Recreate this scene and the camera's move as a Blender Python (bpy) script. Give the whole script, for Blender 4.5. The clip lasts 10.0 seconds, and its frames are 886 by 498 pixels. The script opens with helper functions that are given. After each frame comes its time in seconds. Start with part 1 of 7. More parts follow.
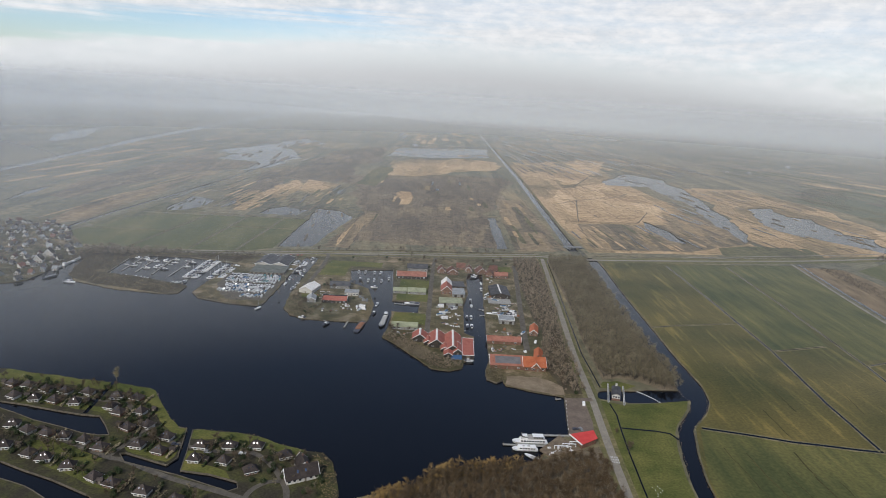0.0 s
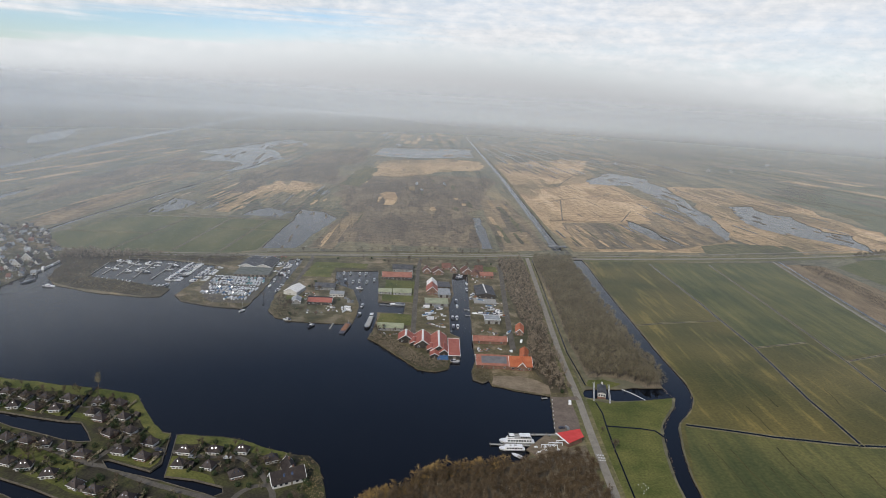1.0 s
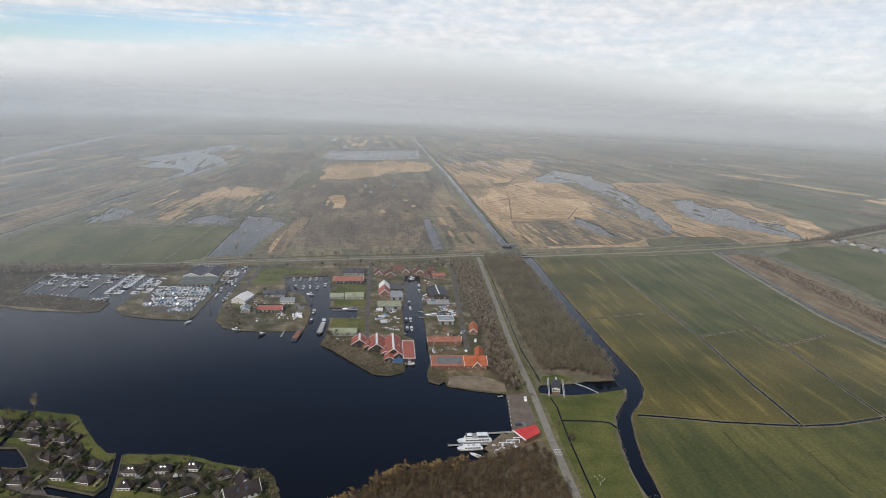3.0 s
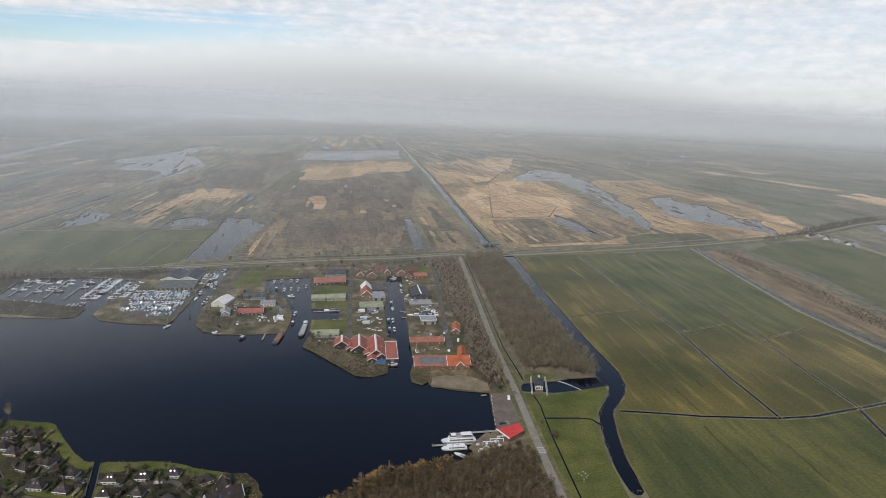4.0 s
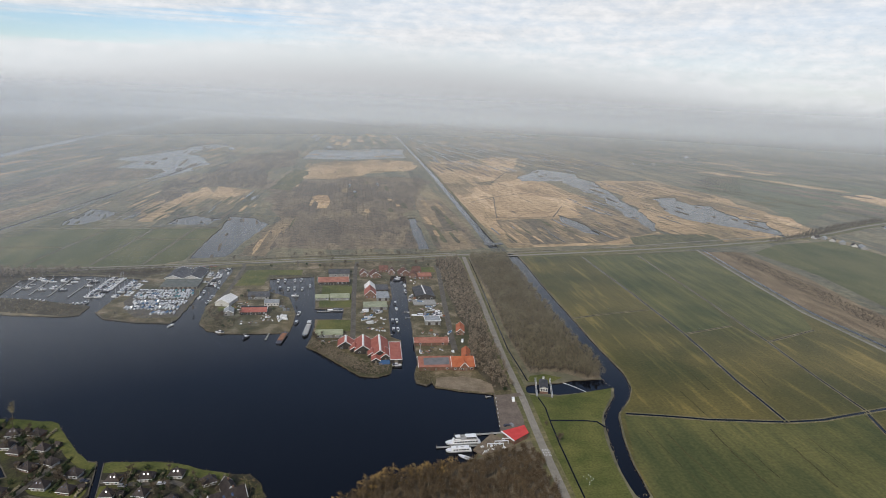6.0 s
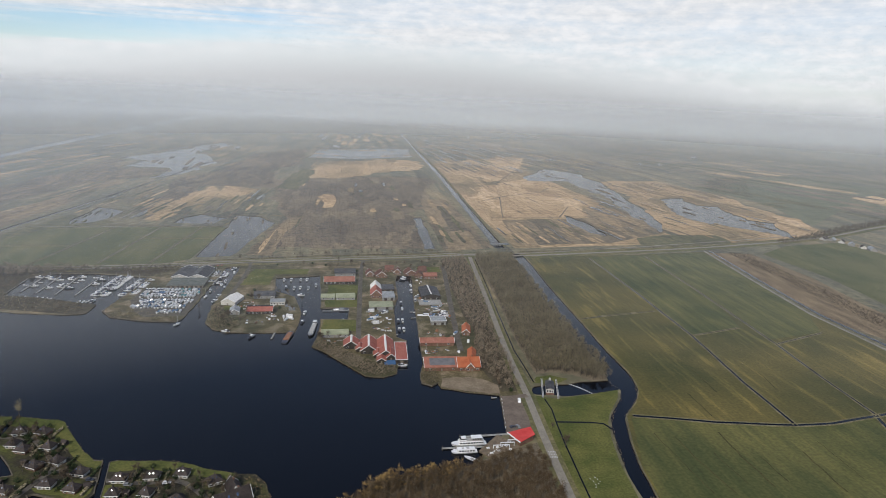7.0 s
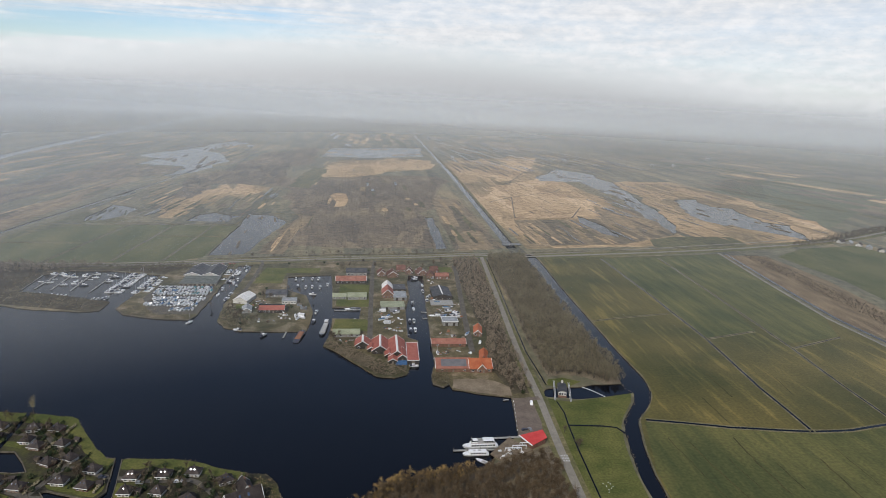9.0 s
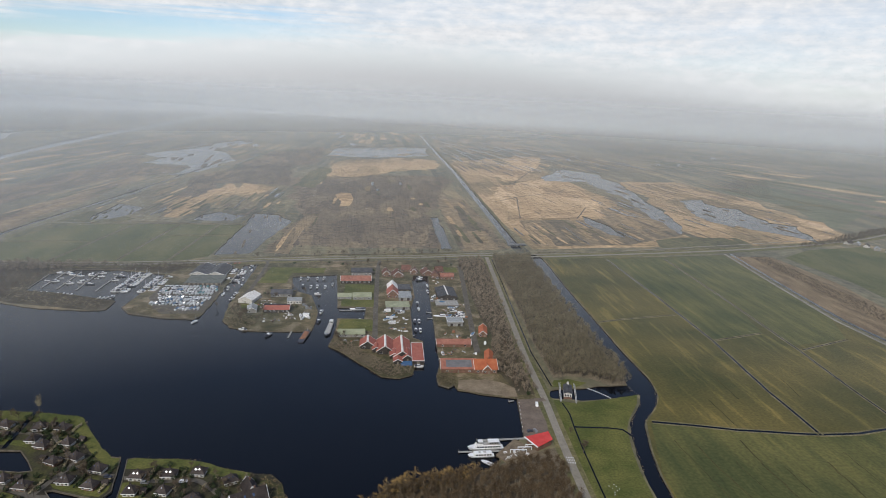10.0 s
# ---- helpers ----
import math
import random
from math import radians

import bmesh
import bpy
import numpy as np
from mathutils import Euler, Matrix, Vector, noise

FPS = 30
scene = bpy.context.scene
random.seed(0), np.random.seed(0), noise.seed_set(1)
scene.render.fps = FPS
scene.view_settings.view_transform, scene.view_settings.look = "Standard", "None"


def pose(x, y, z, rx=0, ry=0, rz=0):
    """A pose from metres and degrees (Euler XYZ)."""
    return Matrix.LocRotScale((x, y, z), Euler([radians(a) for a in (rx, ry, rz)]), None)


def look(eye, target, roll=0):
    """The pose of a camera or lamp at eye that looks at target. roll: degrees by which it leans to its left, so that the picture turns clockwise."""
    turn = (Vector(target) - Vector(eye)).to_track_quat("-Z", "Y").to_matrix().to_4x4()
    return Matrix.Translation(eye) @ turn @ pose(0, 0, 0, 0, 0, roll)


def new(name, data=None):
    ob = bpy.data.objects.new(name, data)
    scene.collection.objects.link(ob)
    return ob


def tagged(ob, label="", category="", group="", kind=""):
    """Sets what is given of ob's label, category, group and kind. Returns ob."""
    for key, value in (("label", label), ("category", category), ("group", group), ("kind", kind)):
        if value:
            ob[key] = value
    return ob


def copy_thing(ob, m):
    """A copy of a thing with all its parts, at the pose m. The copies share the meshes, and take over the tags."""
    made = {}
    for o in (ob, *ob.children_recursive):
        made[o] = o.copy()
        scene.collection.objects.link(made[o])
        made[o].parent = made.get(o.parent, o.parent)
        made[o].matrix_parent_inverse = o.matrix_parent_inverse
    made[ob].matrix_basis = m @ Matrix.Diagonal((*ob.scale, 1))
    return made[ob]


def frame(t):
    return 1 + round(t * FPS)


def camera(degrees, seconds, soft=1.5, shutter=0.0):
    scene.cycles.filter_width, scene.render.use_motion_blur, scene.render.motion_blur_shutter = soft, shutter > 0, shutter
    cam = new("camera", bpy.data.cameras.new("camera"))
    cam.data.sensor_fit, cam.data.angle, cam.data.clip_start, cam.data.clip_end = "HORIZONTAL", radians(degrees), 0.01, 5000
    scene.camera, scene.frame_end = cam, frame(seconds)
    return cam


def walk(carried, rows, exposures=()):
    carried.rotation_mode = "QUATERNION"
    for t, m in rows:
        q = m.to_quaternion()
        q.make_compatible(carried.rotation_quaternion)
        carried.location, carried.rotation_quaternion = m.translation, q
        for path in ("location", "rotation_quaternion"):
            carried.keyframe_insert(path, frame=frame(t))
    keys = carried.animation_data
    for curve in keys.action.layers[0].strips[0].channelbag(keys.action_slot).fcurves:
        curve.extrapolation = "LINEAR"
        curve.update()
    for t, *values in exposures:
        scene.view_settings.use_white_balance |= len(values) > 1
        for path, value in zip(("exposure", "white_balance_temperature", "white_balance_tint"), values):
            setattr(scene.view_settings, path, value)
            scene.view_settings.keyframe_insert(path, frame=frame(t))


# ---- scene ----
cam = camera(71.95, 10.0, soft=0.75)
# seconds, east, north, height, tilt, roll, turn
PATH = [
    (0.0, 0.00, 0.00, 200.2, 75.66, -3.27, 0.19),
    (0.5, -0.10, 0.20, 200.4, 75.68, -3.24, -0.30),
    (1.0, -0.20, 0.45, 200.6, 75.73, -3.13, -1.30),
    (1.5, -0.25, 0.75, 200.7, 75.81, -2.93, -2.51),
    (2.0, -0.30, 1.15, 200.7, 75.91, -2.71, -3.87),
    (2.5, -0.30, 1.70, 200.6, 76.01, -2.51, -5.24),
    (4.0, -0.25, 2.60, 200.9, 76.07, -2.03, -8.10),
    (4.5, -0.30, 2.90, 201.1, 76.04, -1.87, -9.06),
    (5.0, -0.50, 3.50, 201.1, 76.01, -2.01, -8.65),
    (5.5, -0.90, 4.35, 201.1, 76.01, -2.15, -8.13),
    (7.0, -1.65, 6.90, 201.0, 75.94, -2.36, -7.20),
    (7.5, -1.85, 7.70, 201.0, 75.90, -2.43, -6.88),
    (8.0, -2.05, 8.40, 201.0, 75.87, -2.48, -6.58),
    (8.5, -2.30, 8.95, 201.1, 75.85, -2.52, -6.34),
    (9.0, -2.65, 9.55, 201.2, 75.83, -2.56, -6.11),
    (9.5, -2.95, 10.20, 201.3, 75.80, -2.60, -5.90),
    (10.0, -3.25, 10.85, 201.5, 75.77, -2.64, -5.65),
]
walk(cam, [(t, pose(x, y, z, rx, ry, rz)) for t, x, y, z, rx, ry, rz in PATH])

# ---- sky and sun ----
SUN_ELEVATION, SUN_AZIMUTH = radians(40), radians(207)   # azimuth east of north


def build_world():
    world = bpy.data.worlds.new("hazy_sky")
    scene.world = world
    world.use_nodes = True
    nt = world.node_tree
    nt.nodes.clear()
    N, link = nt.nodes.new, nt.links.new
    out = N("ShaderNodeOutputWorld")
    sky = N("ShaderNodeTexSky")
    sky.sky_type, sky.sun_disc = "NISHITA", False
    sky.sun_elevation, sky.sun_rotation = SUN_ELEVATION, SUN_AZIMUTH
    sky.air_density, sky.dust_density, sky.ozone_density = 1.0, 0.6, 2.0
    clear = N("ShaderNodeBackground")
    clear.inputs["Strength"].default_value = 0.11
    blue = N("ShaderNodeVectorMath")
    blue.operation = "MULTIPLY"
    blue.inputs[1].default_value = (1.02, 1.08, 1.20)
    link(sky.outputs[0], blue.inputs[0]), link(blue.outputs[0], clear.inputs["Color"])
    co = N("ShaderNodeTexCoord")
    sep = N("ShaderNodeSeparateXYZ")
    link(co.outputs["Generated"], sep.inputs[0])

    def math_node(op, a, b=None, clamp=False):
        n = N("ShaderNodeMath")
        n.operation, n.use_clamp = op, clamp
        for k, v in enumerate((a, b)):
            if v is None:
                continue
            if isinstance(v, (int, float)):
                n.inputs[k].default_value = v
            else:
                link(v, n.inputs[k])
        return n.outputs[0]

    def span(v, lo, hi, a=0.0, b=1.0):
        n = N("ShaderNodeMapRange")
        n.interpolation_type = "SMOOTHSTEP"
        link(v, n.inputs["Value"])
        for key, val in (("From Min", lo), ("From Max", hi), ("To Min", a), ("To Max", b)):
            n.inputs[key].default_value = val
        return n.outputs[0]

    def cloud_noise(sx, sz, scale, detail, rough=0.6):
        m = N("ShaderNodeMapping")
        link(co.outputs["Generated"], m.inputs["Vector"])
        m.inputs["Scale"].default_value = (sx, sx, sz)
        n = N("ShaderNodeTexNoise")
        link(m.outputs[0], n.inputs["Vector"])
        n.inputs["Scale"].default_value, n.inputs["Detail"].default_value = scale, detail
        n.inputs["Roughness"].default_value = rough
        return n.outputs["Fac"]

    z = sep.outputs["Z"]
    # the bank of haze is bent down at both sides to fit the lens's bow
    low = math_node("ADD", z, math_node("MULTIPLY", math_node("MULTIPLY", sep.outputs["X"], sep.outputs["X"]), 0.11))
    big = cloud_noise(1.0, 7.0, 2.6, 4)
    fine = cloud_noise(2.3, 5.6, 15.0, 6, 0.6)
    streak = cloud_noise(1.0, 30.0, 4.0, 5, 0.6)
    # thin white cloud nearly everywhere, open in a low band in the west and overhead
    cover = span(math_node("ADD", math_node("MULTIPLY", big, 0.9), math_node("MULTIPLY", fine, 0.5)), 0.45, 0.85, 0.72, 1.0)
    west = span(math_node("ADD", sep.outputs["X"], math_node("MULTIPLY", streak, 0.5)), 0.32, -0.10)
    lens_bowed = math_node("ADD", z, math_node("MULTIPLY", math_node("MULTIPLY", sep.outputs["X"], sep.outputs["X"]), 0.17))
    wavy = math_node("ADD", low, math_node("MULTIPLY", streak, 0.05))
    band = math_node("MULTIPLY", span(wavy, 0.086, 0.104), span(wavy, 0.142, 0.122))
    gap = math_node("MULTIPLY", math_node("MULTIPLY", west, band), 0.9)
    thin = span(z, 0.20, 0.45, 1.0, 0.12)
    cover = math_node("SUBTRACT", math_node("MULTIPLY", cover, thin), gap, clamp=True)
    ramp = N("ShaderNodeValToRGB")
    tex = math_node("ADD", math_node("MULTIPLY", fine, 0.72), math_node("MULTIPLY", streak, 0.28))
    link(tex, ramp.inputs[0])
    ramp.color_ramp.elements[0].position, ramp.color_ramp.elements[0].color = 0.36, (0.69, 0.715, 0.75, 1)
    ramp.color_ramp.elements[1].position, ramp.color_ramp.elements[1].color = 0.64, (0.88, 0.885, 0.905, 1)
    cloud = N("ShaderNodeBackground")
    link(ramp.outputs[0], cloud.inputs["Color"])
    mix = N("ShaderNodeMixShader")
    link(cover, mix.inputs[0]), link(clear.outputs[0], mix.inputs[1]), link(cloud.outputs[0], mix.inputs[2])
    # the bank of haze along the horizon
    haze_col = N("ShaderNodeValToRGB")
    link(span(low, -0.03, 0.10), haze_col.inputs[0])
    els = haze_col.color_ramp.elements
    els[0].position, els[0].color = 0.0, (0.53, 0.55, 0.575, 1)
    els[1].position, els[1].color = 1.0, (0.76, 0.81, 0.84, 1)
    mid = els.new(0.33)
    mid.color = (0.555, 0.568, 0.59, 1)
    els.new(0.7).color = (0.66, 0.695, 0.715, 1)
    haze = N("ShaderNodeBackground")
    link(haze_col.outputs[0], haze.inputs["Color"])
    link(span(sep.outputs["X"], 0.25, -0.6, 0.98, 1.20), haze.inputs["Strength"])
    mix2 = N("ShaderNodeMixShader")
    link(span(lens_bowed, 0.105, 0.030), mix2.inputs[0]), link(mix.outputs[0], mix2.inputs[1]), link(haze.outputs[0], mix2.inputs[2])
    link(mix2.outputs[0], out.inputs["Surface"])


build_world()
sun = new("sun", bpy.data.lights.new("sun", "SUN"))
sun.data.energy, sun.data.angle, sun.data.color = 2.8, radians(9), (1.0, 0.93, 0.81)
sun_from = Vector((math.sin(SUN_AZIMUTH) * math.cos(SUN_ELEVATION), math.cos(SUN_AZIMUTH) * math.cos(SUN_ELEVATION), math.sin(SUN_ELEVATION)))
sun.matrix_basis = look(sun_from * 900, (0, 0, 0))

# ---- materials ----
def material(name, a, b, scale=0.05, detail=6.0, lo=0.35, hi=0.65, c=None, fine=0.0, fine_scale=1.0, rough=0.9, spec=0.2,
             stretch=(1, 1, 1), turn=0.0, bump=0.0, bump_scale=1.0, haze_sheen=0.0, metal=0.0, random=0.0, broad=0.0):
    """A surface in two or three tones: broad patches, a finer grain, a fine relief."""
    m = bpy.data.materials.new(name)
    m.use_nodes = True
    nt = m.node_tree
    N, link = nt.nodes.new, nt.links.new
    p = nt.nodes["Principled BSDF"]
    geo = N("ShaderNodeNewGeometry")
    mp = N("ShaderNodeMapping")
    link(geo.outputs["Position"], mp.inputs["Vector"])
    mp.inputs["Scale"].default_value = stretch
    mp.inputs["Rotation"].default_value = (0, 0, radians(turn))
    n1 = N("ShaderNodeTexNoise")
    link(mp.outputs[0], n1.inputs["Vector"])
    n1.inputs["Scale"].default_value, n1.inputs["Detail"].default_value = scale, detail
    n1.inputs["Roughness"].default_value = 0.6
    ramp = N("ShaderNodeValToRGB")
    link(n1.outputs["Fac"], ramp.inputs[0])
    els = ramp.color_ramp.elements
    els[0].position, els[0].color = lo, (*a, 1)
    els[1].position, els[1].color = hi, (*b, 1)
    if c:
        els.new((lo + hi) / 2).color = (*c, 1)
    col = ramp.outputs[0]
    if fine:
        n2 = N("ShaderNodeTexNoise")
        link(geo.outputs["Position"], n2.inputs["Vector"])
        n2.inputs["Scale"].default_value, n2.inputs["Detail"].default_value = fine_scale, 3
        r2 = N("ShaderNodeMapRange")
        link(n2.outputs["Fac"], r2.inputs["Value"])
        for key, val in (("From Min", 0.3), ("From Max", 0.7), ("To Min", 1 - fine), ("To Max", 1 + fine)):
            r2.inputs[key].default_value = val
        mul = N("ShaderNodeVectorMath")
        mul.operation = "SCALE"
        link(col, mul.inputs[0]), link(r2.outputs[0], mul.inputs["Scale"])
        col = mul.outputs[0]
    if broad:
        n4 = N("ShaderNodeTexNoise")
        link(geo.outputs["Position"], n4.inputs["Vector"])
        n4.inputs["Scale"].default_value, n4.inputs["Detail"].default_value = 0.013, 5
        tone = N("ShaderNodeValToRGB")
        link(n4.outputs["Fac"], tone.inputs[0])
        tone.color_ramp.elements[0].position, tone.color_ramp.elements[0].color = 0.36, (1 - broad, 1 - broad * 0.8, 1 - broad, 1)
        tone.color_ramp.elements[1].position, tone.color_ramp.elements[1].color = 0.66, (1 + broad * 1.3, 1 + broad * 0.8, 1 + broad * 0.5, 1)
        prod = N("ShaderNodeVectorMath")
        prod.operation = "MULTIPLY"
        link(col, prod.inputs[0]), link(tone.outputs[0], prod.inputs[1])
        col = prod.outputs[0]
    if random:
        info = N("ShaderNodeObjectInfo")
        r3 = N("ShaderNodeMapRange")
        link(info.outputs["Random"], r3.inputs["Value"])
        r3.inputs["To Min"].default_value, r3.inputs["To Max"].default_value = 1 - random, 1 + random
        mul = N("ShaderNodeVectorMath")
        mul.operation = "SCALE"
        link(col, mul.inputs[0]), link(r3.outputs[0], mul.inputs["Scale"])
        col = mul.outputs[0]
    link(col, p.inputs["Base Color"])
    p.inputs["Roughness"].default_value, p.inputs["Specular IOR Level"].default_value = rough, spec
    p.inputs["Metallic"].default_value = metal
    # bluish sheen that imitates distance haze at a grazing view
    if haze_sheen:
        p.inputs["Sheen Weight"].default_value, p.inputs["Sheen Roughness"].default_value = haze_sheen, 0.36
        p.inputs["Sheen Tint"].default_value = (0.84, 0.93, 1.0, 1)
    if bump:
        n3 = N("ShaderNodeTexNoise")
        link(geo.outputs["Position"], n3.inputs["Vector"])
        n3.inputs["Scale"].default_value, n3.inputs["Detail"].default_value = bump_scale, 4
        bm_ = N("ShaderNodeBump")
        bm_.inputs["Strength"].default_value, bm_.inputs["Distance"].default_value = bump, 0.3
        link(n3.outputs["Fac"], bm_.inputs["Height"]), link(bm_.outputs[0], p.inputs["Normal"])
    return m


def parcels(name, tones, cell, haze_sheen=0.25, rough=0.95, turn=0.0, water=False):
    """Peat land in long narrow parcels, each with a tone of its own, broken by patches and fine growth."""
    m = bpy.data.materials.new(name)
    m.use_nodes = True
    nt = m.node_tree
    N, link = nt.nodes.new, nt.links.new
    p = nt.nodes["Principled BSDF"]
    geo = N("ShaderNodeNewGeometry")
    warp = N("ShaderNodeTexNoise")
    link(geo.outputs["Position"], warp.inputs["Vector"])
    warp.inputs["Scale"].default_value, warp.inputs["Detail"].default_value = 0.02, 3
    shift = N("ShaderNodeVectorMath")
    shift.operation = "MULTIPLY_ADD"
    link(warp.outputs["Color"], shift.inputs[0]), link(geo.outputs["Position"], shift.inputs[2])
    shift.inputs[1].default_value = (cell[0] * 0.5, cell[0] * 1.5, 0)
    mp = N("ShaderNodeMapping")
    link(shift.outputs[0], mp.inputs["Vector"])
    mp.inputs["Scale"].default_value = (1 / cell[0], 1 / cell[1], 0)
    mp.inputs["Rotation"].default_value = (0, 0, radians(turn))
    vor = N("ShaderNodeTexVoronoi")
    vor.distance, vor.inputs["Scale"].default_value = "CHEBYCHEV", 1.0
    link(mp.outputs[0], vor.inputs["Vector"])
    sep = N("ShaderNodeSeparateColor")
    link(vor.outputs["Color"], sep.inputs[0])
    n1 = N("ShaderNodeTexNoise")
    link(geo.outputs["Position"], n1.inputs["Vector"])
    n1.inputs["Scale"].default_value, n1.inputs["Detail"].default_value, n1.inputs["Roughness"].default_value = 0.0045, 9, 0.62
    a1 = N("ShaderNodeMath")
    a1.operation = "MULTIPLY_ADD"
    link(sep.outputs[0], a1.inputs[0])
    a1.inputs[1].default_value = 0.34
    link(n1.outputs["Fac"], a1.inputs[2])
    ramp = N("ShaderNodeValToRGB")
    link(a1.outputs[0], ramp.inputs[0])
    els = ramp.color_ramp.elements
    lo, hi = 0.42, 0.95
    els[0].position, els[0].color = lo, (*tones[0], 1)
    els[1].position, els[1].color = hi, (*tones[-1], 1)
    for i, t in enumerate(tones[1:-1]):
        els.new(lo + (hi - lo) * (i + 1) / (len(tones) - 1)).color = (*t, 1)
    n2 = N("ShaderNodeTexNoise")
    link(geo.outputs["Position"], n2.inputs["Vector"])
    n2.inputs["Scale"].default_value, n2.inputs["Detail"].default_value = 0.12, 6
    r2 = N("ShaderNodeMapRange")
    link(n2.outputs["Fac"], r2.inputs["Value"])
    for key, val in (("From Min", 0.3), ("From Max", 0.7), ("To Min", 0.6), ("To Max", 1.35)):
        r2.inputs[key].default_value = val
    mul = N("ShaderNodeVectorMath")
    mul.operation = "SCALE"
    link(ramp.outputs[0], mul.inputs[0]), link(r2.outputs[0], mul.inputs["Scale"])
    link(mul.outputs[0], p.inputs["Base Color"])
    p.inputs["Roughness"].default_value, p.inputs["Specular IOR Level"].default_value = rough, 0.2
    # tinted sheen stands in for haze over far ground
    p.inputs["Sheen Weight"].default_value, p.inputs["Sheen Roughness"].default_value = haze_sheen, 0.36
    p.inputs["Sheen Tint"].default_value = (0.84, 0.93, 1.0, 1)
    return m


MOOR = parcels("moorland", [(0.088, 0.082, 0.056), (0.122, 0.112, 0.070), (0.155, 0.138, 0.080), (0.205, 0.165, 0.092), (0.28, 0.21, 0.11)], (22, 260), 0.1)
MARSH = parcels("marsh", [(0.10, 0.084, 0.056), (0.16, 0.124, 0.076), (0.26, 0.187, 0.106), (0.36, 0.25, 0.13)], (22, 160), 0.08)
REED = parcels("reed_bed", [(0.21, 0.155, 0.083), (0.34, 0.235, 0.122), (0.44, 0.300, 0.160), (0.48, 0.335, 0.18)], (45, 150), 0.06)
# bright enough to carry the sunlit patches of the reed fields
REED_PALE = parcels("pale_reed", [(0.32, 0.21, 0.11), (0.50, 0.34, 0.18), (0.64, 0.45, 0.26)], (40, 120), 0.05)
PASTURE_FAR = parcels("far_pasture", [(0.092, 0.096, 0.048), (0.125, 0.126, 0.062), (0.165, 0.15, 0.08)], (60, 240), 0.12)
DARK_PEAT = parcels("dark_peat", [(0.095, 0.074, 0.050), (0.135, 0.104, 0.068), (0.185, 0.140, 0.086), (0.26, 0.19, 0.11)], (16, 70), 0.1)
GRASS = material("meadow", (0.080, 0.075, 0.024), (0.182, 0.149, 0.046), 0.045, 8, 0.38, 0.68, c=(0.088, 0.081, 0.026), broad=0.36, fine=0.22, fine_scale=0.5, stretch=(2.2, 0.22, 1), turn=6, haze_sheen=0.1)
GRASS_GREEN = material("green_meadow", (0.062, 0.072, 0.025), (0.130, 0.122, 0.041), 0.045, 8, 0.38, 0.68, c=(0.090, 0.094, 0.031), broad=0.3, fine=0.22, fine_scale=0.5, stretch=(2.2, 0.22, 1), turn=6, haze_sheen=0.1)
LAWN = material("lawn", (0.066, 0.080, 0.020), (0.122, 0.122, 0.036), 0.05, 7, 0.38, 0.64, broad=0.15, fine=0.25, fine_scale=0.8, haze_sheen=0.03)
GARDEN = material("garden_ground", (0.038, 0.033, 0.022), (0.068, 0.068, 0.024), 0.07, 8, 0.42, 0.60, c=(0.048, 0.045, 0.023), fine=0.35, fine_scale=0.9, haze_sheen=0.03)
YARD = material("yard_ground", (0.066, 0.060, 0.034), (0.20, 0.168, 0.118), 0.07, 8, 0.38, 0.64, c=(0.103, 0.090, 0.050), broad=0.3, fine=0.35, fine_scale=0.8, haze_sheen=0.05)
ROUGH = parcels("rough_grass", [(0.075, 0.068, 0.036), (0.105, 0.098, 0.044), (0.15, 0.13, 0.06)], (12, 60), 0.08)
SAND = material("bare_shore_sand", (0.155, 0.125, 0.086), (0.24, 0.198, 0.142), 0.12, 6, fine=0.2, fine_scale=1.0, broad=0.15)
LITTER = material("leaf_litter", (0.12, 0.098, 0.066), (0.20, 0.162, 0.11), 0.1, 7, fine=0.4, fine_scale=1.2)
BRUSHLAND = material("brush_ground", (0.056, 0.047, 0.031), (0.105, 0.088, 0.056), 0.06, 7, fine=0.3, fine_scale=0.9)
GRASS_FAR = material("pale_pasture", (0.075, 0.085, 0.033), (0.120, 0.118, 0.052), 0.02, 8, 0.38, 0.66, fine=0.2, fine_scale=0.3, broad=0.15, stretch=(1.6, 0.4, 1), haze_sheen=0.04)
VERGE = material("verge_grass", (0.092, 0.096, 0.042), (0.17, 0.15, 0.08), 0.08, 6, fine=0.3, fine_scale=0.5, broad=0.2)
ASPHALT = material("asphalt", (0.20, 0.182, 0.148), (0.265, 0.238, 0.194), 0.2, 5, fine=0.15, fine_scale=2.0, rough=0.9)
LANE = material("worn_lane", (0.085, 0.076, 0.062), (0.13, 0.116, 0.095), 0.15, 5, fine=0.2, fine_scale=1.5)
GRAVEL = material("gravel", (0.19, 0.17, 0.14), (0.29, 0.26, 0.215), 0.1, 6, fine=0.25, fine_scale=1.2)
PAVING = material("brick_paving", (0.125, 0.098, 0.078), (0.185, 0.148, 0.118), 0.12, 6, fine=0.2, fine_scale=1.5)
TERRACE_WOOD = material("brown_terrace_boards", (0.125, 0.096, 0.066), (0.21, 0.165, 0.115), 0.5, 6, fine=0.25, fine_scale=2.0)
MUD = material("bank_earth", (0.075, 0.062, 0.042), (0.13, 0.105, 0.07), 0.3, 5)
WET_GRASS = material("wet_furrow_grass", (0.046, 0.045, 0.018), (0.082, 0.072, 0.026), 0.08, 6, fine=0.3, fine_scale=0.8)
DIKE_GROUND = material("dike_brush_ground", (0.13, 0.098, 0.062), (0.25, 0.185, 0.11), 0.05, 7, 0.36, 0.64, fine=0.35, fine_scale=0.6, stretch=(2.5, 0.4, 1))
PIER_WOOD = material("grey_pier_planks", (0.24, 0.235, 0.215), (0.34, 0.335, 0.31), 0.7, 5, fine=0.2, fine_scale=3.0)
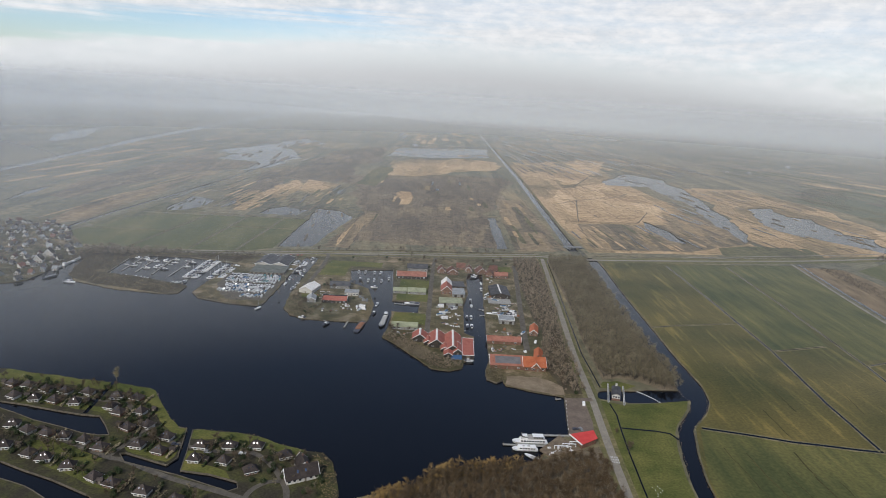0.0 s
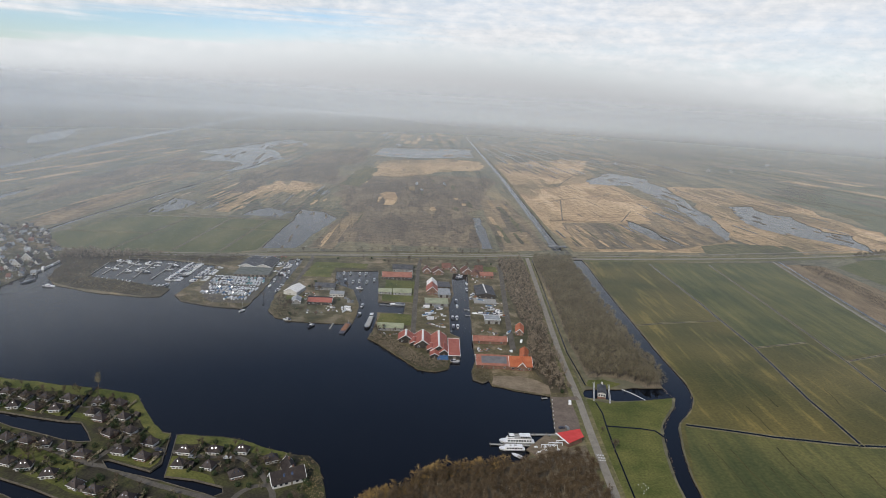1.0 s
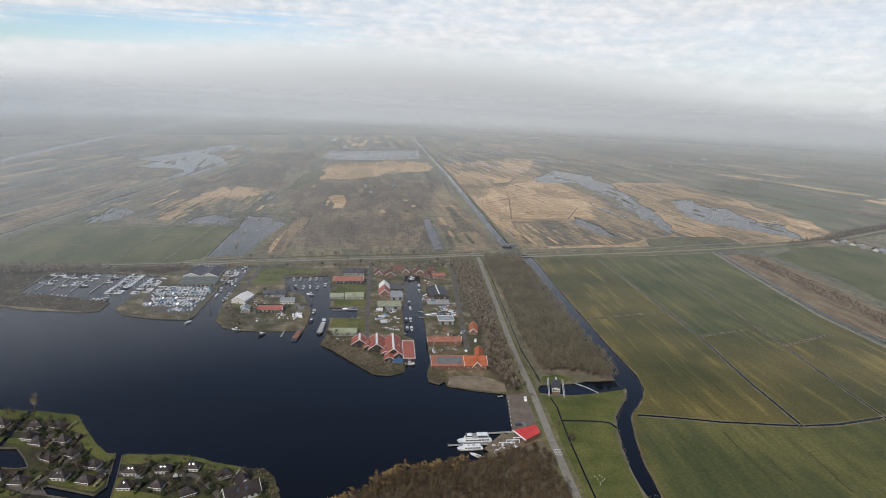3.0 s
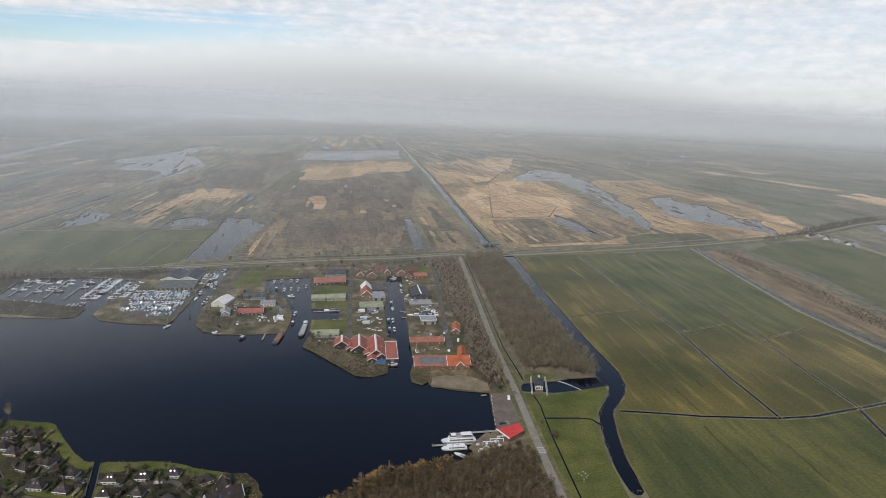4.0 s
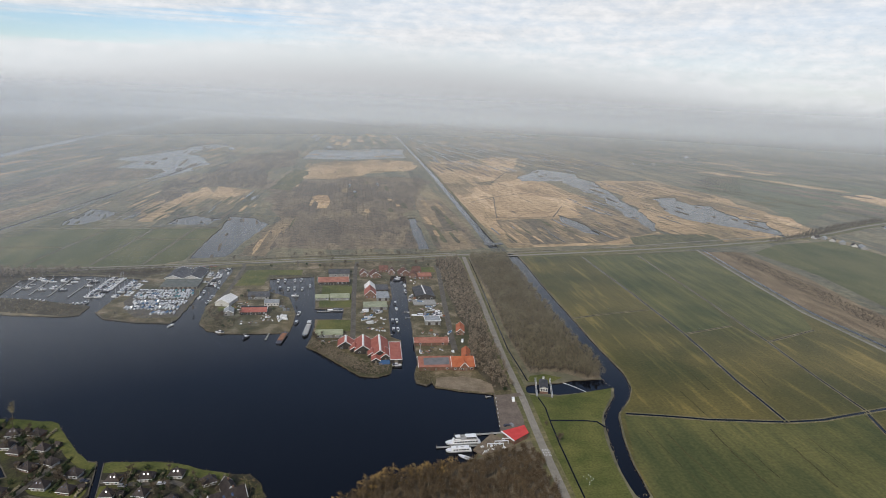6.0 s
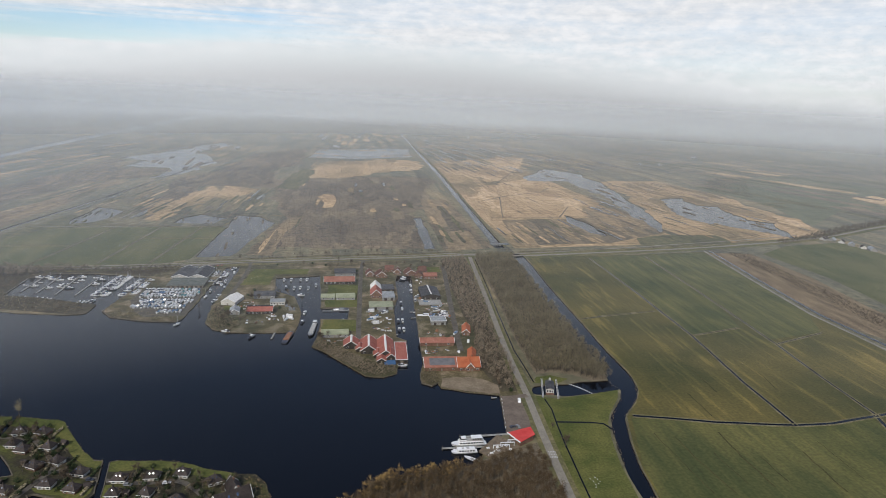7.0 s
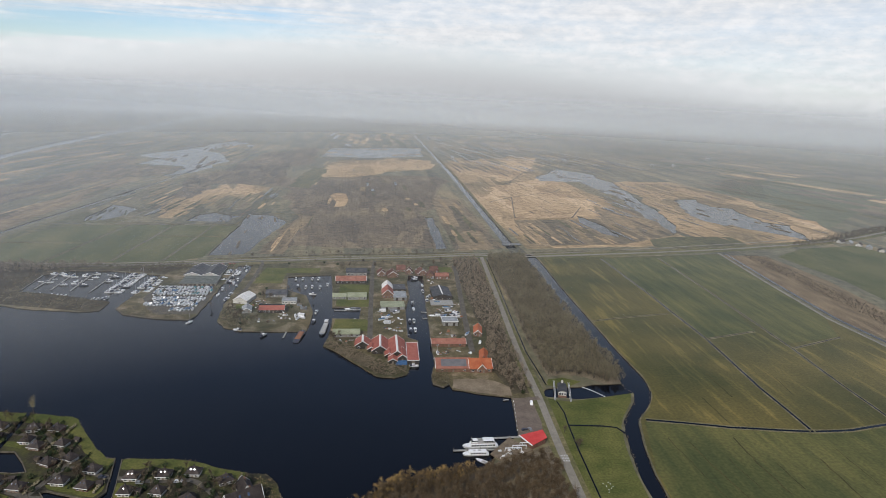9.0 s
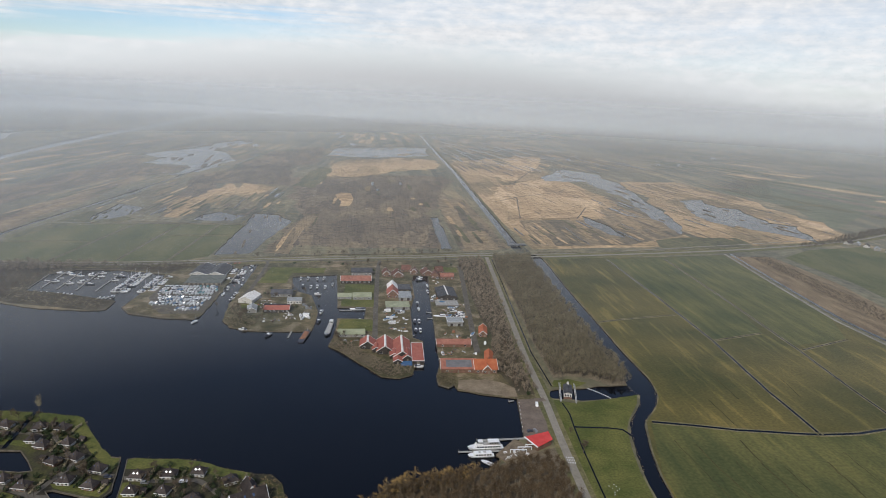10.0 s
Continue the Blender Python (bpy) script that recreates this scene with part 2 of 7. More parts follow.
ROOF_RED = material("red_roof", (0.27, 0.082, 0.060), (0.34, 0.122, 0.09), 0.25, 6, fine=0.18, fine_scale=2.5, rough=0.7, random=0.1)
ROOF_ORANGE = material("orange_roof", (0.33, 0.092, 0.040), (0.42, 0.138, 0.064), 0.25, 6, fine=0.18, fine_scale=2.5, rough=0.7, random=0.1)
ROOF_TAN = material("faded_red_roof", (0.24, 0.100, 0.070), (0.32, 0.145, 0.105), 0.25, 6, fine=0.2, fine_scale=2.5, rough=0.75)
ROOF_RUST = material("weathered_tile_roof", (0.095, 0.048, 0.038), (0.165, 0.082, 0.062), 0.3, 6, fine=0.25, fine_scale=2.0, random=0.15)
ROOF_BROWN = material("brown_tile_roof", (0.034, 0.028, 0.026), (0.066, 0.053, 0.047), 0.35, 6, fine=0.25, fine_scale=2.5, rough=0.75, random=0.25)
ROOF_GREEN = material("pale_green_sheet_roof", (0.225, 0.24, 0.15), (0.32, 0.335, 0.225), 0.2, 6, fine=0.12, fine_scale=1.5, rough=0.6)
ROOF_GREY = material("grey_sheet_roof", (0.22, 0.235, 0.24), (0.33, 0.345, 0.35), 0.25, 6, fine=0.12, fine_scale=1.5, rough=0.6, random=0.15)
ROOF_DARK = material("dark_bitumen_roof", (0.05, 0.052, 0.058), (0.095, 0.095, 0.10), 0.25, 6, fine=0.15, fine_scale=1.5, rough=0.8, random=0.2)
ROOF_PALE = material("pale_translucent_sheet", (0.62, 0.60, 0.56), (0.78, 0.76, 0.72), 0.4, 5, fine=0.08, fine_scale=2.0, rough=0.5)
SOLAR = material("dark_roof_panel", (0.10, 0.10, 0.105), (0.15, 0.145, 0.145), 0.3, 4, rough=0.45, spec=0.5)
WALL_DARK = material("dark_timber", (0.028, 0.026, 0.024), (0.065, 0.055, 0.047), 0.8, 4, fine=0.2, fine_scale=4)
WALL_WHITE = material("white_wall", (0.40, 0.385, 0.35), (0.54, 0.52, 0.48), 0.5, 4, fine=0.08, fine_scale=3)
WALL_BRICK = material("brick_wall", (0.13, 0.075, 0.055), (0.20, 0.12, 0.085), 0.6, 5, fine=0.2, fine_scale=4)
WALL_GREY = material("grey_cladding", (0.18, 0.18, 0.17), (0.28, 0.275, 0.26), 0.5, 4, fine=0.1, fine_scale=4)
WHITE = material("white_paint", (0.70, 0.70, 0.69), (0.82, 0.82, 0.81), 0.7, 3, rough=0.4, spec=0.5)
BOAT_WHITE = material("white_gelcoat", (0.58, 0.585, 0.59), (0.76, 0.76, 0.755), 0.8, 3, rough=0.3, spec=0.5, random=0.15)
BOAT_BLUE = material("blue_cover", (0.05, 0.12, 0.22), (0.10, 0.20, 0.33), 0.8, 3, rough=0.7, random=0.3)
BOAT_TEAL = material("teal_cover", (0.06, 0.20, 0.22), (0.12, 0.30, 0.32), 0.8, 3, rough=0.7, random=0.3)
BOAT_DARK = material("dark_hull_paint", (0.03, 0.035, 0.05), (0.06, 0.065, 0.085), 0.8, 3, rough=0.4, random=0.2)
BOAT_DECK = material("grey_deck", (0.30, 0.29, 0.27), (0.42, 0.41, 0.38), 0.9, 4, rough=0.7, random=0.15)
BOAT_GREY = material("grey_steel", (0.16, 0.17, 0.18), (0.26, 0.27, 0.28), 0.6, 4, rough=0.6)
GLASS_DARK = material("dark_window_glass", (0.015, 0.018, 0.022), (0.03, 0.034, 0.04), 0.5, 2, rough=0.08, spec=0.6)
SKYLIGHT = material("roof_window_glass", (0.22, 0.23, 0.25), (0.32, 0.33, 0.35), 0.5, 2, rough=0.22, spec=1.0, metal=1.0)
TIMBER = material("weathered_timber", (0.14, 0.12, 0.095), (0.24, 0.21, 0.175), 0.7, 5, fine=0.25, fine_scale=3.0)
ALUMINIUM = material("mast_aluminium", (0.55, 0.55, 0.55), (0.7, 0.7, 0.7), 1.0, 2, rough=0.35, metal=0.8)
BARK = material("bark", (0.055, 0.045, 0.035), (0.12, 0.10, 0.08), 1.5, 4)
BIRCH = material("birch_bark", (0.17, 0.14, 0.10), (0.30, 0.26, 0.20), 1.2, 4)
TWIG = material("bare_twigs", (0.172, 0.148, 0.094), (0.265, 0.228, 0.148), 0.06, 5, 0.35, 0.65, fine=0.22, fine_scale=0.3, random=0.2)
TWIG_ROAD = material("brown_roadside_twigs", (0.205, 0.165, 0.118), (0.315, 0.255, 0.185), 0.06, 5, 0.35, 0.65, fine=0.22, fine_scale=0.3)
TWIG_WARM = material("warm_bare_twigs", (0.076, 0.053, 0.030), (0.135, 0.095, 0.054), 0.1, 5, 0.35, 0.65, fine=0.35, fine_scale=0.5)
TWIG_DARK = material("dark_bare_twigs", (0.075, 0.058, 0.040), (0.140, 0.108, 0.074), 0.12, 4, 0.35, 0.65, fine=0.3, fine_scale=0.6, random=0.2)
TWIG_WILLOW = material("ochre_willow_twigs", (0.24, 0.155, 0.055), (0.36, 0.245, 0.10), 0.12, 4, fine=0.3, fine_scale=0.6)
TWIG_GREY = material("grey_scrub_twigs", (0.19, 0.152, 0.11), (0.30, 0.24, 0.17), 0.02, 5, fine=0.3, fine_scale=0.1, haze_sheen=0.05)
EVERGREEN = material("evergreen_leaves", (0.02, 0.034, 0.014), (0.05, 0.065, 0.028), 0.5, 4, fine=0.3, fine_scale=1.5)
REED_BLADE = material("dry_reed_blades", (0.24, 0.175, 0.095), (0.42, 0.32, 0.185), 0.15, 4, fine=0.3, fine_scale=0.8)
TARP = material("blue_tarpaulin", (0.035, 0.085, 0.18), (0.07, 0.14, 0.26), 0.6, 4, rough=0.6)
RUSTY = material("rusty_steel", (0.20, 0.09, 0.05), (0.33, 0.17, 0.10), 0.6, 5, rough=0.8)


def water_material(name, col, rough=0.09, bump=0.018):
    m = bpy.data.materials.new(name)
    m.use_nodes = True
    nt = m.node_tree
    N, link = nt.nodes.new, nt.links.new
    p = nt.nodes["Principled BSDF"]
    geo = N("ShaderNodeNewGeometry")
    n1 = N("ShaderNodeTexNoise")
    link(geo.outputs["Position"], n1.inputs["Vector"])
    n1.inputs["Scale"].default_value, n1.inputs["Detail"].default_value = 0.012, 4
    ramp = N("ShaderNodeValToRGB")
    link(n1.outputs["Fac"], ramp.inputs[0])
    ramp.color_ramp.elements[0].position, ramp.color_ramp.elements[0].color = 0.3, (*[v * 0.85 for v in col], 1)
    ramp.color_ramp.elements[1].position, ramp.color_ramp.elements[1].color = 0.7, (*[v * 1.2 for v in col], 1)
    link(ramp.outputs[0], p.inputs["Base Color"])
    p.inputs["Roughness"].default_value, p.inputs["IOR"].default_value = rough, 1.29
    n2 = N("ShaderNodeTexNoise")
    link(geo.outputs["Position"], n2.inputs["Vector"])
    n2.inputs["Scale"].default_value, n2.inputs["Detail"].default_value = 0.9, 4
    b = N("ShaderNodeBump")
    b.inputs["Strength"].default_value, b.inputs["Distance"].default_value = bump, 0.2
    link(n2.outputs["Fac"], b.inputs["Height"]), link(b.outputs[0], p.inputs["Normal"])
    return m


WATER = water_material("lake_water", (0.0012, 0.0020, 0.0042), 0.06)
WATER_STILL = water_material("shallow_mere_water", (0.0022, 0.0034, 0.006), 0.16, 0.0)

# ---- helpers for meshes ----
from mathutils.geometry import delaunay_2d_cdt


def obj(name, bm, mat, parent=None, label="", smooth=False):
    """One mesh object out of a bmesh; mat may be a list of slots."""
    me = bpy.data.meshes.new(name)
    if smooth:
        for f in bm.faces:
            f.smooth = True
    bm.to_mesh(me)
    bm.free()
    for m in mat if isinstance(mat, (list, tuple)) else [mat]:
        me.materials.append(m)
    ob = new(name, me)
    if parent:
        ob.parent = parent
    if label:
        ob["label"] = label
    return ob


def part(name, bm, mat, parent, label="", smooth=False):
    return obj(name, bm, mat, parent, label, smooth)


def thing(name, m, label, category, group="", kind=""):
    e = new(name)
    e.matrix_basis = m
    return tagged(e, label, category, group, kind)


def rounded(points, closed=True, steps=4, corner=0.0):
    """Smooth a plan line: Catmull-Rom through its points."""
    n, out = len(points), []
    for i in range(n if closed else n - 1):
        if closed:
            p0, p1, p2, p3 = (Vector(points[(i + k) % n]) for k in (-1, 0, 1, 2))
        else:
            p0, p1, p2, p3 = (Vector(points[min(max(i + k, 0), n - 1)]) for k in (-1, 0, 1, 2))
        for s in range(steps):
            t = s / steps
            out.append(tuple(0.5 * ((2 * p1) + (p2 - p0) * t + (2 * p0 - 5 * p1 + 4 * p2 - p3) * t * t + (3 * p1 - p0 - 3 * p2 + p3) * t ** 3)))
    if not closed:
        out.append(tuple(points[-1]))
    return out


def ragged(points, amount, step, seed=0, closed=True):
    """A plan line cut into short lengths, each shaken a little: a natural bank."""
    rnd, out, n = random.Random(seed), [], len(points)
    for i in range(n if closed else n - 1):
        a, b = Vector(points[i]), Vector(points[(i + 1) % n])
        k = max(1, int((b - a).length / step))
        for s in range(k):
            p = a.lerp(b, s / k)
            out.append((p.x + rnd.uniform(-amount, amount), p.y + rnd.uniform(-amount, amount)))
    if not closed:
        out.append(tuple(points[-1]))
    return out


def strip(line, width):
    """The outline of a band of that width (or of widths from end to end) along a plan line."""
    left, right, n = [], [], len(line)
    for i, p in enumerate(line):
        a, b = Vector(line[max(i - 1, 0)]), Vector(line[min(i + 1, n - 1)])
        d = (b - a).normalized()
        w = (width if isinstance(width, (int, float)) else width[0] + (width[1] - width[0]) * i / (n - 1)) / 2
        left.append((p[0] - d.y * w, p[1] + d.x * w))
        right.append((p[0] + d.y * w, p[1] - d.x * w))
    return left + right[::-1]


def area(poly):
    return 0.5 * sum(a[0] * b[1] - b[0] * a[1] for a, b in zip(poly, poly[1:] + poly[:1]))


def inside(p, poly):
    x, y, c = p[0], p[1], False
    for (x1, y1), (x2, y2) in zip(poly, poly[1:] + poly[:1]):
        if (y1 > y) != (y2 > y) and x < (x2 - x1) * (y - y1) / (y2 - y1) + x1:
            c = not c
    return c


def fill(polys, keep):
    """Triangles of the plan; keep(set of polygons round a triangle) says which stay."""
    verts, faces = [], []
    for poly in polys:
        poly = poly if area(poly) > 0 else poly[::-1]
        faces.append(list(range(len(verts), len(verts) + len(poly))))
        verts += [Vector(p) for p in poly]
    v, _, f, _, _, of = delaunay_2d_cdt(verts, [], faces, 1, 1e-4)
    return v, [t for t, o in zip(f, of) if keep(set(o))]


def sheet(name, poly, z, mat, label="", category="", kind="structure", depth=0.0, group="", side=None, parent=None, cut=()):
    """A level piece of ground with that outline, less the outlines in cut; depth gives it an edge downwards."""
    v, f = fill([poly, *cut], lambda o: o == {0})
    bm = bmesh.new()
    vs = [bm.verts.new((p.x, p.y, z)) for p in v]
    for t in f:
        bm.faces.new([vs[i] for i in t])
    bmesh.ops.recalc_face_normals(bm, faces=bm.faces)
    if bm.faces and sum(fc.normal.z for fc in bm.faces) < 0:
        bmesh.ops.reverse_faces(bm, faces=bm.faces)
    if depth:
        rim = [e for e in bm.edges if e.is_boundary]
        res = bmesh.ops.extrude_edge_only(bm, edges=rim)
        for g in res["geom"]:
            if isinstance(g, bmesh.types.BMVert):
                g.co.z -= depth
            elif isinstance(g, bmesh.types.BMFace) and side:
                g.material_index = 1
    ob = obj(name, bm, [mat, side] if side else mat, parent)
    return tagged(ob, label, category, group, kind) if not parent else ob

# ---- the plan, metres east and north, warped to fit the camera's view ----
LAKE_A = [(-413, 557), (-399, 568), (-398, 606), (-396, 652), (-388, 652), (-383, 626), (-373, 596), (-354, 575), (-306, 558), (-263, 553), (-246, 556), (-246, 579), (-261, 584), (-292, 595), (-324, 605), (-340, 606), (-345, 662), (-325, 679), (-284, 680), (-229, 667), (-227, 634), (-232, 594), (-234, 562), (-222, 547), (-192, 537), (-162, 534), (-159, 542), (-157, 598), (-157, 632), (-156, 707), (-140, 711), (-141, 631), (-142, 574), (-138, 532)]
LAKE_B = [(-128, 516), (-114, 508), (-90, 507), (-58, 507), (-57, 531), (-57, 554), (-68, 601), (-90, 620), (-95, 666), (-48, 676), (-44, 628), (-40, 568), (-13, 567), (-14, 537), (-38, 538), (-38, 498), (-41, 476), (-32, 466), (-12, 439), (1, 421), (14, 418), (24, 424), (26, 436), (34, 441), (36, 486), (28, 494), (29, 559), (35, 603), (35, 653), (38, 678), (55, 675), (51, 606), (49, 539), (47, 484), (46, 438), (42, 422), (42, 408), (49, 403), (54, 408), (55, 400), (70, 394), (88, 389), (95, 387), (92, 364), (89, 340)]
LAKE_C = [(78, 328), (67, 313), (62, 306), (46, 302), (34, 298), (24, 295), (15, 298), (4, 294), (2, 282), (-6, 276), (-14, 274), (-28, 269), (-34, 267)]
LAKE_D = [(-42, 268), (-46, 281), (-51, 296), (-57, 304), (-67, 306), (-81, 310), (-92, 315), (-102, 320), (-115, 321), (-133, 322), (-137, 321), (-132, 301), (-128, 282), (-112, 280), (-96, 275), (-94, 270), (-98, 267), (-128, 278), (-160, 287), (-166, 294), (-163, 295), (-137, 286), (-134, 293), (-136, 300), (-137, 306), (-141, 322), (-146, 323), (-155, 332), (-167, 348), (-179, 365), (-185, 368), (-204, 372), (-214, 374), (-234, 375), (-252, 379), (-270, 381), (-287, 384)]
CANAL_A = [(-264, 342), (-245, 339), (-227, 335), (-208, 331.5), (-197, 331), (-188, 321), (-181, 311.5), (-187, 310.5), (-197, 312), (-210, 316.5), (-232, 323), (-248, 330), (-259, 334)]
CANAL_C = [(-222, 282), (-207, 276), (-187, 269), (-164, 259), (-156, 254), (-179, 253), (-191, 260), (-197, 263), (-206, 266), (-213, 268)]
RIVER = [(193, 769), (187, 673), (186, 596), (184, 518), (185, 466), (186, 433), (182, 409), (182, 398), (185, 393), (180, 379), (165, 357), (160, 347), (154, 326), (149, 301), (146, 270), (154, 270), (157, 295), (162, 319), (169, 342), (173, 354), (187, 371), (196, 386), (200, 398), (203, 419), (202, 462), (204, 542), (206, 646), (210, 768)]
CANAL_FAR = [(181, 811), (184, 1053), (191, 1586), (190, 2569), (186, 3765), (194, 3770), (200, 2573), (203, 1589), (196, 1054), (195, 812)]
ROAD = [(137, 762), (130, 653), (123, 551), (117, 463), (115, 414), (114, 385), (112, 354), (110, 320), (109, 295), (108, 272)]
ROAD_EW = [(-436, 698), (-340, 696), (-220, 712), (-57, 742), (64, 758), (133, 772), (200, 769), (367, 798), (500, 826), (589, 850), (690, 881)]
TRACK_SE = [(487, 806), (468, 665), (454, 542), (457, 471), (458, 430)]
DIKE_BROWN = [(488, 793), (551, 791), (556, 673), (539, 564), (537, 511), (483, 456), (465, 516), (472, 629)]
DITCH1 = [(298, 761), (298, 607), (295, 490), (286, 398), (283, 336)]
DITCH2 = [(381, 770), (373, 613), (363, 469), (355, 402), (351, 344)]
DITCH_LOW = [(178, 354), (202, 349), (230, 343), (282, 336), (311, 337), (351, 345), (382, 351)]
DITCH_LOW2 = [(349, 343), (336, 304)]
DITCH_X1 = [(204, 533), (233, 542), (292, 555)]
DITCH_X2 = [(295, 490), (352, 508)]
DITCH_X3 = [(363, 469), (428, 494)]
DITCH_ROADSIDE = [(125, 380), (125.5, 365), (123.5, 348), (121, 322), (119, 290), (117.5, 265)]
DITCH_MEADOW = [(124, 349), (146, 347), (154, 345), (157, 338)]
WOOD_STRIP = [(143, 757), (192, 766), (189, 674), (187, 578), (186, 488), (187, 435), (185, 409), (170, 404), (157, 417), (141, 421), (129, 417), (130, 488), (137, 594)]
WOOD_W = [(97, 748), (130, 751), (122, 594), (115, 500), (113, 436), (112, 393), (97, 392), (87, 441), (98, 507), (94, 543), (94, 630)]
FIELD_NW = [(-418, 700), (-480, 775), (-465, 803), (-439, 889), (-377, 910), (-266, 917), (-199, 920), (-205, 742), (-230, 723)]
POND_NW = [(-200, 751), (-160, 759), (-150, 851), (-135, 956), (-167, 1006), (-205, 1015), (-200, 928), (-202, 847)]
POND_N2 = [(84, 1016), (97, 1018), (96, 805), (82, 801), (82, 908)]
WATER_E1 = [(541, 1797), (616, 1685), (592, 1420), (581, 1295), (528, 1084), (497, 921), (476, 912), (486, 1000), (505, 1120), (528, 1250), (520, 1330), (530, 1529), (420, 1509), (427, 1607)]
WATER_E2 = [(647, 1269), (716, 1302), (703, 1201), (738, 1180), (713, 1047), (748, 1016), (682, 874), (681, 921), (652, 969), (609, 1002), (599, 1060), (606, 1151)]
WATER_N = [(-172, 1940), (-146, 2247), (168, 2375), (161, 2052), (-25, 1938)]
REED_SUN = [(275, 1397), (450, 1594), (450, 1204), (409, 1060), (233, 1022), (220, 1233)]
REED_E = [(207, 1870), (452, 2116), (490, 1279), (469, 1049), (505, 845), (211, 814), (198, 1048), (201, 1349)]
REED_E2 = [(613, 1549), (786, 1585), (832, 1335), (811, 1141), (790, 930), (676, 874), (539, 850), (503, 938), (533, 1095), (588, 1296)]
REED_W1 = [(-359, 1015), (-359, 1145), (-328, 1138), (-316, 1322), (-291, 1295), (-278, 1190), (-299, 1069), (-310, 958), (-325, 965)]
REED_W2 = [(-529, 787), (-548, 928), (-546, 1101), (-535, 1370), (-495, 1360), (-500, 1150), (-492, 1000), (-498, 845)]
REED_PATCH = [(-72, 1090), (-74, 1150), (-88, 1215), (-78, 1245), (-58, 1240), (-52, 1170), (-54, 1100)]
REED_N = [(-161, 1503), (-123, 1842), (63, 1949), (180, 1911), (173, 1701), (38, 1629), (-59, 1476)]
REED_POND_SIDE = [(-148, 760), (-121, 997), (-95, 1005), (-112, 854), (-115, 762)]
REED_N2 = [(113, 1207), (168, 1216), (178, 811), (108, 791), (106, 1019)]
WOOD_N = [(-228, 1414), (-54, 1536), (172, 1536), (159, 1405), (90, 1040), (88, 813), (-143, 788), (-128, 1012), (-179, 1242)]
WOOD_NW = [(-676, 1187), (-672, 1383), (-666, 1853), (-624, 1673), (-577, 1597), (-464, 1581), (-475, 1410), (-563, 1337), (-585, 1121), (-600, 990), (-640, 985)]
WATER_W2 = [(-655, 1777), (-607, 2020), (-512, 2385), (-456, 2306), (-511, 1980), (-457, 1928), (-403, 1727), (-417, 1582), (-427, 1450), (-475, 1410), (-464, 1581), (-580, 1608), (-570, 1746)]
WATER_W3 = [(-283, 948), (-277, 988), (-255, 1019), (-233, 1002), (-210, 996), (-225, 946)]
WATER_W4 = [(-431, 957), (-432, 987), (-434, 1066), (-389, 1041), (-381, 984), (-400, 939), (-419, 929)]
FAR_RIVER = [(-880, 1150), (-900, 1330), (-925, 1560), (-975, 1980), (-1020, 2600), (-1045, 3100)]
BUSH_E = [(895, 1524), (1031, 1695), (1135, 1705), (944, 1394), (842, 1353)]
FIELD_NE = [(568, 790), (640, 840), (755, 868), (765, 800), (765, 730), (560, 535), (579, 672)]
POND_E = [(963, 994), (1026, 1005), (907, 884), (919, 929)]
MARSH_STRIPS = [(385, 1168), (495, 1138), (510, 940), (365, 848), (223, 827), (234, 1008), (401, 1038)]
WOOD_NW2 = [(-368, 1144), (-411, 1397), (-365, 1561), (-349, 1757), (-329, 2011), (-207, 2222), (-169, 1812), (-220, 1599), (-194, 1314), (-227, 1308), (-324, 1329), (-331, 1150)]
REED_W3 = [(-280, 1190), (-285, 1337), (-216, 1294), (-230, 1198), (-246, 1151)]
ROUGH_NW = [(-465, 803), (-439, 889), (-377, 910), (-365, 951), (-450, 999), (-476, 824)]
CLEARING = [(-186, 1316), (-163, 1663), (-123, 1624), (-133, 1294)]
ROUGH_E = [(419, 880), (476, 904), (566, 911), (565, 848), (403, 826)]
WATER_E3 = [(363, 1064), (382, 1002), (380, 896), (359, 913), (346, 984)]
WATER_W5 = [(-676, 935), (-699, 1022), (-692, 1091), (-678, 1018), (-671, 953)]
WATER_W6 = [(-1141, 1788), (-1267, 2003), (-1325, 2472), (-1131, 1910)]
PALE_FAR_E = [(1186, 1349), (1289, 1392), (1281, 1267), (1174, 1157), (1175, 1200)]
OLD_VILLAGE = [(-470, 575), (-640, 800), (-513, 810), (-429, 716), (-401, 657), (-390, 603), (-396, 564), (-413, 556)]
DIKE_WEST = [(-492, 780), (-485, 911), (-472, 1030), (-452, 1230), (-436, 1500), (-420, 1750)]
FIELD_FAR_E = [(835, 1425), (1315, 1830), (1466, 1471), (1038, 1028), (1116, 1263), (807, 996), (882, 1252)]


# ---- ground and water ----
import itertools

WATER_LEVEL = -0.6
LAKE = LAKE_A + LAKE_B + LAKE_C + [(-36, 215), (-60, 215)] + LAKE_D + [(-420, 400), (-600, 470), (-600, 560)]
HORIZON = [(4900 * math.cos(radians(a)), 4900 * math.sin(radians(a))) for a in range(0, 360, 5)]


def lens(x, y, w, l, seed, turn=0.0):
    """An uneven long pond."""
    rnd, pts = random.Random(seed), []
    for k in range(14):
        a = math.tau * k / 14
        r = rnd.uniform(0.7, 1.15)
        u, v = math.copysign(abs(math.cos(a)) ** 0.6, math.cos(a)) * w / 2 * r, math.copysign(abs(math.sin(a)) ** 0.6, math.sin(a)) * l / 2 * r
        pts.append((x + u * math.cos(turn) - v * math.sin(turn), y + u * math.sin(turn) + v * math.cos(turn)))
    return pts


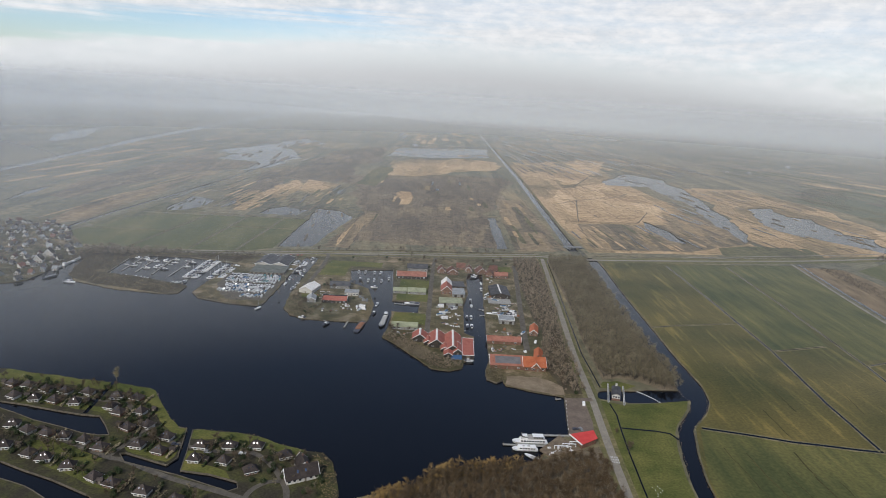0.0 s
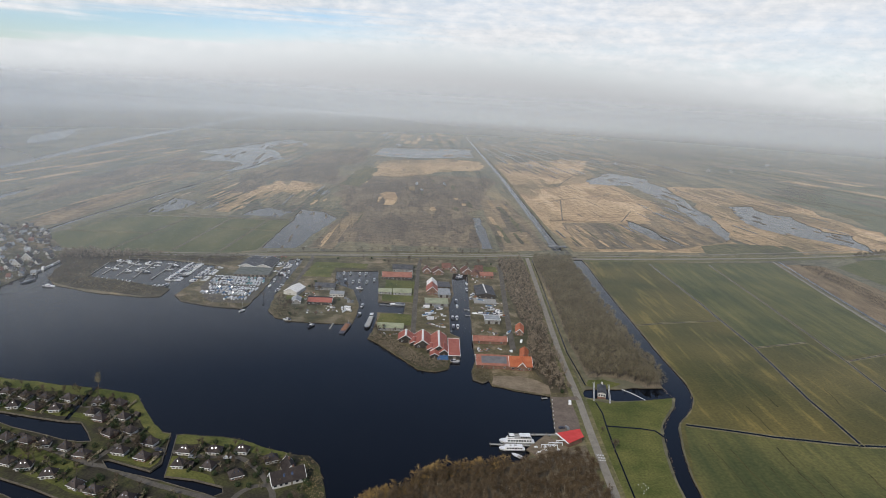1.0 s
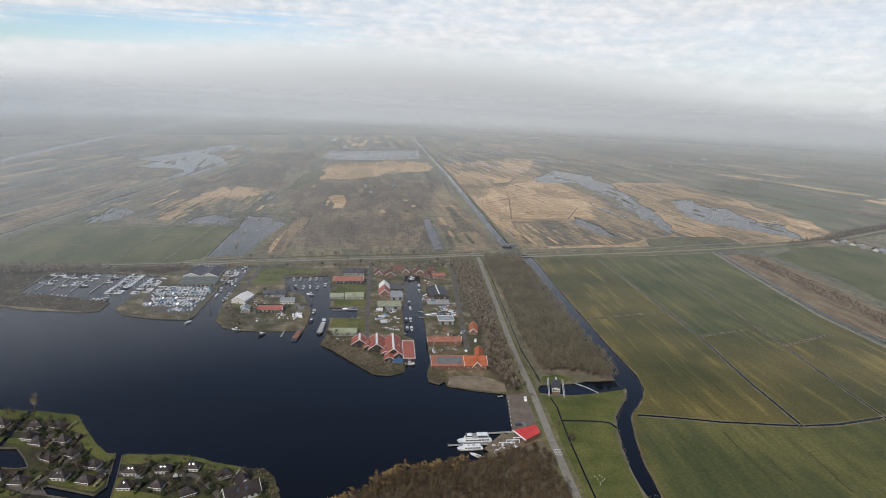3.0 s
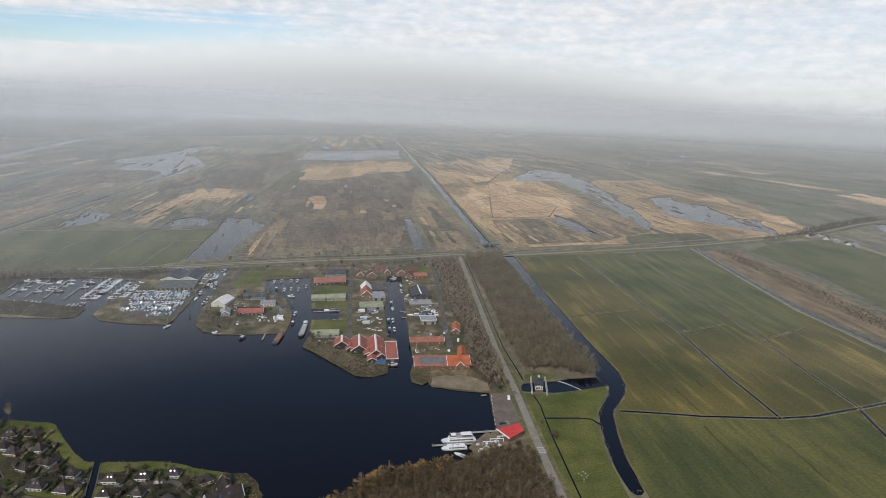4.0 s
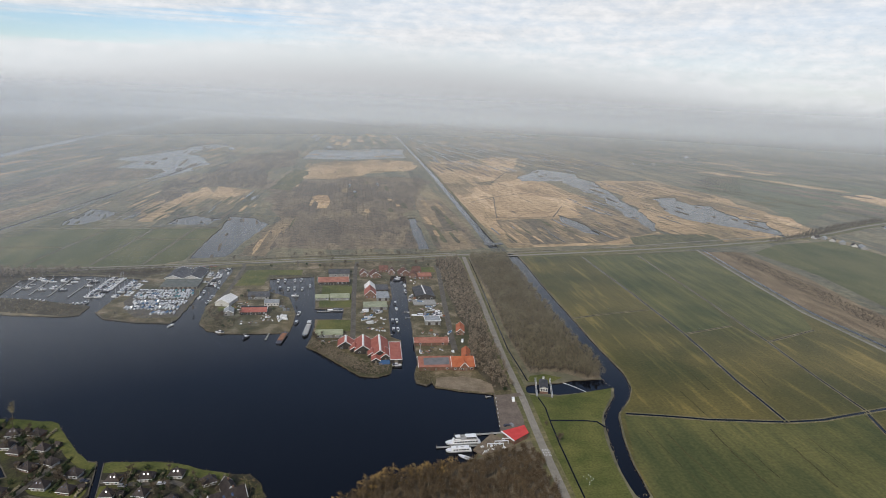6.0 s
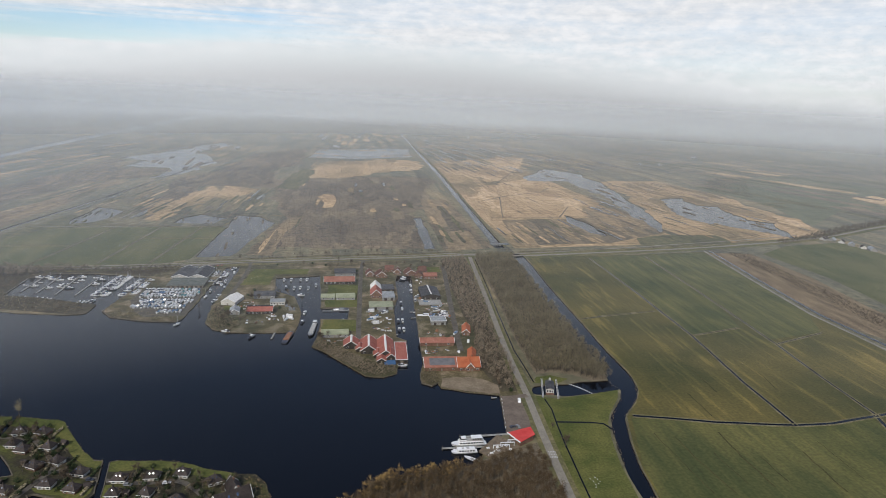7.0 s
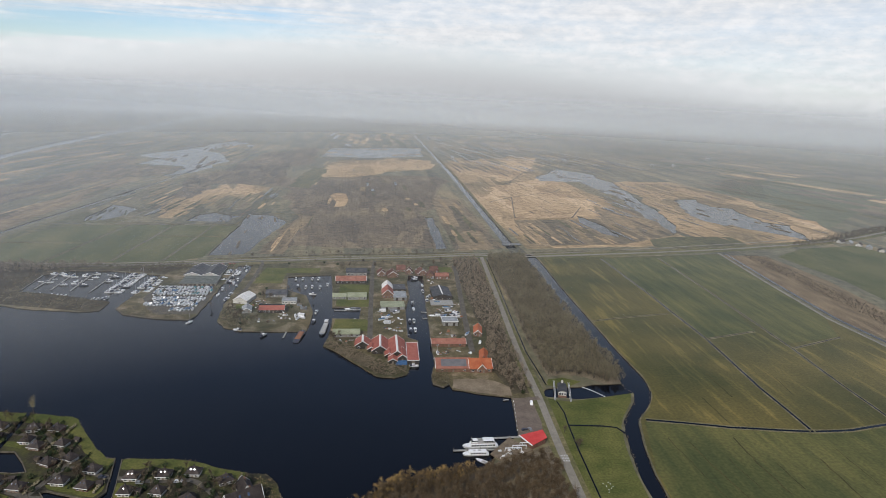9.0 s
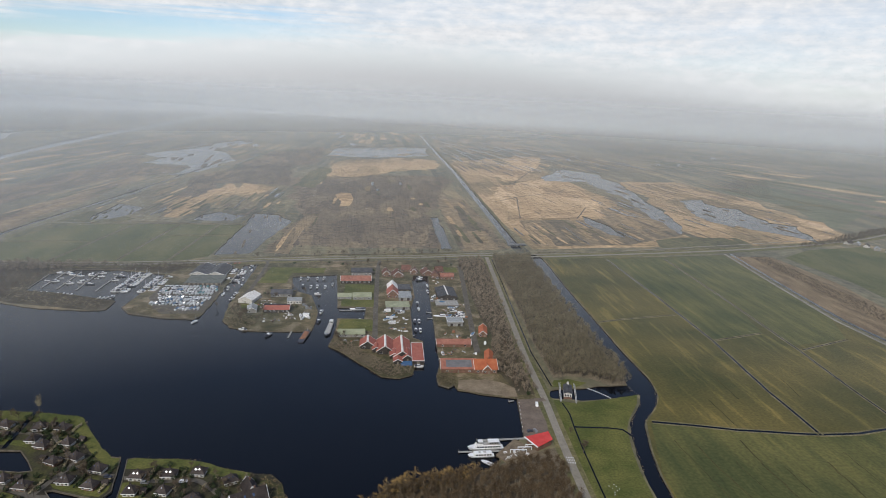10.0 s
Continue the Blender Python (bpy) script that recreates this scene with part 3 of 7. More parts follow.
WATERS = {
    "lake": ragged(LAKE, 0.7, 6, 1),
    "canal_village": CANAL_A + [(-330, 352), (-330, 368)],
    "canal_south": CANAL_C + [(-240, 278), (-240, 290)],
    "river": ragged(rounded(RIVER, True, 3), 0.4, 8, 2),
    "pond_station": rounded([(119, 388), (121, 397), (126, 400), (140, 401), (151, 402), (159, 405), (168, 405), (188, 406), (188, 394), (183, 391), (166, 387), (155, 385), (141, 383), (135, 385), (125, 386)], True, 2),
    "canal_far": CANAL_FAR,
    "pond_north": ragged(POND_N2, 2, 20, 3),
    "pond_northwest": ragged(POND_NW, 1.5, 14, 4),
    "mere_east": ragged(ragged(WATER_E1, 9, 60, 5), 5, 16, 55),
    "mere_far_east": ragged(ragged(WATER_E2, 9, 50, 6), 5, 16, 56),
    "mere_north": ragged(WATER_N, 6, 60, 7),
    "mere_west": ragged(ragged(WATER_W2, 14, 70, 8), 8, 24, 58),
    "pool_west": ragged(WATER_W3, 4, 22, 9),
    "pool_marsh": ragged(WATER_W4, 4, 22, 10),
    "mere_strip": ragged(WATER_E3, 3, 20, 13),
    "mere_far_west": ragged(WATER_W5, 3, 20, 14),
    "mere_horizon": ragged(WATER_W6, 14, 70, 15),
    "dike_west": strip(DIKE_WEST, (7, 5)),
    "pool_farm": ragged(POND_E, 4, 25, 11),
    "river_far": ragged(strip(FAR_RIVER + [(-1110, 4500)], (16, 60)), 3, 90, 12),
}
CUT = list(WATERS.values())


def build_ground():
    polys = [HORIZON] + CUT
    v, f = fill(polys, lambda o: o == {0})
    bm = bmesh.new()
    vs = [bm.verts.new((p.x, p.y, 0)) for p in v]
    for t in f:
        bm.faces.new([vs[i] for i in t])
    for fc in bm.faces:
        fc.normal_update()
        if fc.normal.z < 0:
            fc.normal_flip()
    rim = [e for e in bm.edges if e.is_boundary and (e.verts[0].co.length < 4700)]
    for g in bmesh.ops.extrude_edge_only(bm, edges=rim)["geom"]:
        if isinstance(g, bmesh.types.BMVert):
            g.co.z -= 1.2
        elif isinstance(g, bmesh.types.BMFace):
            g.material_index = 1
    tagged(obj("ground", bm, [MOOR, MUD]), "flat brown moorland with reed and rough grass", "ground", kind="structure")


build_ground()
for key, outline in WATERS.items():
    sheet("water_" + key, outline, WATER_LEVEL - (0.01 if key == "pond_station" else 0), WATER_STILL if min(p[1] for p in outline) > 780 else WATER, "still dark blue open water between low banks", "water")


layer = itertools.count()


def land(name, poly, z, mat, label, category):
    """A growth laid on the ground; each lies a little above the one before."""
    return sheet(name, poly, z + 0.0022 * next(layer) if z < 0.2 else z + 0.1, mat, label, category, cut=CUT)


MEADOW_EAST = [(213, 764), (207, 646), (205, 542), (203, 462), (204, 419), (201, 398), (197, 386), (188, 371), (174, 354), (170, 342), (163, 319), (158, 295), (155, 270), (150, 230), (420, 230), (440, 300), (455, 430), (455, 545), (467, 665), (484, 800), (367, 780)]
land("meadow_east", MEADOW_EAST, 0.05, GRASS, "broad green-brown meadow cut by straight ditches", "field")
land("meadow_middle", [(300, 764), (299, 607), (296, 490), (354, 508), (366, 560), (374, 613), (381, 775)], 0.05, GRASS_GREEN, "greener meadow parcel between two ditches", "field")
land("meadow_outer", [(383, 775), (375, 613), (365, 480), (428, 496), (452, 545), (465, 665), (480, 796)], 0.05, GRASS_GREEN, "green meadow parcel beside a farm track", "field")
land("meadow_low", [(160, 300), (176, 352), (202, 347), (282, 334), (350, 342), (335, 300), (330, 232), (152, 232)], 0.05, GRASS_GREEN, "low green meadow beside a river bend", "field")
land("meadow_river", [(116, 365), (120, 385), (133, 380), (165, 386), (180, 394), (183, 391), (178, 379), (163, 357), (158, 347), (152, 326), (147, 301), (144, 270), (140, 230), (112, 230), (113, 300)], 0.05, LAWN, "bright green meadow beside a winding river", "field")
land("meadow_northwest", FIELD_NW, 0.05, GRASS_FAR, "flat green pasture with narrow ditches", "field")
land("meadow_northeast", FIELD_NE, 0.05, GRASS_FAR, "green pasture beyond a farm track", "field")
land("pasture_far", FIELD_FAR_E, 0.05, PASTURE_FAR, "dull green pasture far off", "field")
land("reed_east", ragged(REED_E, 6, 60, 20), 0.05, REED, "pale dry reed land with straight dikes", "reed bed")
# sun falling through a cloud gap, painted here as pale reed
land("reed_mown", ragged(ragged(REED_SUN, 8, 45, 21), 4, 12, 22), 0.46, REED_PALE, "light tan mown reed field with sunlight put into its colour", "reed bed")
land("reed_mown_north", ragged([(320, 1767), (471, 2157), (567, 2130), (448, 1773), (328, 1490), (300, 1480)], 9, 30, 38), 0.46, REED_PALE, "light tan mown reed far off with sunlight put into its colour", "reed bed")
land("reed_mown_bank", ragged([(801, 1099), (830, 1060), (800, 990), (770, 985), (755, 1017)], 4, 18, 39), 0.46, REED_PALE, "light tan reed by a mere", "reed bed")
land("marsh_strips", MARSH_STRIPS, 0.09, MARSH, "brown marsh in narrow strips between pools", "marsh")
land("reed_mere", ragged(ragged(REED_E2, 10, 50, 22), 5, 14, 23), 0.05, REED, "pale tan reed land round a mere", "reed bed")
land("reed_west", ragged(ragged(REED_W1, 8, 40, 23), 5, 12, 24), 0.05, REED, "pale strips of mown reed", "reed bed")
land("reed_dike", ragged(REED_W2, 6, 40, 24), 0.05, MARSH, "long band of tan reed beside a dike", "reed bed")
land("reed_clearing", ragged(REED_PATCH, 2, 25, 25), 0.05, REED_PALE, "small pale clearing in dark scrub", "reed bed")
land("reed_north", ragged(ragged(REED_N, 14, 50, 26), 7, 14, 27), 0.05, REED, "tan reed field far off", "reed bed")
land("reed_pond", ragged(REED_POND_SIDE, 3, 20, 27), 0.05, MARSH, "tan reed strip beside a pond", "reed bed")
land("reed_canal", ragged(REED_N2, 3, 20, 28), 0.05, MARSH, "brown and tan rough land beside a canal", "marsh")
sheet("scrub_floor", ragged(WOOD_N, 18, 50, 31), 0.040, DARK_PEAT, "dark brown peat ground under scrub", "ground", cut=CUT)
sheet("scrub_floor_west", ragged(WOOD_NW, 12, 60, 32), 0.034, DARK_PEAT, "dark brown peat ground under scrub", "ground", cut=CUT)
land("reed_west_north", ragged(REED_W3, 6, 30, 29), 0.05, REED, "pale strips of reed between woods", "reed bed")
land("rough_northwest", ragged(ROUGH_NW, 3, 20, 33), 0.05, ROUGH, "rough green-brown marsh grass beside a dike", "marsh")
land("rough_clearing_west", ragged(CLEARING, 6, 25, 34), 0.05, ROUGH, "yellow-green clearing among woods", "marsh")
land("rough_east", ragged(ROUGH_E, 4, 20, 35), 0.05, ROUGH, "rough green grass beside a road", "marsh")
land("pale_field_far", ragged(PALE_FAR_E, 6, 40, 36), 0.05, REED_PALE, "pale bare field far off", "field")
sheet("scrub_floor_middle", ragged(WOOD_NW2, 16, 50, 37), 0.036, DARK_PEAT, "dark brown peat ground under scrub", "ground", cut=CUT)
land("old_village_ground", OLD_VILLAGE, 0.05, YARD, "gardens and yards of an old village", "ground")
land("dike_brown", DIKE_BROWN, 0.06, DIKE_GROUND, "brown overgrown dike with reed and brush", "marsh")
land("harbour_yard", [(-240, 530), (-225, 705), (-135, 728), (130, 752), (128, 640), (118, 470), (113, 386), (80, 380), (-20, 410)], 0.05, YARD, "brown harbour ground with worn grass and gravel", "ground")
land("village_ground", [(-330, 395), (-330, 230), (-40, 230), (-40, 330)], 0.05, GARDEN, "gardens and rough lawn of a holiday village", "ground")
land("wood_floor", WOOD_STRIP, 0.06, LITTER, "brown leaf litter under bare trees", "ground")
land("wood_floor_south", [(-20, 225), (-5, 280), (5, 290), (15, 296), (47, 300), (61, 304), (73, 313), (88, 320), (104, 326), (106, 300), (104, 225)], 0.06, LITTER, "brown leaf litter under bare trees", "ground")
land("wood_floor_west", WOOD_W, 0.09, BRUSHLAND, "brown undergrowth along a road", "ground")
# green rims of the village islands and lawns of the harbour
for i, poly in enumerate(([(-289, 386), (-204, 374), (-185, 370), (-179, 366), (-155, 333), (-146, 325), (-141, 322), (-141, 312), (-150, 318), (-165, 335), (-185, 358), (-230, 366), (-289, 372)],
                          [(-138, 322), (-115, 322), (-92, 316), (-66, 307), (-70, 300), (-95, 308), (-118, 313), (-136, 312)],
                          [(-164, 297), (-138, 288), (-136, 300), (-150, 300), (-166, 300)], [(-135, 300), (-128, 283), (-100, 276), (-104, 283), (-125, 290), (-128, 300)],
                          [(-212, 306), (-190, 296), (-172, 288), (-178, 282), (-205, 290), (-220, 300)], [(-258, 346), (-195, 334), (-196, 339), (-255, 354)], [(-200, 281), (-165, 266), (-150, 262), (-150, 270), (-180, 281)],
                          [(-128, 640), (-98, 642), (-98, 680), (-62, 680), (-62, 700), (-124, 700)], [(-37, 570), (-6, 570), (-6, 640), (-37, 640)], [(-36, 508), (-6, 508), (-6, 536), (-36, 536)],
                          [(-128, 560), (-112, 566), (-112, 578), (-130, 574)], [(64, 690), (92, 692), (90, 712), (62, 712)], [(124, 404), (140, 402), (152, 409), (140, 416), (128, 414)])):
    land("lawn_%d" % (i + 1), ragged(poly, 0.8, 6, 60 + i), 0.09, LAWN, "patch of short green grass", "lawn")

# wet furrows across the low meadow
FURROWS = [[(182.3, 333.1), (184.1, 305.8), (187.2, 271.0)],
           [(193.7, 328.3), (195.0, 302.1), (199.8, 270.6)],
           [(225.1, 331.0), (224.0, 304.8), (225.1, 274.7)],
           [(208.9, 309.3), (209.7, 293.9), (211.4, 278.2)],
           [(235.2, 302.8), (235.3, 290.0), (235.9, 278.5)],
           [(265.3, 306.2), (264.0, 286.5), (263.2, 267.6)],
           [(283.7, 316.8), (282.8, 298.6), (282.3, 277.8)],
           [(232.3, 383.7), (232.5, 350.4)],
           [(256.5, 420.7), (255.8, 383.5)],
           [(309.5, 415.6), (304.6, 384.9)]]
for i, line in enumerate(FURROWS):
    sheet("furrow_%d" % (i + 1), strip(ragged(line, 0.5, 4, 140 + i, closed=False), 0.55 + 0.3 * (i % 3)), 0.13 + 0.004 * i, WET_GRASS, "dark wet furrow in a meadow", "furrow", cut=CUT)

# roads and paths
VERGE_ROAD = rounded(ROAD, False, 4) + [(107, 200), (107, 100)]
land("verge_road", strip(VERGE_ROAD, 11), 0.08, VERGE, "grassy verge along a country road", "verge")
sheet("road", strip(VERGE_ROAD, 4.9), 0.24, ASPHALT, "grey asphalt country road", "road")
NORTH_LINE = rounded(ROAD_EW + [(800, 925), (950, 1000), (1200, 1090), (1600, 1180)], False, 4)
sheet("verge_north", strip(NORTH_LINE, 26), 0.22, VERGE, "broad grassy dike beside a road", "verge", cut=CUT)
sheet("road_north", strip(NORTH_LINE, 6.0), 0.26, ASPHALT, "straight grey asphalt road on a low dike", "road")
sheet("cycle_path", strip([(x, y + 9 + 18 * min(max((x - 190) / 300, 0), 1)) for x, y in NORTH_LINE if x < 730], 3.0), 0.25, GRAVEL, "pale cycle path beside a road", "path")
sheet("track", strip(TRACK_SE + [(455, 300)], 3.6), 0.27, GRAVEL, "pale unpaved farm track", "road")
sheet("ditch_track", strip([(x + 9, y) for x, y in TRACK_SE + [(455, 300)]], 4.0), 0.215, WATER, "narrow ditch of dark water", "ditch")
for i, (line, w, mat) in enumerate((([(-240, 314), (-214, 308), (-190, 299), (-170, 290), (-160, 288), (-133, 276), (-95, 264), (-70, 255)], 3.4, LANE),
                                    ([(-171, 290), (-166, 307), (-164, 318), (-178, 336), (-190, 349)], 3.0, LANE),
                                    ([(-161, 315), (-140, 306), (-114, 300.5), (-96, 301), (-83, 291), (-73, 277), (-68, 265), (-66, 240)], 3.2, LANE),
                                    ([(-73, 277), (-80, 276), (-86, 270), (-88, 262), (-86, 250)], 3.0, LANE),
                                    ([(-280, 358), (-255, 356), (-225, 352), (-200, 348), (-188, 347)], 2.4, LANE),
                                    ([(-135, 600), (-131, 620), (-130, 702), (-133, 727)], 4.0, LANE),
                                    ([(-4, 486), (-3.7, 572), (-2.5, 691), (0, 737)], 4.5, LANE),
                                    ([(-225, 712), (-187, 712), (-133, 727), (-50, 732), (0, 740), (60, 748), (134, 760)], 3.5, LANE),
                                    ([(95, 720), (95, 697), (86, 575), (81, 500), (79, 463)], 5.0, LANE),
                                    ([(114, 385), (104, 382), (105, 370)], 5.0, PAVING))):
    sheet("path_%d" % (i + 1), strip(rounded(line, False, 4), w), 0.28 + 0.004 * i, mat, "narrow grey lane", "road", cut=CUT)
land("brush_land", [(-405, 702), (-405, 600), (-372, 588), (-333, 570), (-246, 551), (-240, 590), (-340, 606), (-343, 662), (-284, 682), (-226, 670), (-215, 710)], 0.07, BRUSHLAND, "brown brush ground round a marina basin", "ground")
land("hardstanding", [(-219, 628), (-166, 634), (-159, 612), (-159, 548), (-194, 546), (-206, 560), (-220, 590)], 0.10, LANE, "dark hard standing for boats", "pavement")
land("quay", [(95, 385), (108, 386), (107, 354), (105, 341), (88.5, 337), (88.6, 343)], 0.12, PAVING, "brick-paved quay beside a lake", "pavement")
land("sand_bank", ragged([(55, 402), (57, 414), (78, 416), (90, 410), (96, 402), (95, 388), (72, 394)], 0.8, 5, 88), 0.11, SAND, "bare pale shore ground", "ground")

sheet("ditch_village", strip([(-211, 373.8), (-209.5, 361.0), (-208.5, 348.3), (-207, 333)], 2.4), 0.335, WATER, "narrow canal between two gardens", "ditch", cut=CUT)
# timber edging along canals and harbour basins
REVETMENT = material("revetment_planks", (0.085, 0.074, 0.055), (0.145, 0.126, 0.096), 0.4, 5, fine=0.25, fine_scale=2.0)
for i, line in enumerate((LAKE_D[9:27], CANAL_A[:7], CANAL_A[6:], CANAL_C[:4], CANAL_C[5:], LAKE_B[4:10], LAKE_B[9:17], LAKE_B[24:39], LAKE_A[22:27], LAKE_B[42:46] + [(88, 338)])):
    sheet("revetment_%d" % (i + 1), strip(line, 0.5), 0.34 + 0.004 * i, REVETMENT, "low timber edging along a canal bank", "revetment", depth=1.3)

# ditches: a dark line of water between two low reed banks
BANK = material("ditch_bank", (0.105, 0.094, 0.046), (0.20, 0.168, 0.092), 0.1, 5, fine=0.3, fine_scale=0.8)
for i, (line, w) in enumerate(((DITCH1, 1.8), (DITCH2, 1.4), (DITCH_LOW, 2.2), (DITCH_LOW2, 2.0), (DITCH_X1, 1.0), (DITCH_X2, 1.0), (DITCH_X3, 1.0),
                               (DITCH_ROADSIDE, 0.9), (DITCH_MEADOW, 1.5), ([(-205, 924), (-320, 916), (-470, 909)], 3), ([(-300, 720), (-290, 920)], 1.4), ([(-370, 712), (-350, 918)], 1.4), ([(-245, 722), (-235, 922)], 1.2),
                               ([(-200, 850), (-290, 846)], 1.2), ([(-365, 800), (-470, 795)], 1.2), ([(124, 405), (123.5, 463), (129, 551), (136, 653), (142, 752)], 1.0), ([(-190, 734), (-57, 760), (60, 774), (130, 787)], 2.2), ([(212, 790), (367, 812), (500, 838), (640, 868)], 2.2))):
    line = ragged(line, w * 0.15, 14, 80 + i, closed=False)
    sheet("ditch_%d" % (i + 1), strip(line, w), 0.23 + 0.004 * i, WATER, "narrow straight ditch of dark water", "ditch", cut=CUT)
    for s in (-1, 1) if i not in (7, 8) else ():
        side_line = strip(line, w + 1.3)
        half = len(line)
        edge = side_line[:half] if s > 0 else side_line[half:][::-1]
        sheet("ditch_bank_%d" % (2 * i + (s > 0) + 1), strip(edge, 1.1), 0.34 + 0.004 * (2 * i + (s > 0)), BANK, "low bank of dry grass along a ditch", "bank", depth=0.3, cut=CUT)


# old peat diggings: long strips of reed, brush, rough grass and open water
def strip_slope(x):
    # strips fan out with x to fit the bend of the camera's lens
    return -0.00028 * x if x > 0 else -0.00015 * x


GROWTH = {"dark": (DARK_PEAT, "peat_strip_brush", "dark brush strips between old peat diggings", 0.60, (2.0, 7.0)),
          "reed": (REED, "peat_strip_reed", "tan reed strips between old peat diggings", 0.66, (3.0, 9.0)),
          "pale": (REED_PALE, "peat_strip_mown", "pale mown reed strips", 0.72, (2.5, 8.0)),
          "green": (ROUGH, "peat_strip_grass", "rough green strips between old peat diggings", 0.78, (2.5, 7.0)),
          "water": (WATER_STILL, "peat_ditch", "narrow water between peat strips", 0.84, (1.6, 6.0))}


def diggings(region, spacing, seed, weights, long=(40, 190), wide=1.0, empty=0.35):
    """Lines of strips over a stretch of the plan, each growth joined into one mesh."""
    rnd = random.Random(seed)
    xs, ys = [p[0] for p in region], [p[1] for p in region]
    kinds, shares = list(weights), list(weights.values())
    made = {k: ([], []) for k in kinds}
    waters = [REED_PATCH, CLEARING] + [q for q in CUT if max(p[0] for p in q) > min(xs) - 300 and min(p[0] for p in q) < max(xs) + 300]
    x0, count = min(xs) - 200, 0
    while x0 < max(xs) + 200:
        sl, y = strip_slope(x0), min(ys) + rnd.uniform(0, 40)
        while y < max(ys):
            l = rnd.uniform(*long)
            kind = rnd.choices(kinds, shares)[0]
            w = rnd.uniform(*GROWTH[kind][4]) * wide
            drift = rnd.gauss(0, 0.35 * spacing)
            pts = [(x0 + drift + sl * (y + l * k / 6 - 1000), y + l * k / 6) for k in range(7)]
            if rnd.random() > empty and all(inside(p, region) for p in pts[::3]) and not any(inside(p, q) for q in waters for p in pts[::2]):
                vs, fs = made[kind]
                z, i = GROWTH[kind][3] + 0.00006 * (count % 900), len(vs)
                for k, (px_, py_) in enumerate(pts):
                    half = w / 2 * (0.45 if k in (0, 6) else rnd.uniform(0.75, 1.15))
                    vs += [(px_ - half, py_, z), (px_ + half, py_, z)]
                fs += [(i + 2 * k, i + 2 * k + 1, i + 2 * k + 3, i + 2 * k + 2) for k in range(6)]
                count += 1
            y += l + rnd.uniform(0, 30)
        x0 += spacing * rnd.uniform(0.7, 1.3)
    for kind, (vs, fs) in made.items():
        if fs:
            mat, name, label = GROWTH[kind][:3]
            me = bpy.data.meshes.new(name)
            me.from_pydata(vs, [], fs)
            me.materials.append(mat)
            tagged(new(name, me), label, "peat strips", kind="stuff")


def cross_dikes(lines, mat, name, label, z):
    for line, w in lines:
        sheet(name, strip(ragged(line, w * 0.25, 12, len(line) + int(line[0][0]), closed=False), w), z, mat, label, "dike", cut=CUT)
        z += 0.004


diggings([(204, 832), (400, 840), (470, 930), (440, 1040), (345, 1030), (212, 1015)], 6.5, 400, {"reed": 4, "dark": 3.5, "water": 2.5, "green": 3, "pale": 0.6}, (18, 80), 0.75, 0.25)
diggings([(380, 1080), (446, 1050), (461, 950), (484, 1000), (503, 1120), (524, 1250), (505, 1330), (440, 1250)], 7, 413, {"water": 6, "dark": 3, "reed": 2.5, "green": 1}, (30, 110), 1.2, 0.1)
diggings([(470, 905), (540, 870), (790, 930), (830, 1340), (790, 1580), (610, 1540), (560, 1250)], 10, 401, {"reed": 2, "dark": 3, "water": 2, "pale": 0.5, "green": 0.8}, (18, 80), 0.8)
diggings([(212, 1040), (345, 1050), (440, 1100), (500, 1330), (480, 1520), (310, 1480), (215, 1500)], 10, 402, {"reed": 3, "dark": 1.8, "water": 0.6, "pale": 1.5}, (18, 80), 0.5, 0.65)
diggings([(212, 1520), (420, 1620), (540, 1800), (640, 1700), (1000, 1900), (900, 2900), (215, 2900)], 15, 403, {"reed": 3, "dark": 3, "water": 4.5, "pale": 0.8, "green": 1.5}, (40, 180), 1.5, 0.25)
diggings([(-470, 1000), (-360, 955), (-215, 950), (-170, 1020), (-190, 1300), (-300, 1180), (-340, 1150), (-430, 1400), (-470, 1250)], 6.5, 404, {"green": 3.5, "dark": 3, "water": 3, "reed": 2.5, "pale": 0.6}, (20, 90), 0.8, 0.2)
diggings([(-440, 1400), (-330, 1500), (-330, 2000), (-500, 2500), (-680, 2300), (-660, 1850), (-470, 1590)], 14, 405, {"dark": 4, "water": 2, "green": 2, "reed": 0.8}, (60, 240), 1.5)
diggings([(-120, 1030), (80, 1040), (160, 1400), (170, 1620), (-60, 1470), (-200, 1300)], 16, 406, {"reed": 1.2, "dark": 4, "green": 1.0, "water": 0.4}, (20, 80), 1.4, 0.45)
diggings([(-170, 1500), (180, 1640), (190, 1930), (-150, 1900)], 20, 407, {"reed": 2, "dark": 2, "pale": 1, "water": 0.6}, (40, 160), 1.3)
diggings([(-150, 2280), (180, 2400), (180, 3300), (-300, 3300)], 34, 408, {"reed": 2, "dark": 2, "water": 2, "green": 3, "pale": 0.5}, (80, 300), 3.0)
diggings([(-900, 1000), (-700, 930), (-690, 1900), (-720, 2600), (-980, 2500)], 24, 409, {"dark": 3, "green": 2, "reed": 2.0, "water": 0.8}, (60, 260), 2.0)
diggings([(-560, 800), (-500, 860), (-500, 1350), (-560, 1400)], 12, 410, {"dark": 2, "reed": 3, "green": 1}, (60, 200), 0.8)
diggings([(108, 800), (178, 815), (168, 1210), (112, 1200)], 9, 411, {"green": 3, "dark": 4, "reed": 2}, (25, 110), 1.1, 0.3)
diggings([(-148, 765), (-112, 765), (-96, 1000), (-121, 995)], 7, 412, {"green": 4, "dark": 2, "reed": 2, "water": 0.5}, (60, 160), 0.8)
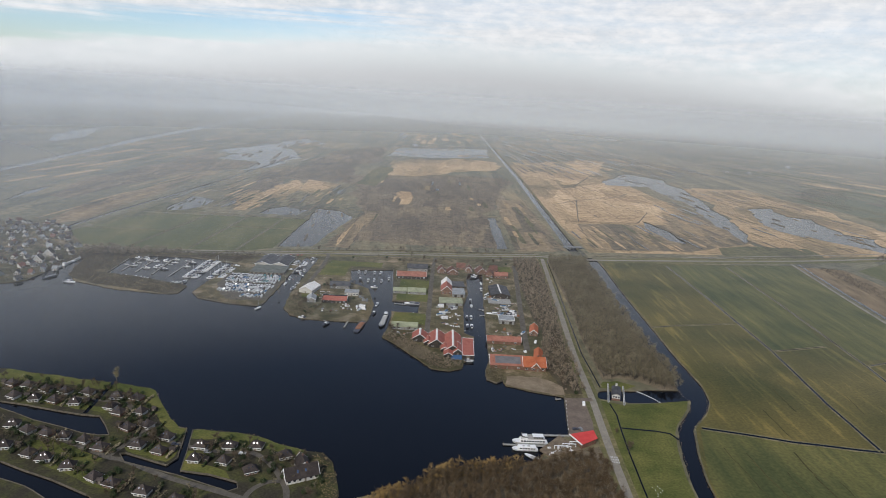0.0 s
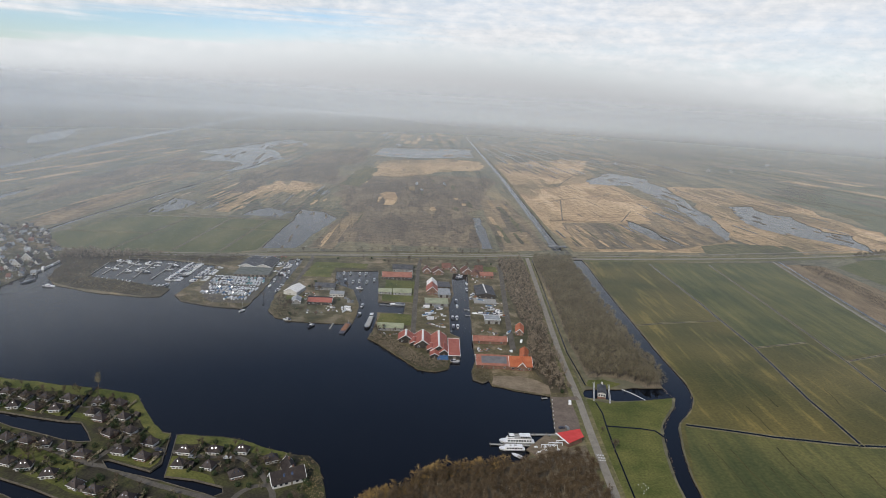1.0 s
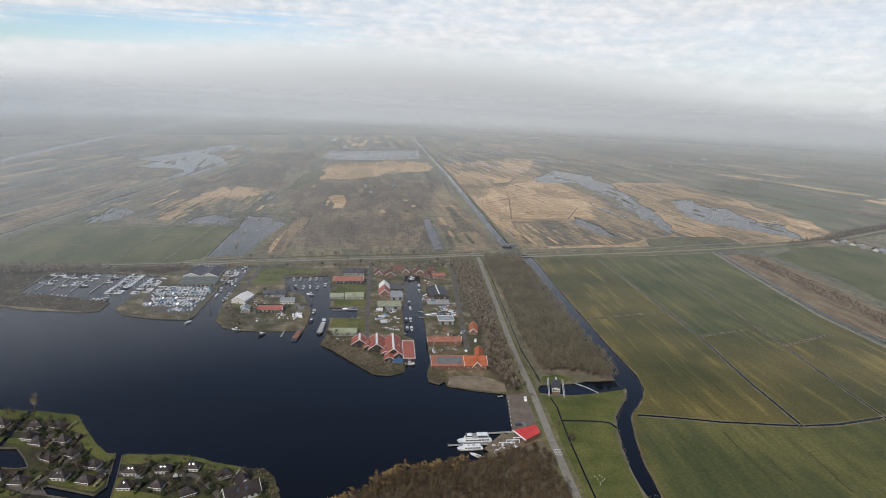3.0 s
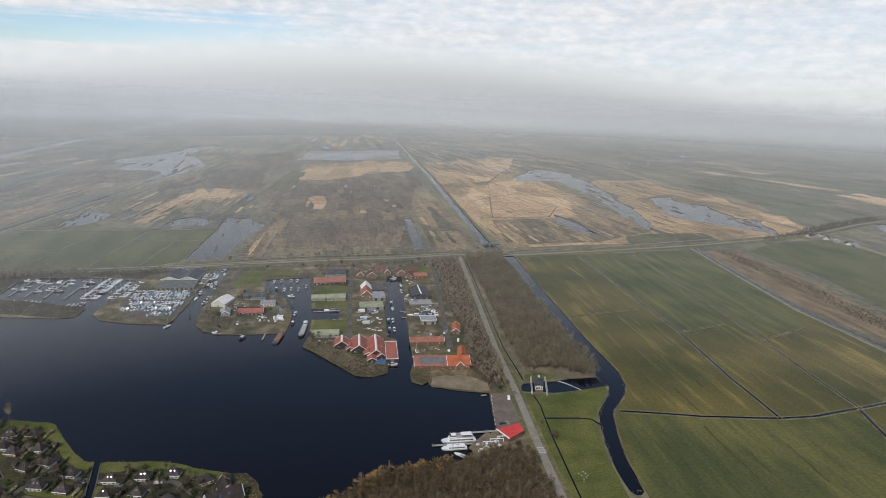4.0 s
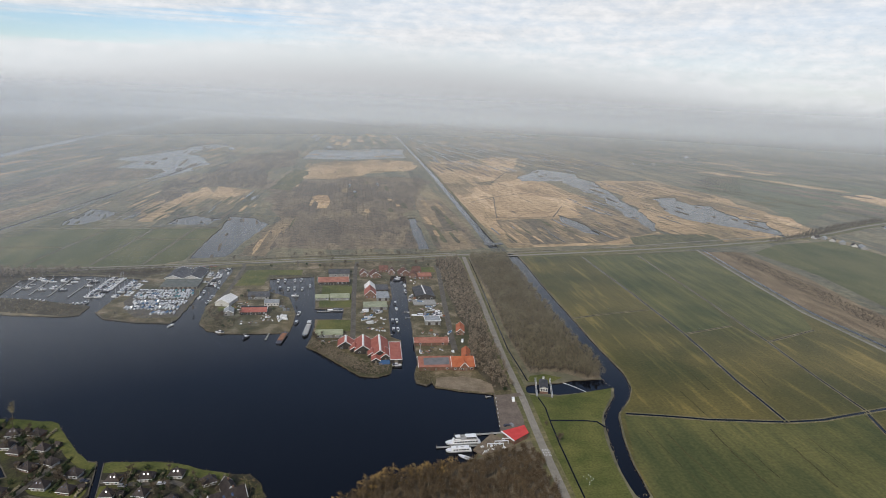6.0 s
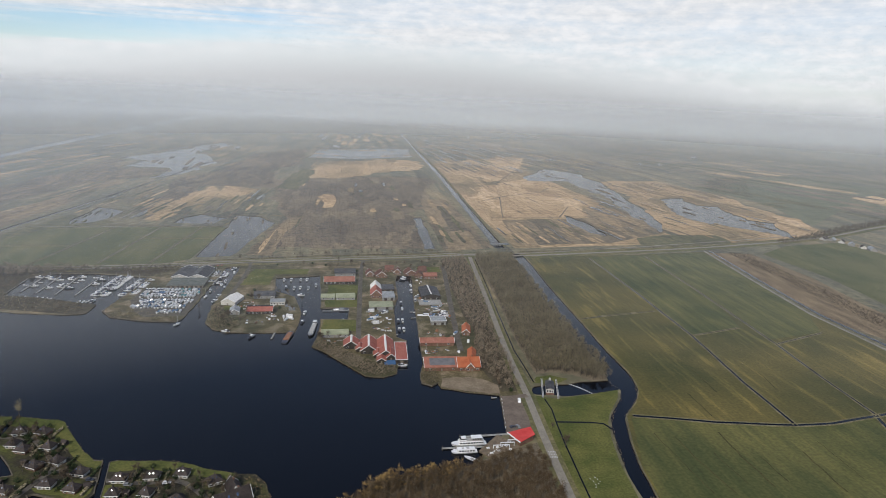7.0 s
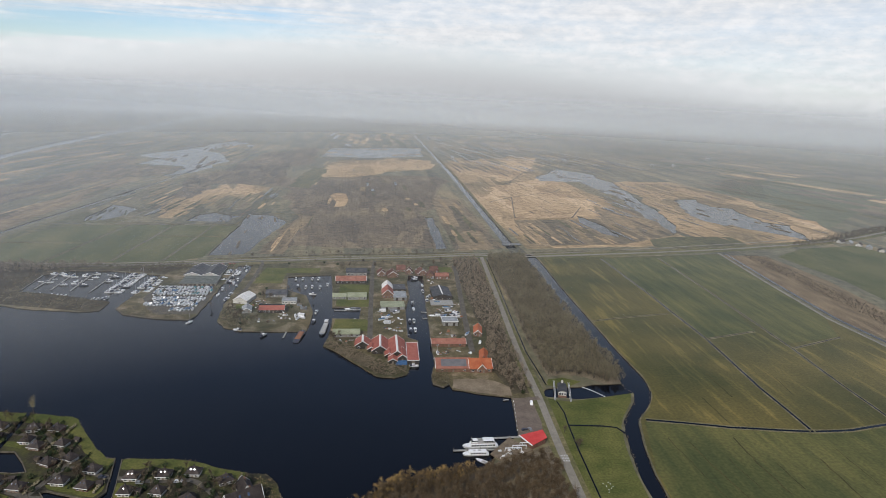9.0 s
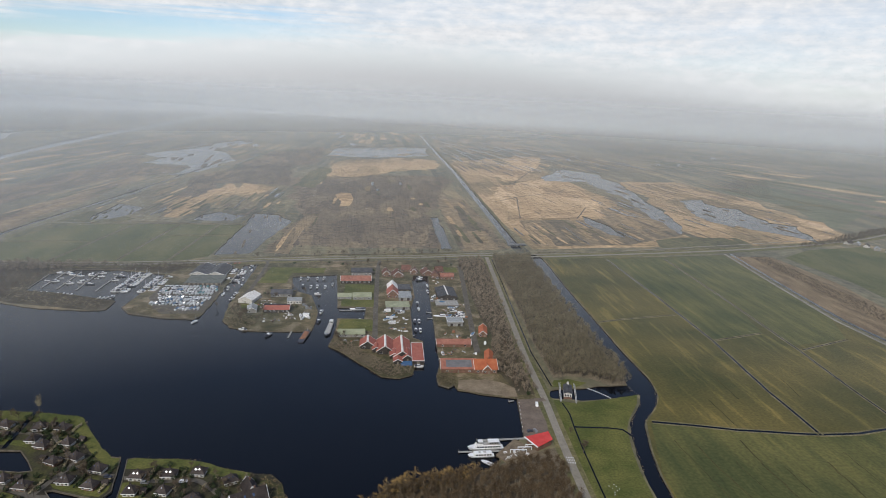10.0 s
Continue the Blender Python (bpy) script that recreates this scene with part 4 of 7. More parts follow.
for i, region in enumerate(([(-2900, 900), (-1000, 900), (-1120, 4400), (-2900, 4400)], [(840, 950), (3000, 950), (3000, 4400), (930, 4400)], [(-1000, 2650), (180, 3300), (900, 2900), (1000, 4500), (-1000, 4500)])):
    diggings(region, 55, 420 + i, {"green": 6, "dark": 5, "reed": 0.3}, (60, 260), 7.0, 0.35)
cross_dikes([([(215, 1022), (345, 1036), (352, 1050)], 2.6), ([(222, 1180), (283, 1248), (399, 1335), (430, 1390)], 2.6), ([(345, 1036), (399, 1150), (370, 1190)], 2.2), ([(322, 1459), (429, 1728)], 3), ([(204, 1440), (322, 1480)], 3), ([(240, 1024), (283, 1248)], 2)],
            DARK_PEAT, "reed_dike", "dark low dike between reed fields", 0.90)
cross_dikes([([(-377, 921), (-320, 925), (-266, 919), (-205, 926), (-200, 1000)], 3.5), ([(-170, 1018), (-130, 1010), (-95, 1008)], 4), ([(196, 816), (199, 1054), (206, 1589), (201, 2573)], 4), ([(30, 1640), (100, 1650), (165, 1640)], 5), ([(870, 1227), (959, 1253), (1019, 1256)], 7)],
            BANK, "grass_dike", "pale grass path on a low dike", 0.94)


# reed islets standing in the meres
def islets(name, outline, seed, n, wide, long, mat):
    rnd = random.Random(seed)
    xs, ys = [p[0] for p in outline], [p[1] for p in outline]
    bm = bmesh.new()
    for k in range(n):
        for _ in range(30):
            x, y = rnd.uniform(min(xs), max(xs)), rnd.uniform(min(ys), max(ys))
            if inside((x, y), outline):
                break
        ring = [bm.verts.new((p[0], p[1], 0.03 + 0.002 * k)) for p in lens(x, y, rnd.uniform(*wide), rnd.uniform(*long), seed * 50 + k, rnd.gauss(0.13, 0.06))]
        bm.faces.new(ring)
        low = [bm.verts.new((v.co.x, v.co.y, -1.0)) for v in ring]
        for i in range(len(ring)):
            j = (i + 1) % len(ring)
            bm.faces.new((ring[i], low[i], low[j], ring[j]))
    bmesh.ops.recalc_face_normals(bm, faces=bm.faces)
    return tagged(obj(name, bm, mat), "low reed islets standing in open water", "islets", kind="stuff")


for i, (outline, n, w, l, mat) in enumerate(((WATER_E1, 22, (2, 6), (12, 60), DARK_PEAT), (WATER_E2, 12, (3, 10), (10, 40), DARK_PEAT), (WATER_W2, 22, (4, 14), (30, 130), DARK_PEAT), (WATER_N, 22, (10, 60), (5, 12), MARSH), (POND_NW, 7, (2, 4.5), (14, 46), DARK_PEAT), (WATER_W4, 9, (2, 5), (10, 34), ROUGH), (WATER_W3, 5, (2, 4), (8, 18), DARK_PEAT))):
    islets("reed_islet", outline, 600 + i, n, w, l, mat)


# ---- shapes ----
def box(bm, x0, x1, y0, y1, z0, z1):
    v = [bm.verts.new(p) for p in ((x0, y0, z0), (x1, y0, z0), (x1, y1, z0), (x0, y1, z0), (x0, y0, z1), (x1, y0, z1), (x1, y1, z1), (x0, y1, z1))]
    for f in ((0, 3, 2, 1), (4, 5, 6, 7), (0, 1, 5, 4), (1, 2, 6, 5), (2, 3, 7, 6), (3, 0, 4, 7)):
        bm.faces.new([v[i] for i in f])


def slab(bm, quad, thick):
    """A plate over a flat outline of three or four corners, thick downwards along its normal."""
    pts = [Vector(p) for p in quad]
    n = (pts[1] - pts[0]).cross(pts[2] - pts[0]).normalized()
    if n.z < 0:
        pts.reverse()
        n = -n
    top = [bm.verts.new(p) for p in pts]
    low = [bm.verts.new(p - n * thick) for p in pts]
    bm.faces.new(top)
    bm.faces.new(low[::-1])
    for i in range(len(pts)):
        j = (i + 1) % len(pts)
        bm.faces.new((top[j], top[i], low[i], low[j]))


def prism(bm, a, b, r0, r1, sides=6):
    a, b = Vector(a), Vector(b)
    d = (b - a).normalized()
    u = d.orthogonal().normalized()
    w = d.cross(u)
    ra = [bm.verts.new(a + (u * math.cos(math.tau * i / sides) + w * math.sin(math.tau * i / sides)) * r0) for i in range(sides)]
    rb = [bm.verts.new(b + (u * math.cos(math.tau * i / sides) + w * math.sin(math.tau * i / sides)) * r1) for i in range(sides)]
    for i in range(sides):
        j = (i + 1) % sides
        bm.faces.new((ra[i], ra[j], rb[j], rb[i]))
    bm.faces.new(rb)
    bm.faces.new(ra[::-1])


def boxes(*bs):
    bm = bmesh.new()
    for b in bs:
        box(bm, *b)
    return bm


def slabs(thick, *quads):
    bm = bmesh.new()
    for q in quads:
        slab(bm, q, thick)
    return bm


# ---- buildings ----
def gable_house(name, m, w, d, eave, ridge, along, wall, roof, label, category="building", trim=None, over=0.5, strip_mat=None, strip_w=1.6,
                windows=3, chimney=False, group="", skylights=0, door=True, ends=WALL_DARK, panel=None):
    """A house of w by d metres round its base point; along is the axis of its ridge, in its own plan."""
    h = thing(name, m, label, category, group)
    span_, run = (d, w) if along == "x" else (w, d)

    def at(u, v, z):
        return (u, v, z) if along == "x" else (v, u, z)

    hs, hr = span_ / 2, run / 2
    bm = bmesh.new()
    lo = [bm.verts.new(at(u, v, 0)) for u, v in ((-hr, -hs), (hr, -hs), (hr, hs), (-hr, hs))]
    up = [bm.verts.new(at(u, v, eave)) for u, v in ((-hr, -hs), (hr, -hs), (hr, hs), (-hr, hs))]
    top = [bm.verts.new(at(u, 0, ridge)) for u in (-hr, hr)]
    bm.faces.new((lo[0], lo[1], up[1], up[0]))
    bm.faces.new((lo[2], lo[3], up[3], up[2]))
    bm.faces.new((lo[1], lo[2], up[2], top[1], up[1]))
    bm.faces.new((lo[3], lo[0], up[0], top[0], up[3]))
    bmesh.ops.recalc_face_normals(bm, faces=bm.faces)
    part("wall", bm, wall, h)
    k = (ridge - eave) / hs
    for s in (-1, 1):
        quad = [at(-hr - over, 0, ridge + 0.12), at(hr + over, 0, ridge + 0.12), at(hr + over, s * (hs + over), eave - k * over + 0.12), at(-hr - over, s * (hs + over), eave - k * over + 0.12)]
        part("roof_slope", slabs(0.22, quad), roof, h)
        if panel and s < 0:
            f0, f1 = 0.16, 0.86
            part("roof_panel", slabs(0.06, [at(u, s * hs * f, ridge - k * hs * f + 0.26) for u, f in ((-hr * 0.72, f0), (hr * 0.80, f0), (hr * 0.80, f1), (-hr * 0.72, f1))]), panel, h, "flat dark panels on the slope")
        if trim:
            for e in (-1, 1):
                u = e * (hr + over)
                part("bargeboard", slabs(0.4, [at(u, 0, ridge + 0.2), at(u + e * 0.2, 0, ridge + 0.2), at(u + e * 0.2, s * (hs + over), eave - k * over + 0.2), at(u, s * (hs + over), eave - k * over + 0.2)]), trim, h, "white painted bargeboard")
        if skylights and s < 0:
            for q in range(skylights):
                u = (q + 0.5) / skylights * run * 0.5 - run * 0.25
                part("roof_window", slabs(0.08, [at(u - 0.5, s * hs * 0.35, ridge - k * hs * 0.35 + 0.24), at(u + 0.5, s * hs * 0.35, ridge - k * hs * 0.35 + 0.24), at(u + 0.5, s * hs * 0.62, ridge - k * hs * 0.62 + 0.24), at(u - 0.5, s * hs * 0.62, ridge - k * hs * 0.62 + 0.24)]), SKYLIGHT, h)
    if strip_mat:
        for s in (-1, 1):
            part("ridge_light", slabs(0.08, [at(-hr - over + 0.3, 0, ridge + 0.3), at(hr + over - 0.3, 0, ridge + 0.3), at(hr + over - 0.3, s * strip_w, ridge + 0.3 - k * strip_w), at(-hr - over + 0.3, s * strip_w, ridge + 0.3 - k * strip_w)]), strip_mat, h, "pale translucent ridge light")
    else:
        a, b = at(-hr - over, 0, ridge + 0.14), at(hr + over, 0, ridge + 0.14)
        bm = bmesh.new()
        prism(bm, a, b, 0.16, 0.16, 5)
        part("ridge_cap", bm, roof, h)
    # openings in the wall that looks south, and one in the east wall
    sx = w / 2
    for q in range(windows):
        x = -sx + (q + 0.5) * w / windows
        wide = min(1.5, w / windows * 0.55)
        if door and q == windows // 2:
            part("door", boxes((x - 0.55, x + 0.55, -d / 2 - 0.05, -d / 2 + 0.03, 0.02, 2.1)), TIMBER, h)
        else:
            win = part("window", boxes((x - wide / 2 - 0.1, x + wide / 2 + 0.1, -d / 2 - 0.06, -d / 2 + 0.02, 0.9, 2.2)), WHITE, h)
            part("pane", boxes((x - wide / 2, x + wide / 2, -d / 2 - 0.08, -d / 2 - 0.062, 1.0, 2.1)), GLASS_DARK, win)
    if chimney:
        p = at(hr * 0.4, hs * 0.15, 0)
        part("chimney", boxes((p[0] - 0.4, p[0] + 0.4, p[1] - 0.4, p[1] + 0.4, ridge - 0.9, ridge + 1.0)), WALL_BRICK, h)
    return h


def hip_house(name, m, w, d, eave, ridge, wall, roof, label, category="holiday house", group="", skylights=2, over=0.6, flat=0.0):
    """A low house under a hipped roof, with roof windows in its south slope."""
    h = thing(name, m, label, category, group)
    part("wall", boxes((-w / 2, w / 2, -d / 2, d / 2, 0, eave)), wall, h)
    rx = max(w / 2 - d / 2, 0.25) + flat
    X, Y = w / 2 + over, d / 2 + over
    k = (ridge - eave) / Y
    c = [(-X, -Y, eave), (X, -Y, eave), (X, Y, eave), (-X, Y, eave)]
    r0, r1 = (-rx, 0, ridge), (rx, 0, ridge)
    for quad in ([c[0], c[1], r1, r0], [c[2], c[3], r0, r1], [c[1], c[2], r1], [c[3], c[0], r0]):
        part("roof_slope", slabs(0.2, quad), roof, h)
    for y in (-Y - 0.06, Y):
        part("fascia", boxes((-X, X, y, y + 0.06, eave - 0.3, eave + 0.02)), WHITE, h)
    for q in range(skylights):
        u = (q - (skylights - 1) / 2) * 1.9
        f0, f1 = 0.38, 0.50
        part("roof_window", slabs(0.1, [(u - 0.25, -Y * f0, ridge - k * Y * f0 + 0.24), (u + 0.25, -Y * f0, ridge - k * Y * f0 + 0.24), (u + 0.25, -Y * f1, ridge - k * Y * f1 + 0.12), (u - 0.25, -Y * f1, ridge - k * Y * f1 + 0.12)]), SKYLIGHT, h)
    for x in (-w * 0.30, w * 0.02, w * 0.32):
        if x == w * 0.02:
            part("door", boxes((x - 0.45, x + 0.45, -d / 2 - 0.05, -d / 2 + 0.03, 0.02, 1.9)), TIMBER, h)
        else:
            win = part("window", boxes((x - 0.8, x + 0.8, -d / 2 - 0.06, -d / 2 + 0.02, 0.4, 1.75)), WHITE, h)
            part("pane", boxes((x - 0.7, x + 0.7, -d / 2 - 0.08, -d / 2 - 0.062, 0.5, 1.65)), GLASS_DARK, win)
    part("chimney", boxes((rx * 0.5 - 0.25, rx * 0.5 + 0.25, 0.2, 0.7, ridge - 1.0, ridge + 0.5)), WALL_DARK, h)
    return h


def flat_shed(name, m, w, d, height, wall, roof, label, category="shed", border=None, ribs=0, slope=0.0, doors=2):
    """A shed under a flat or slightly falling roof, with an edge strip and sheet joints."""
    h = thing(name, m, label, category)
    part("wall", boxes((-w / 2, w / 2, -d / 2, d / 2, 0, height - 0.1)), wall, h)
    o = 0.35
    q = [(-w / 2 - o, -d / 2 - o, height), (w / 2 + o, -d / 2 - o, height), (w / 2 + o, d / 2 + o, height + slope), (-w / 2 - o, d / 2 + o, height + slope)]
    part("roof", slabs(0.25, [(x, y, z + 0.2) for x, y, z in q]), roof, h)
    if border:
        for i in range(4):
            a, b = Vector(q[i]), Vector(q[(i + 1) % 4])
            bm = bmesh.new()
            prism(bm, a + Vector((0, 0, 0.24)), b + Vector((0, 0, 0.24)), 0.24, 0.24, 4)
            part("roof_edge", bm, border, h, "white roof edge")
    for i in range(ribs):
        x = -w / 2 + (i + 1) * w / (ribs + 1)
        part("sheet_joint", slabs(0.08, [(x - 0.08, q[0][1], height + 0.26), (x + 0.08, q[0][1], height + 0.26), (x + 0.08, q[2][1], height + slope + 0.26), (x - 0.08, q[2][1], height + slope + 0.26)]), roof, h)
    for i in range(doors):
        x = -w / 2 + (i + 0.5) * w / doors
        part("shed_door", boxes((x - 1.2, x + 1.2, -d / 2 - 0.05, -d / 2 + 0.03, 0.02, min(2.6, height - 0.5))), WALL_DARK if wall is not WALL_DARK else TIMBER, h)
    return h


def at(x, y, turn=0.0, z=0.2):
    return pose(x, y, z, 0, 0, turn)


# boathouses on the point: three long sheds with pale ridge lights, stepping out towards the lake
gable_house("boathouse", at(-9.6, 475.5, 0), 11.5, 12, 3.4, 7.2, "y", WALL_DARK, ROOF_RED, "dark timber boathouse with a red sheet roof and white edges", "boathouse", WHITE, 0.8, ROOF_PALE, 0.9, 2, group="boathouses on the point")
gable_house("boathouse", at(4.4, 470.5, 0), 12.5, 22, 3.4, 7.6, "y", WALL_DARK, ROOF_RED, "dark timber boathouse with a red sheet roof and white edges", "boathouse", WHITE, 0.8, ROOF_PALE, 0.9, 2, group="boathouses on the point")
gable_house("boathouse", at(17.6, 465.0, 0), 12.5, 31, 3.4, 7.6, "y", WALL_DARK, ROOF_RED, "dark timber boathouse with a red sheet roof and white edges", "boathouse", WHITE, 0.8, ROOF_PALE, 0.9, 2, group="boathouses on the point")
gable_house("boathouse_annex", at(-2.4, 467.5, 0), 6.5, 9, 2.8, 4.9, "y", WALL_DARK, ROOF_RED, "small red-roofed boathouse annex with white edges", "boathouse", WHITE, 0.6, None, windows=1, group="boathouse annexes")
gable_house("boathouse_annex", at(11.6, 456.0, 0), 6.5, 9, 2.8, 4.9, "y", WALL_DARK, ROOF_RED, "small red-roofed boathouse annex with white edges", "boathouse", WHITE, 0.6, None, windows=1, group="boathouse annexes")
gable_house("boathouse_annex", at(14.0, 445.5, 0), 6.5, 8, 2.6, 4.4, "y", WALL_DARK, ROOF_RED, "small red-roofed boathouse annex with white edges", "boathouse", WHITE, 0.6, None, windows=1, group="boathouse annexes")
gable_house("boathouse_annex", at(21.6, 453.0, 0), 7.0, 14, 3.2, 5.9, "y", WALL_DARK, ROOF_RED, "small red-roofed boathouse annex with white edges", "boathouse", WHITE, 0.6, None, windows=1, group="boathouse annexes")
flat_shed("boat_shed", at(29.8, 457.5, -1), 8.6, 33, 3.0, WALL_DARK, ROOF_RED, "long flat boat shed with a red roof edged in white", "shed", WHITE, 0, 0.4, 1)

# the orange-roofed yard
gable_house("boatyard_hall", at(58.8, 435.0, 0), 25.5, 17, 3.4, 7.8, "x", WALL_BRICK, ROOF_TAN, "wide boatyard hall with a faded red roof and dark panels", "hall", WHITE, 0.6, windows=3, panel=SOLAR)
gable_house("boatyard_office", at(79.6, 434.0, 0), 16.5, 17, 3.6, 7.8, "x", WALL_BRICK, ROOF_ORANGE, "brick boatyard office with a bright orange tiled roof", "house", WHITE, 0.7, windows=4, chimney=True)
gable_house("front_gable", at(80.2, 428.4, 0), 6.2, 7, 3.6, 7.0, "y", WALL_BRICK, ROOF_ORANGE, "small front gable with an orange roof and white edges", "porch", WHITE, 0.5, windows=2)
gable_house("yard_wing", at(85.8, 451.0, -9), 6.5, 17, 2.8, 5.4, "y", WALL_BRICK, ROOF_ORANGE, "narrow brick wing with an orange roof", "shed", None, 0.4, windows=1)
gable_house("long_shed", at(60.9, 479.0, 0), 28.0, 10, 2.8, 5.2, "x", WALL_BRICK, ROOF_TAN, "long low shed with a faded red roof edged in white", "shed", WHITE, 0.5, windows=3)
gable_house("small_house", at(89.8, 504.0, -9), 7.0, 17, 3.0, 6.0, "y", WALL_BRICK, ROOF_ORANGE, "small brick house with an orange roof beside a lane", "house", WHITE, 0.4, windows=2)
flat_shed("workshop", at(67.6, 526.5, 1), 13.5, 12, 4.0, WALL_GREY, ROOF_GREY, "flat grey workshop beside a harbour canal", "workshop", WHITE, 4)
flat_shed("workshop_deck", at(66.0, 580.0, 1), 22, 14, 1.2, TIMBER, PIER_WOOD, "low timber landing stage beside a hall", "jetty", None, 0, doors=1)
gable_house("dark_hall", at(67.6, 606.0, 2), 19.0, 30, 4.0, 6.2, "y", WALL_DARK, ROOF_DARK, "large hall with a dark roof and a pale roof light", "hall", None, 0.5, ROOF_PALE, 0.7, 3)
gable_house("orange_house", at(75.0, 668.0, 3), 15.0, 11, 3.6, 6.0, "x", WALL_BRICK, ROOF_TAN, "orange brick house with a faded red roof", "house", None, 0.4, windows=4, chimney=True)
gable_house("harbour_house", at(12.9, 605.0, 1), 11.0, 17, 4.0, 9.0, "y", WALL_BRICK, ROOF_RED, "tall harbour house with a red roof and white edges", "house", WHITE, 0.6, windows=3)
gable_house("pale_house", at(12.9, 623.5, 1), 10.4, 14, 4.0, 8.6, "y", WALL_WHITE, ROOF_PALE, "house with a pale sheet roof behind a red one", "house", None, 0.5, windows=3)
flat_shed("grey_shed", at(25.0, 598.0, 2), 12.5, 18, 3.2, WALL_GREY, ROOF_GREY, "light grey shed with a ribbed sheet roof", "shed", None, 6, 0.5)
flat_shed("slate_shed", at(25.2, 622.0, 2), 12.5, 17, 3.8, WALL_DARK, ROOF_DARK, "low shed with a slate grey roof", "shed", None, 3)
flat_shed("green_shed", at(17.0, 569.0, 2), 22.5, 14, 3.0, WALL_GREY, ROOF_GREEN, "low shed with a faded pale green roof", "shed", None, 8, 0.5)
gable_house("red_hall", at(-25.8, 650.5, 3), 32, 15, 3.2, 6.4, "x", WALL_DARK, ROOF_TAN, "long hall with a weathered red roof", "hall", WHITE, 0.5, windows=7)
gable_house("slate_hall", at(-20.6, 681.0, 3), 23, 16, 3.6, 6.6, "x", WALL_GREY, ROOF_DARK, "hall with a blue-grey sheet roof", "hall", None, 0.5, windows=5)
gable_house("green_boat_shed", at(-35.0, 597.0, 2), 13.5, 12, 2.6, 4.4, "x", WALL_GREY, ROOF_GREEN, "low boat shed with a pale green roof", "shed", None, 0.4, windows=3, group="green boat sheds")
gable_house("green_boat_shed", at(-17.6, 597.5, 2), 18.5, 14, 2.8, 4.8, "x", WALL_GREY, ROOF_GREEN, "low boat shed with a pale green roof", "shed", None, 0.4, windows=4, group="green boat sheds")
gable_house("green_boat_shed", at(-23.8, 500.0, 1), 22.5, 12, 2.8, 4.8, "x", WALL_GREY, ROOF_GREEN, "low boat shed with a pale green roof", "shed", None, 0.4, windows=5, group="green boat sheds")
gable_house("white_tent_hall", at(-125.0, 586.0, -14), 14.0, 20, 3.4, 6.6, "y", WALL_WHITE, ROOF_PALE, "white tent hall on a grassy point", "tent hall", None, 0.3, windows=1)
gable_house("red_yard_hall", at(-94.8, 558.5, 2), 23, 14, 3.0, 5.8, "x", WALL_DARK, ROOF_RED, "yard hall with a red roof and a dark ridge vent", "hall", WHITE, 0.5, GLASS_DARK, 1.3, 6)
gable_house("grey_yard_hall", at(-97.0, 603.0, 2), 20, 15, 3.2, 5.6, "x", WALL_GREY, ROOF_DARK, "yard hall with a grey sheet roof", "hall", None, 0.5, windows=4)
gable_house("yard_shop", at(-81.8, 581.0, 2), 13.5, 10, 3.2, 4.4, "x", WALL_WHITE, ROOF_GREY, "low white shop with a brownish grey roof", "shop", None, 0.3, windows=5)
gable_house("yard_hut", at(-117.0, 556.0, 8), 8.5, 12, 2.8, 5.2, "y", WALL_GREY, ROOF_GREY, "small grey hut with a pitched roof", "hut", WHITE, 0.4, windows=2)
gable_house("marina_hall", at(-193.0, 676.0, -2), 17, 34, 3.0, 6.0, "y", WALL_WHITE, ROOF_DARK, "marina hall with a dark pitched roof and white gable", "hall", WHITE, 0.9, windows=4, skylights=5, group="marina halls")
gable_house("marina_hall", at(-174.5, 676.0, -2), 17, 34, 3.0, 6.0, "y", WALL_WHITE, ROOF_DARK, "marina hall with a dark pitched roof and white gable", "hall", WHITE, 0.9, windows=4, skylights=5, group="marina halls")
for i, (x, y, w, d, t, ax) in enumerate(((7, 676, 9, 12, 5, "y"), (19.5, 673, 12, 12, 8, "y"), (39, 684, 8, 9, -5, "y"), (53, 681, 12, 12, 12, "y"), (62.5, 672, 9, 12, -4, "y"), (68, 690, 9, 9, 10, "x"), (30, 694, 10, 8, 0, "x"))):
    gable_house("cottage", at(x, y, t), w, d, 3.0, 7.2, ax, WALL_BRICK, ROOF_RUST, "brick cottage with a weathered red tile roof", "cottage", WHITE if i < 4 else None, 0.4, windows=3, chimney=True, group="cottages by the harbour")

flat_shed("covered_berths", at(-181, 643, 1), 36, 27, 2.6, TIMBER, material("mossy_sheet_roof", (0.085, 0.095, 0.085), (0.15, 0.16, 0.145), 0.25, 6, fine=0.15, fine_scale=1.5), "long low covered berths with a mossy grey roof", "shed", None, 9, doors=8)
# pumping station: a tall white block over the inlet with a bridge on each side
st = thing("pumping_station", at(132.6, 393.5, -14, 0.1), "white-walled pumping station with a grey roof over its inlet", "pumping station")
part("wall", boxes((-2.7, 2.7, -6.5, 6.5, -1.2, 3.4)), WALL_WHITE, st)
for sx in (-1, 1):
    part("roof_slope", slabs(0.2, [(0, -6.9, 5.0), (0, 6.9, 5.0), (sx * 3.2, 6.9, 3.35), (sx * 3.2, -6.9, 3.35)]), ROOF_DARK, st, "dark grey roof slope")
part("chimney", boxes((-0.7, 0.7, 4.8, 6.0, 3.7, 6.4)), WALL_WHITE, st)
for x in (-1.7, 0.0, 1.7):
    win = part("window", boxes((x - 0.7, x + 0.7, -6.58, -6.48, 1.0, 2.8)), WHITE, st)
    part("pane", boxes((x - 0.56, x + 0.56, -6.6, -6.585, 1.15, 2.65)), GLASS_DARK, win)
part("plinth", boxes((-2.9, 2.9, -7.1, -6.5, -1.2, 0.7)), WALL_BRICK, st)
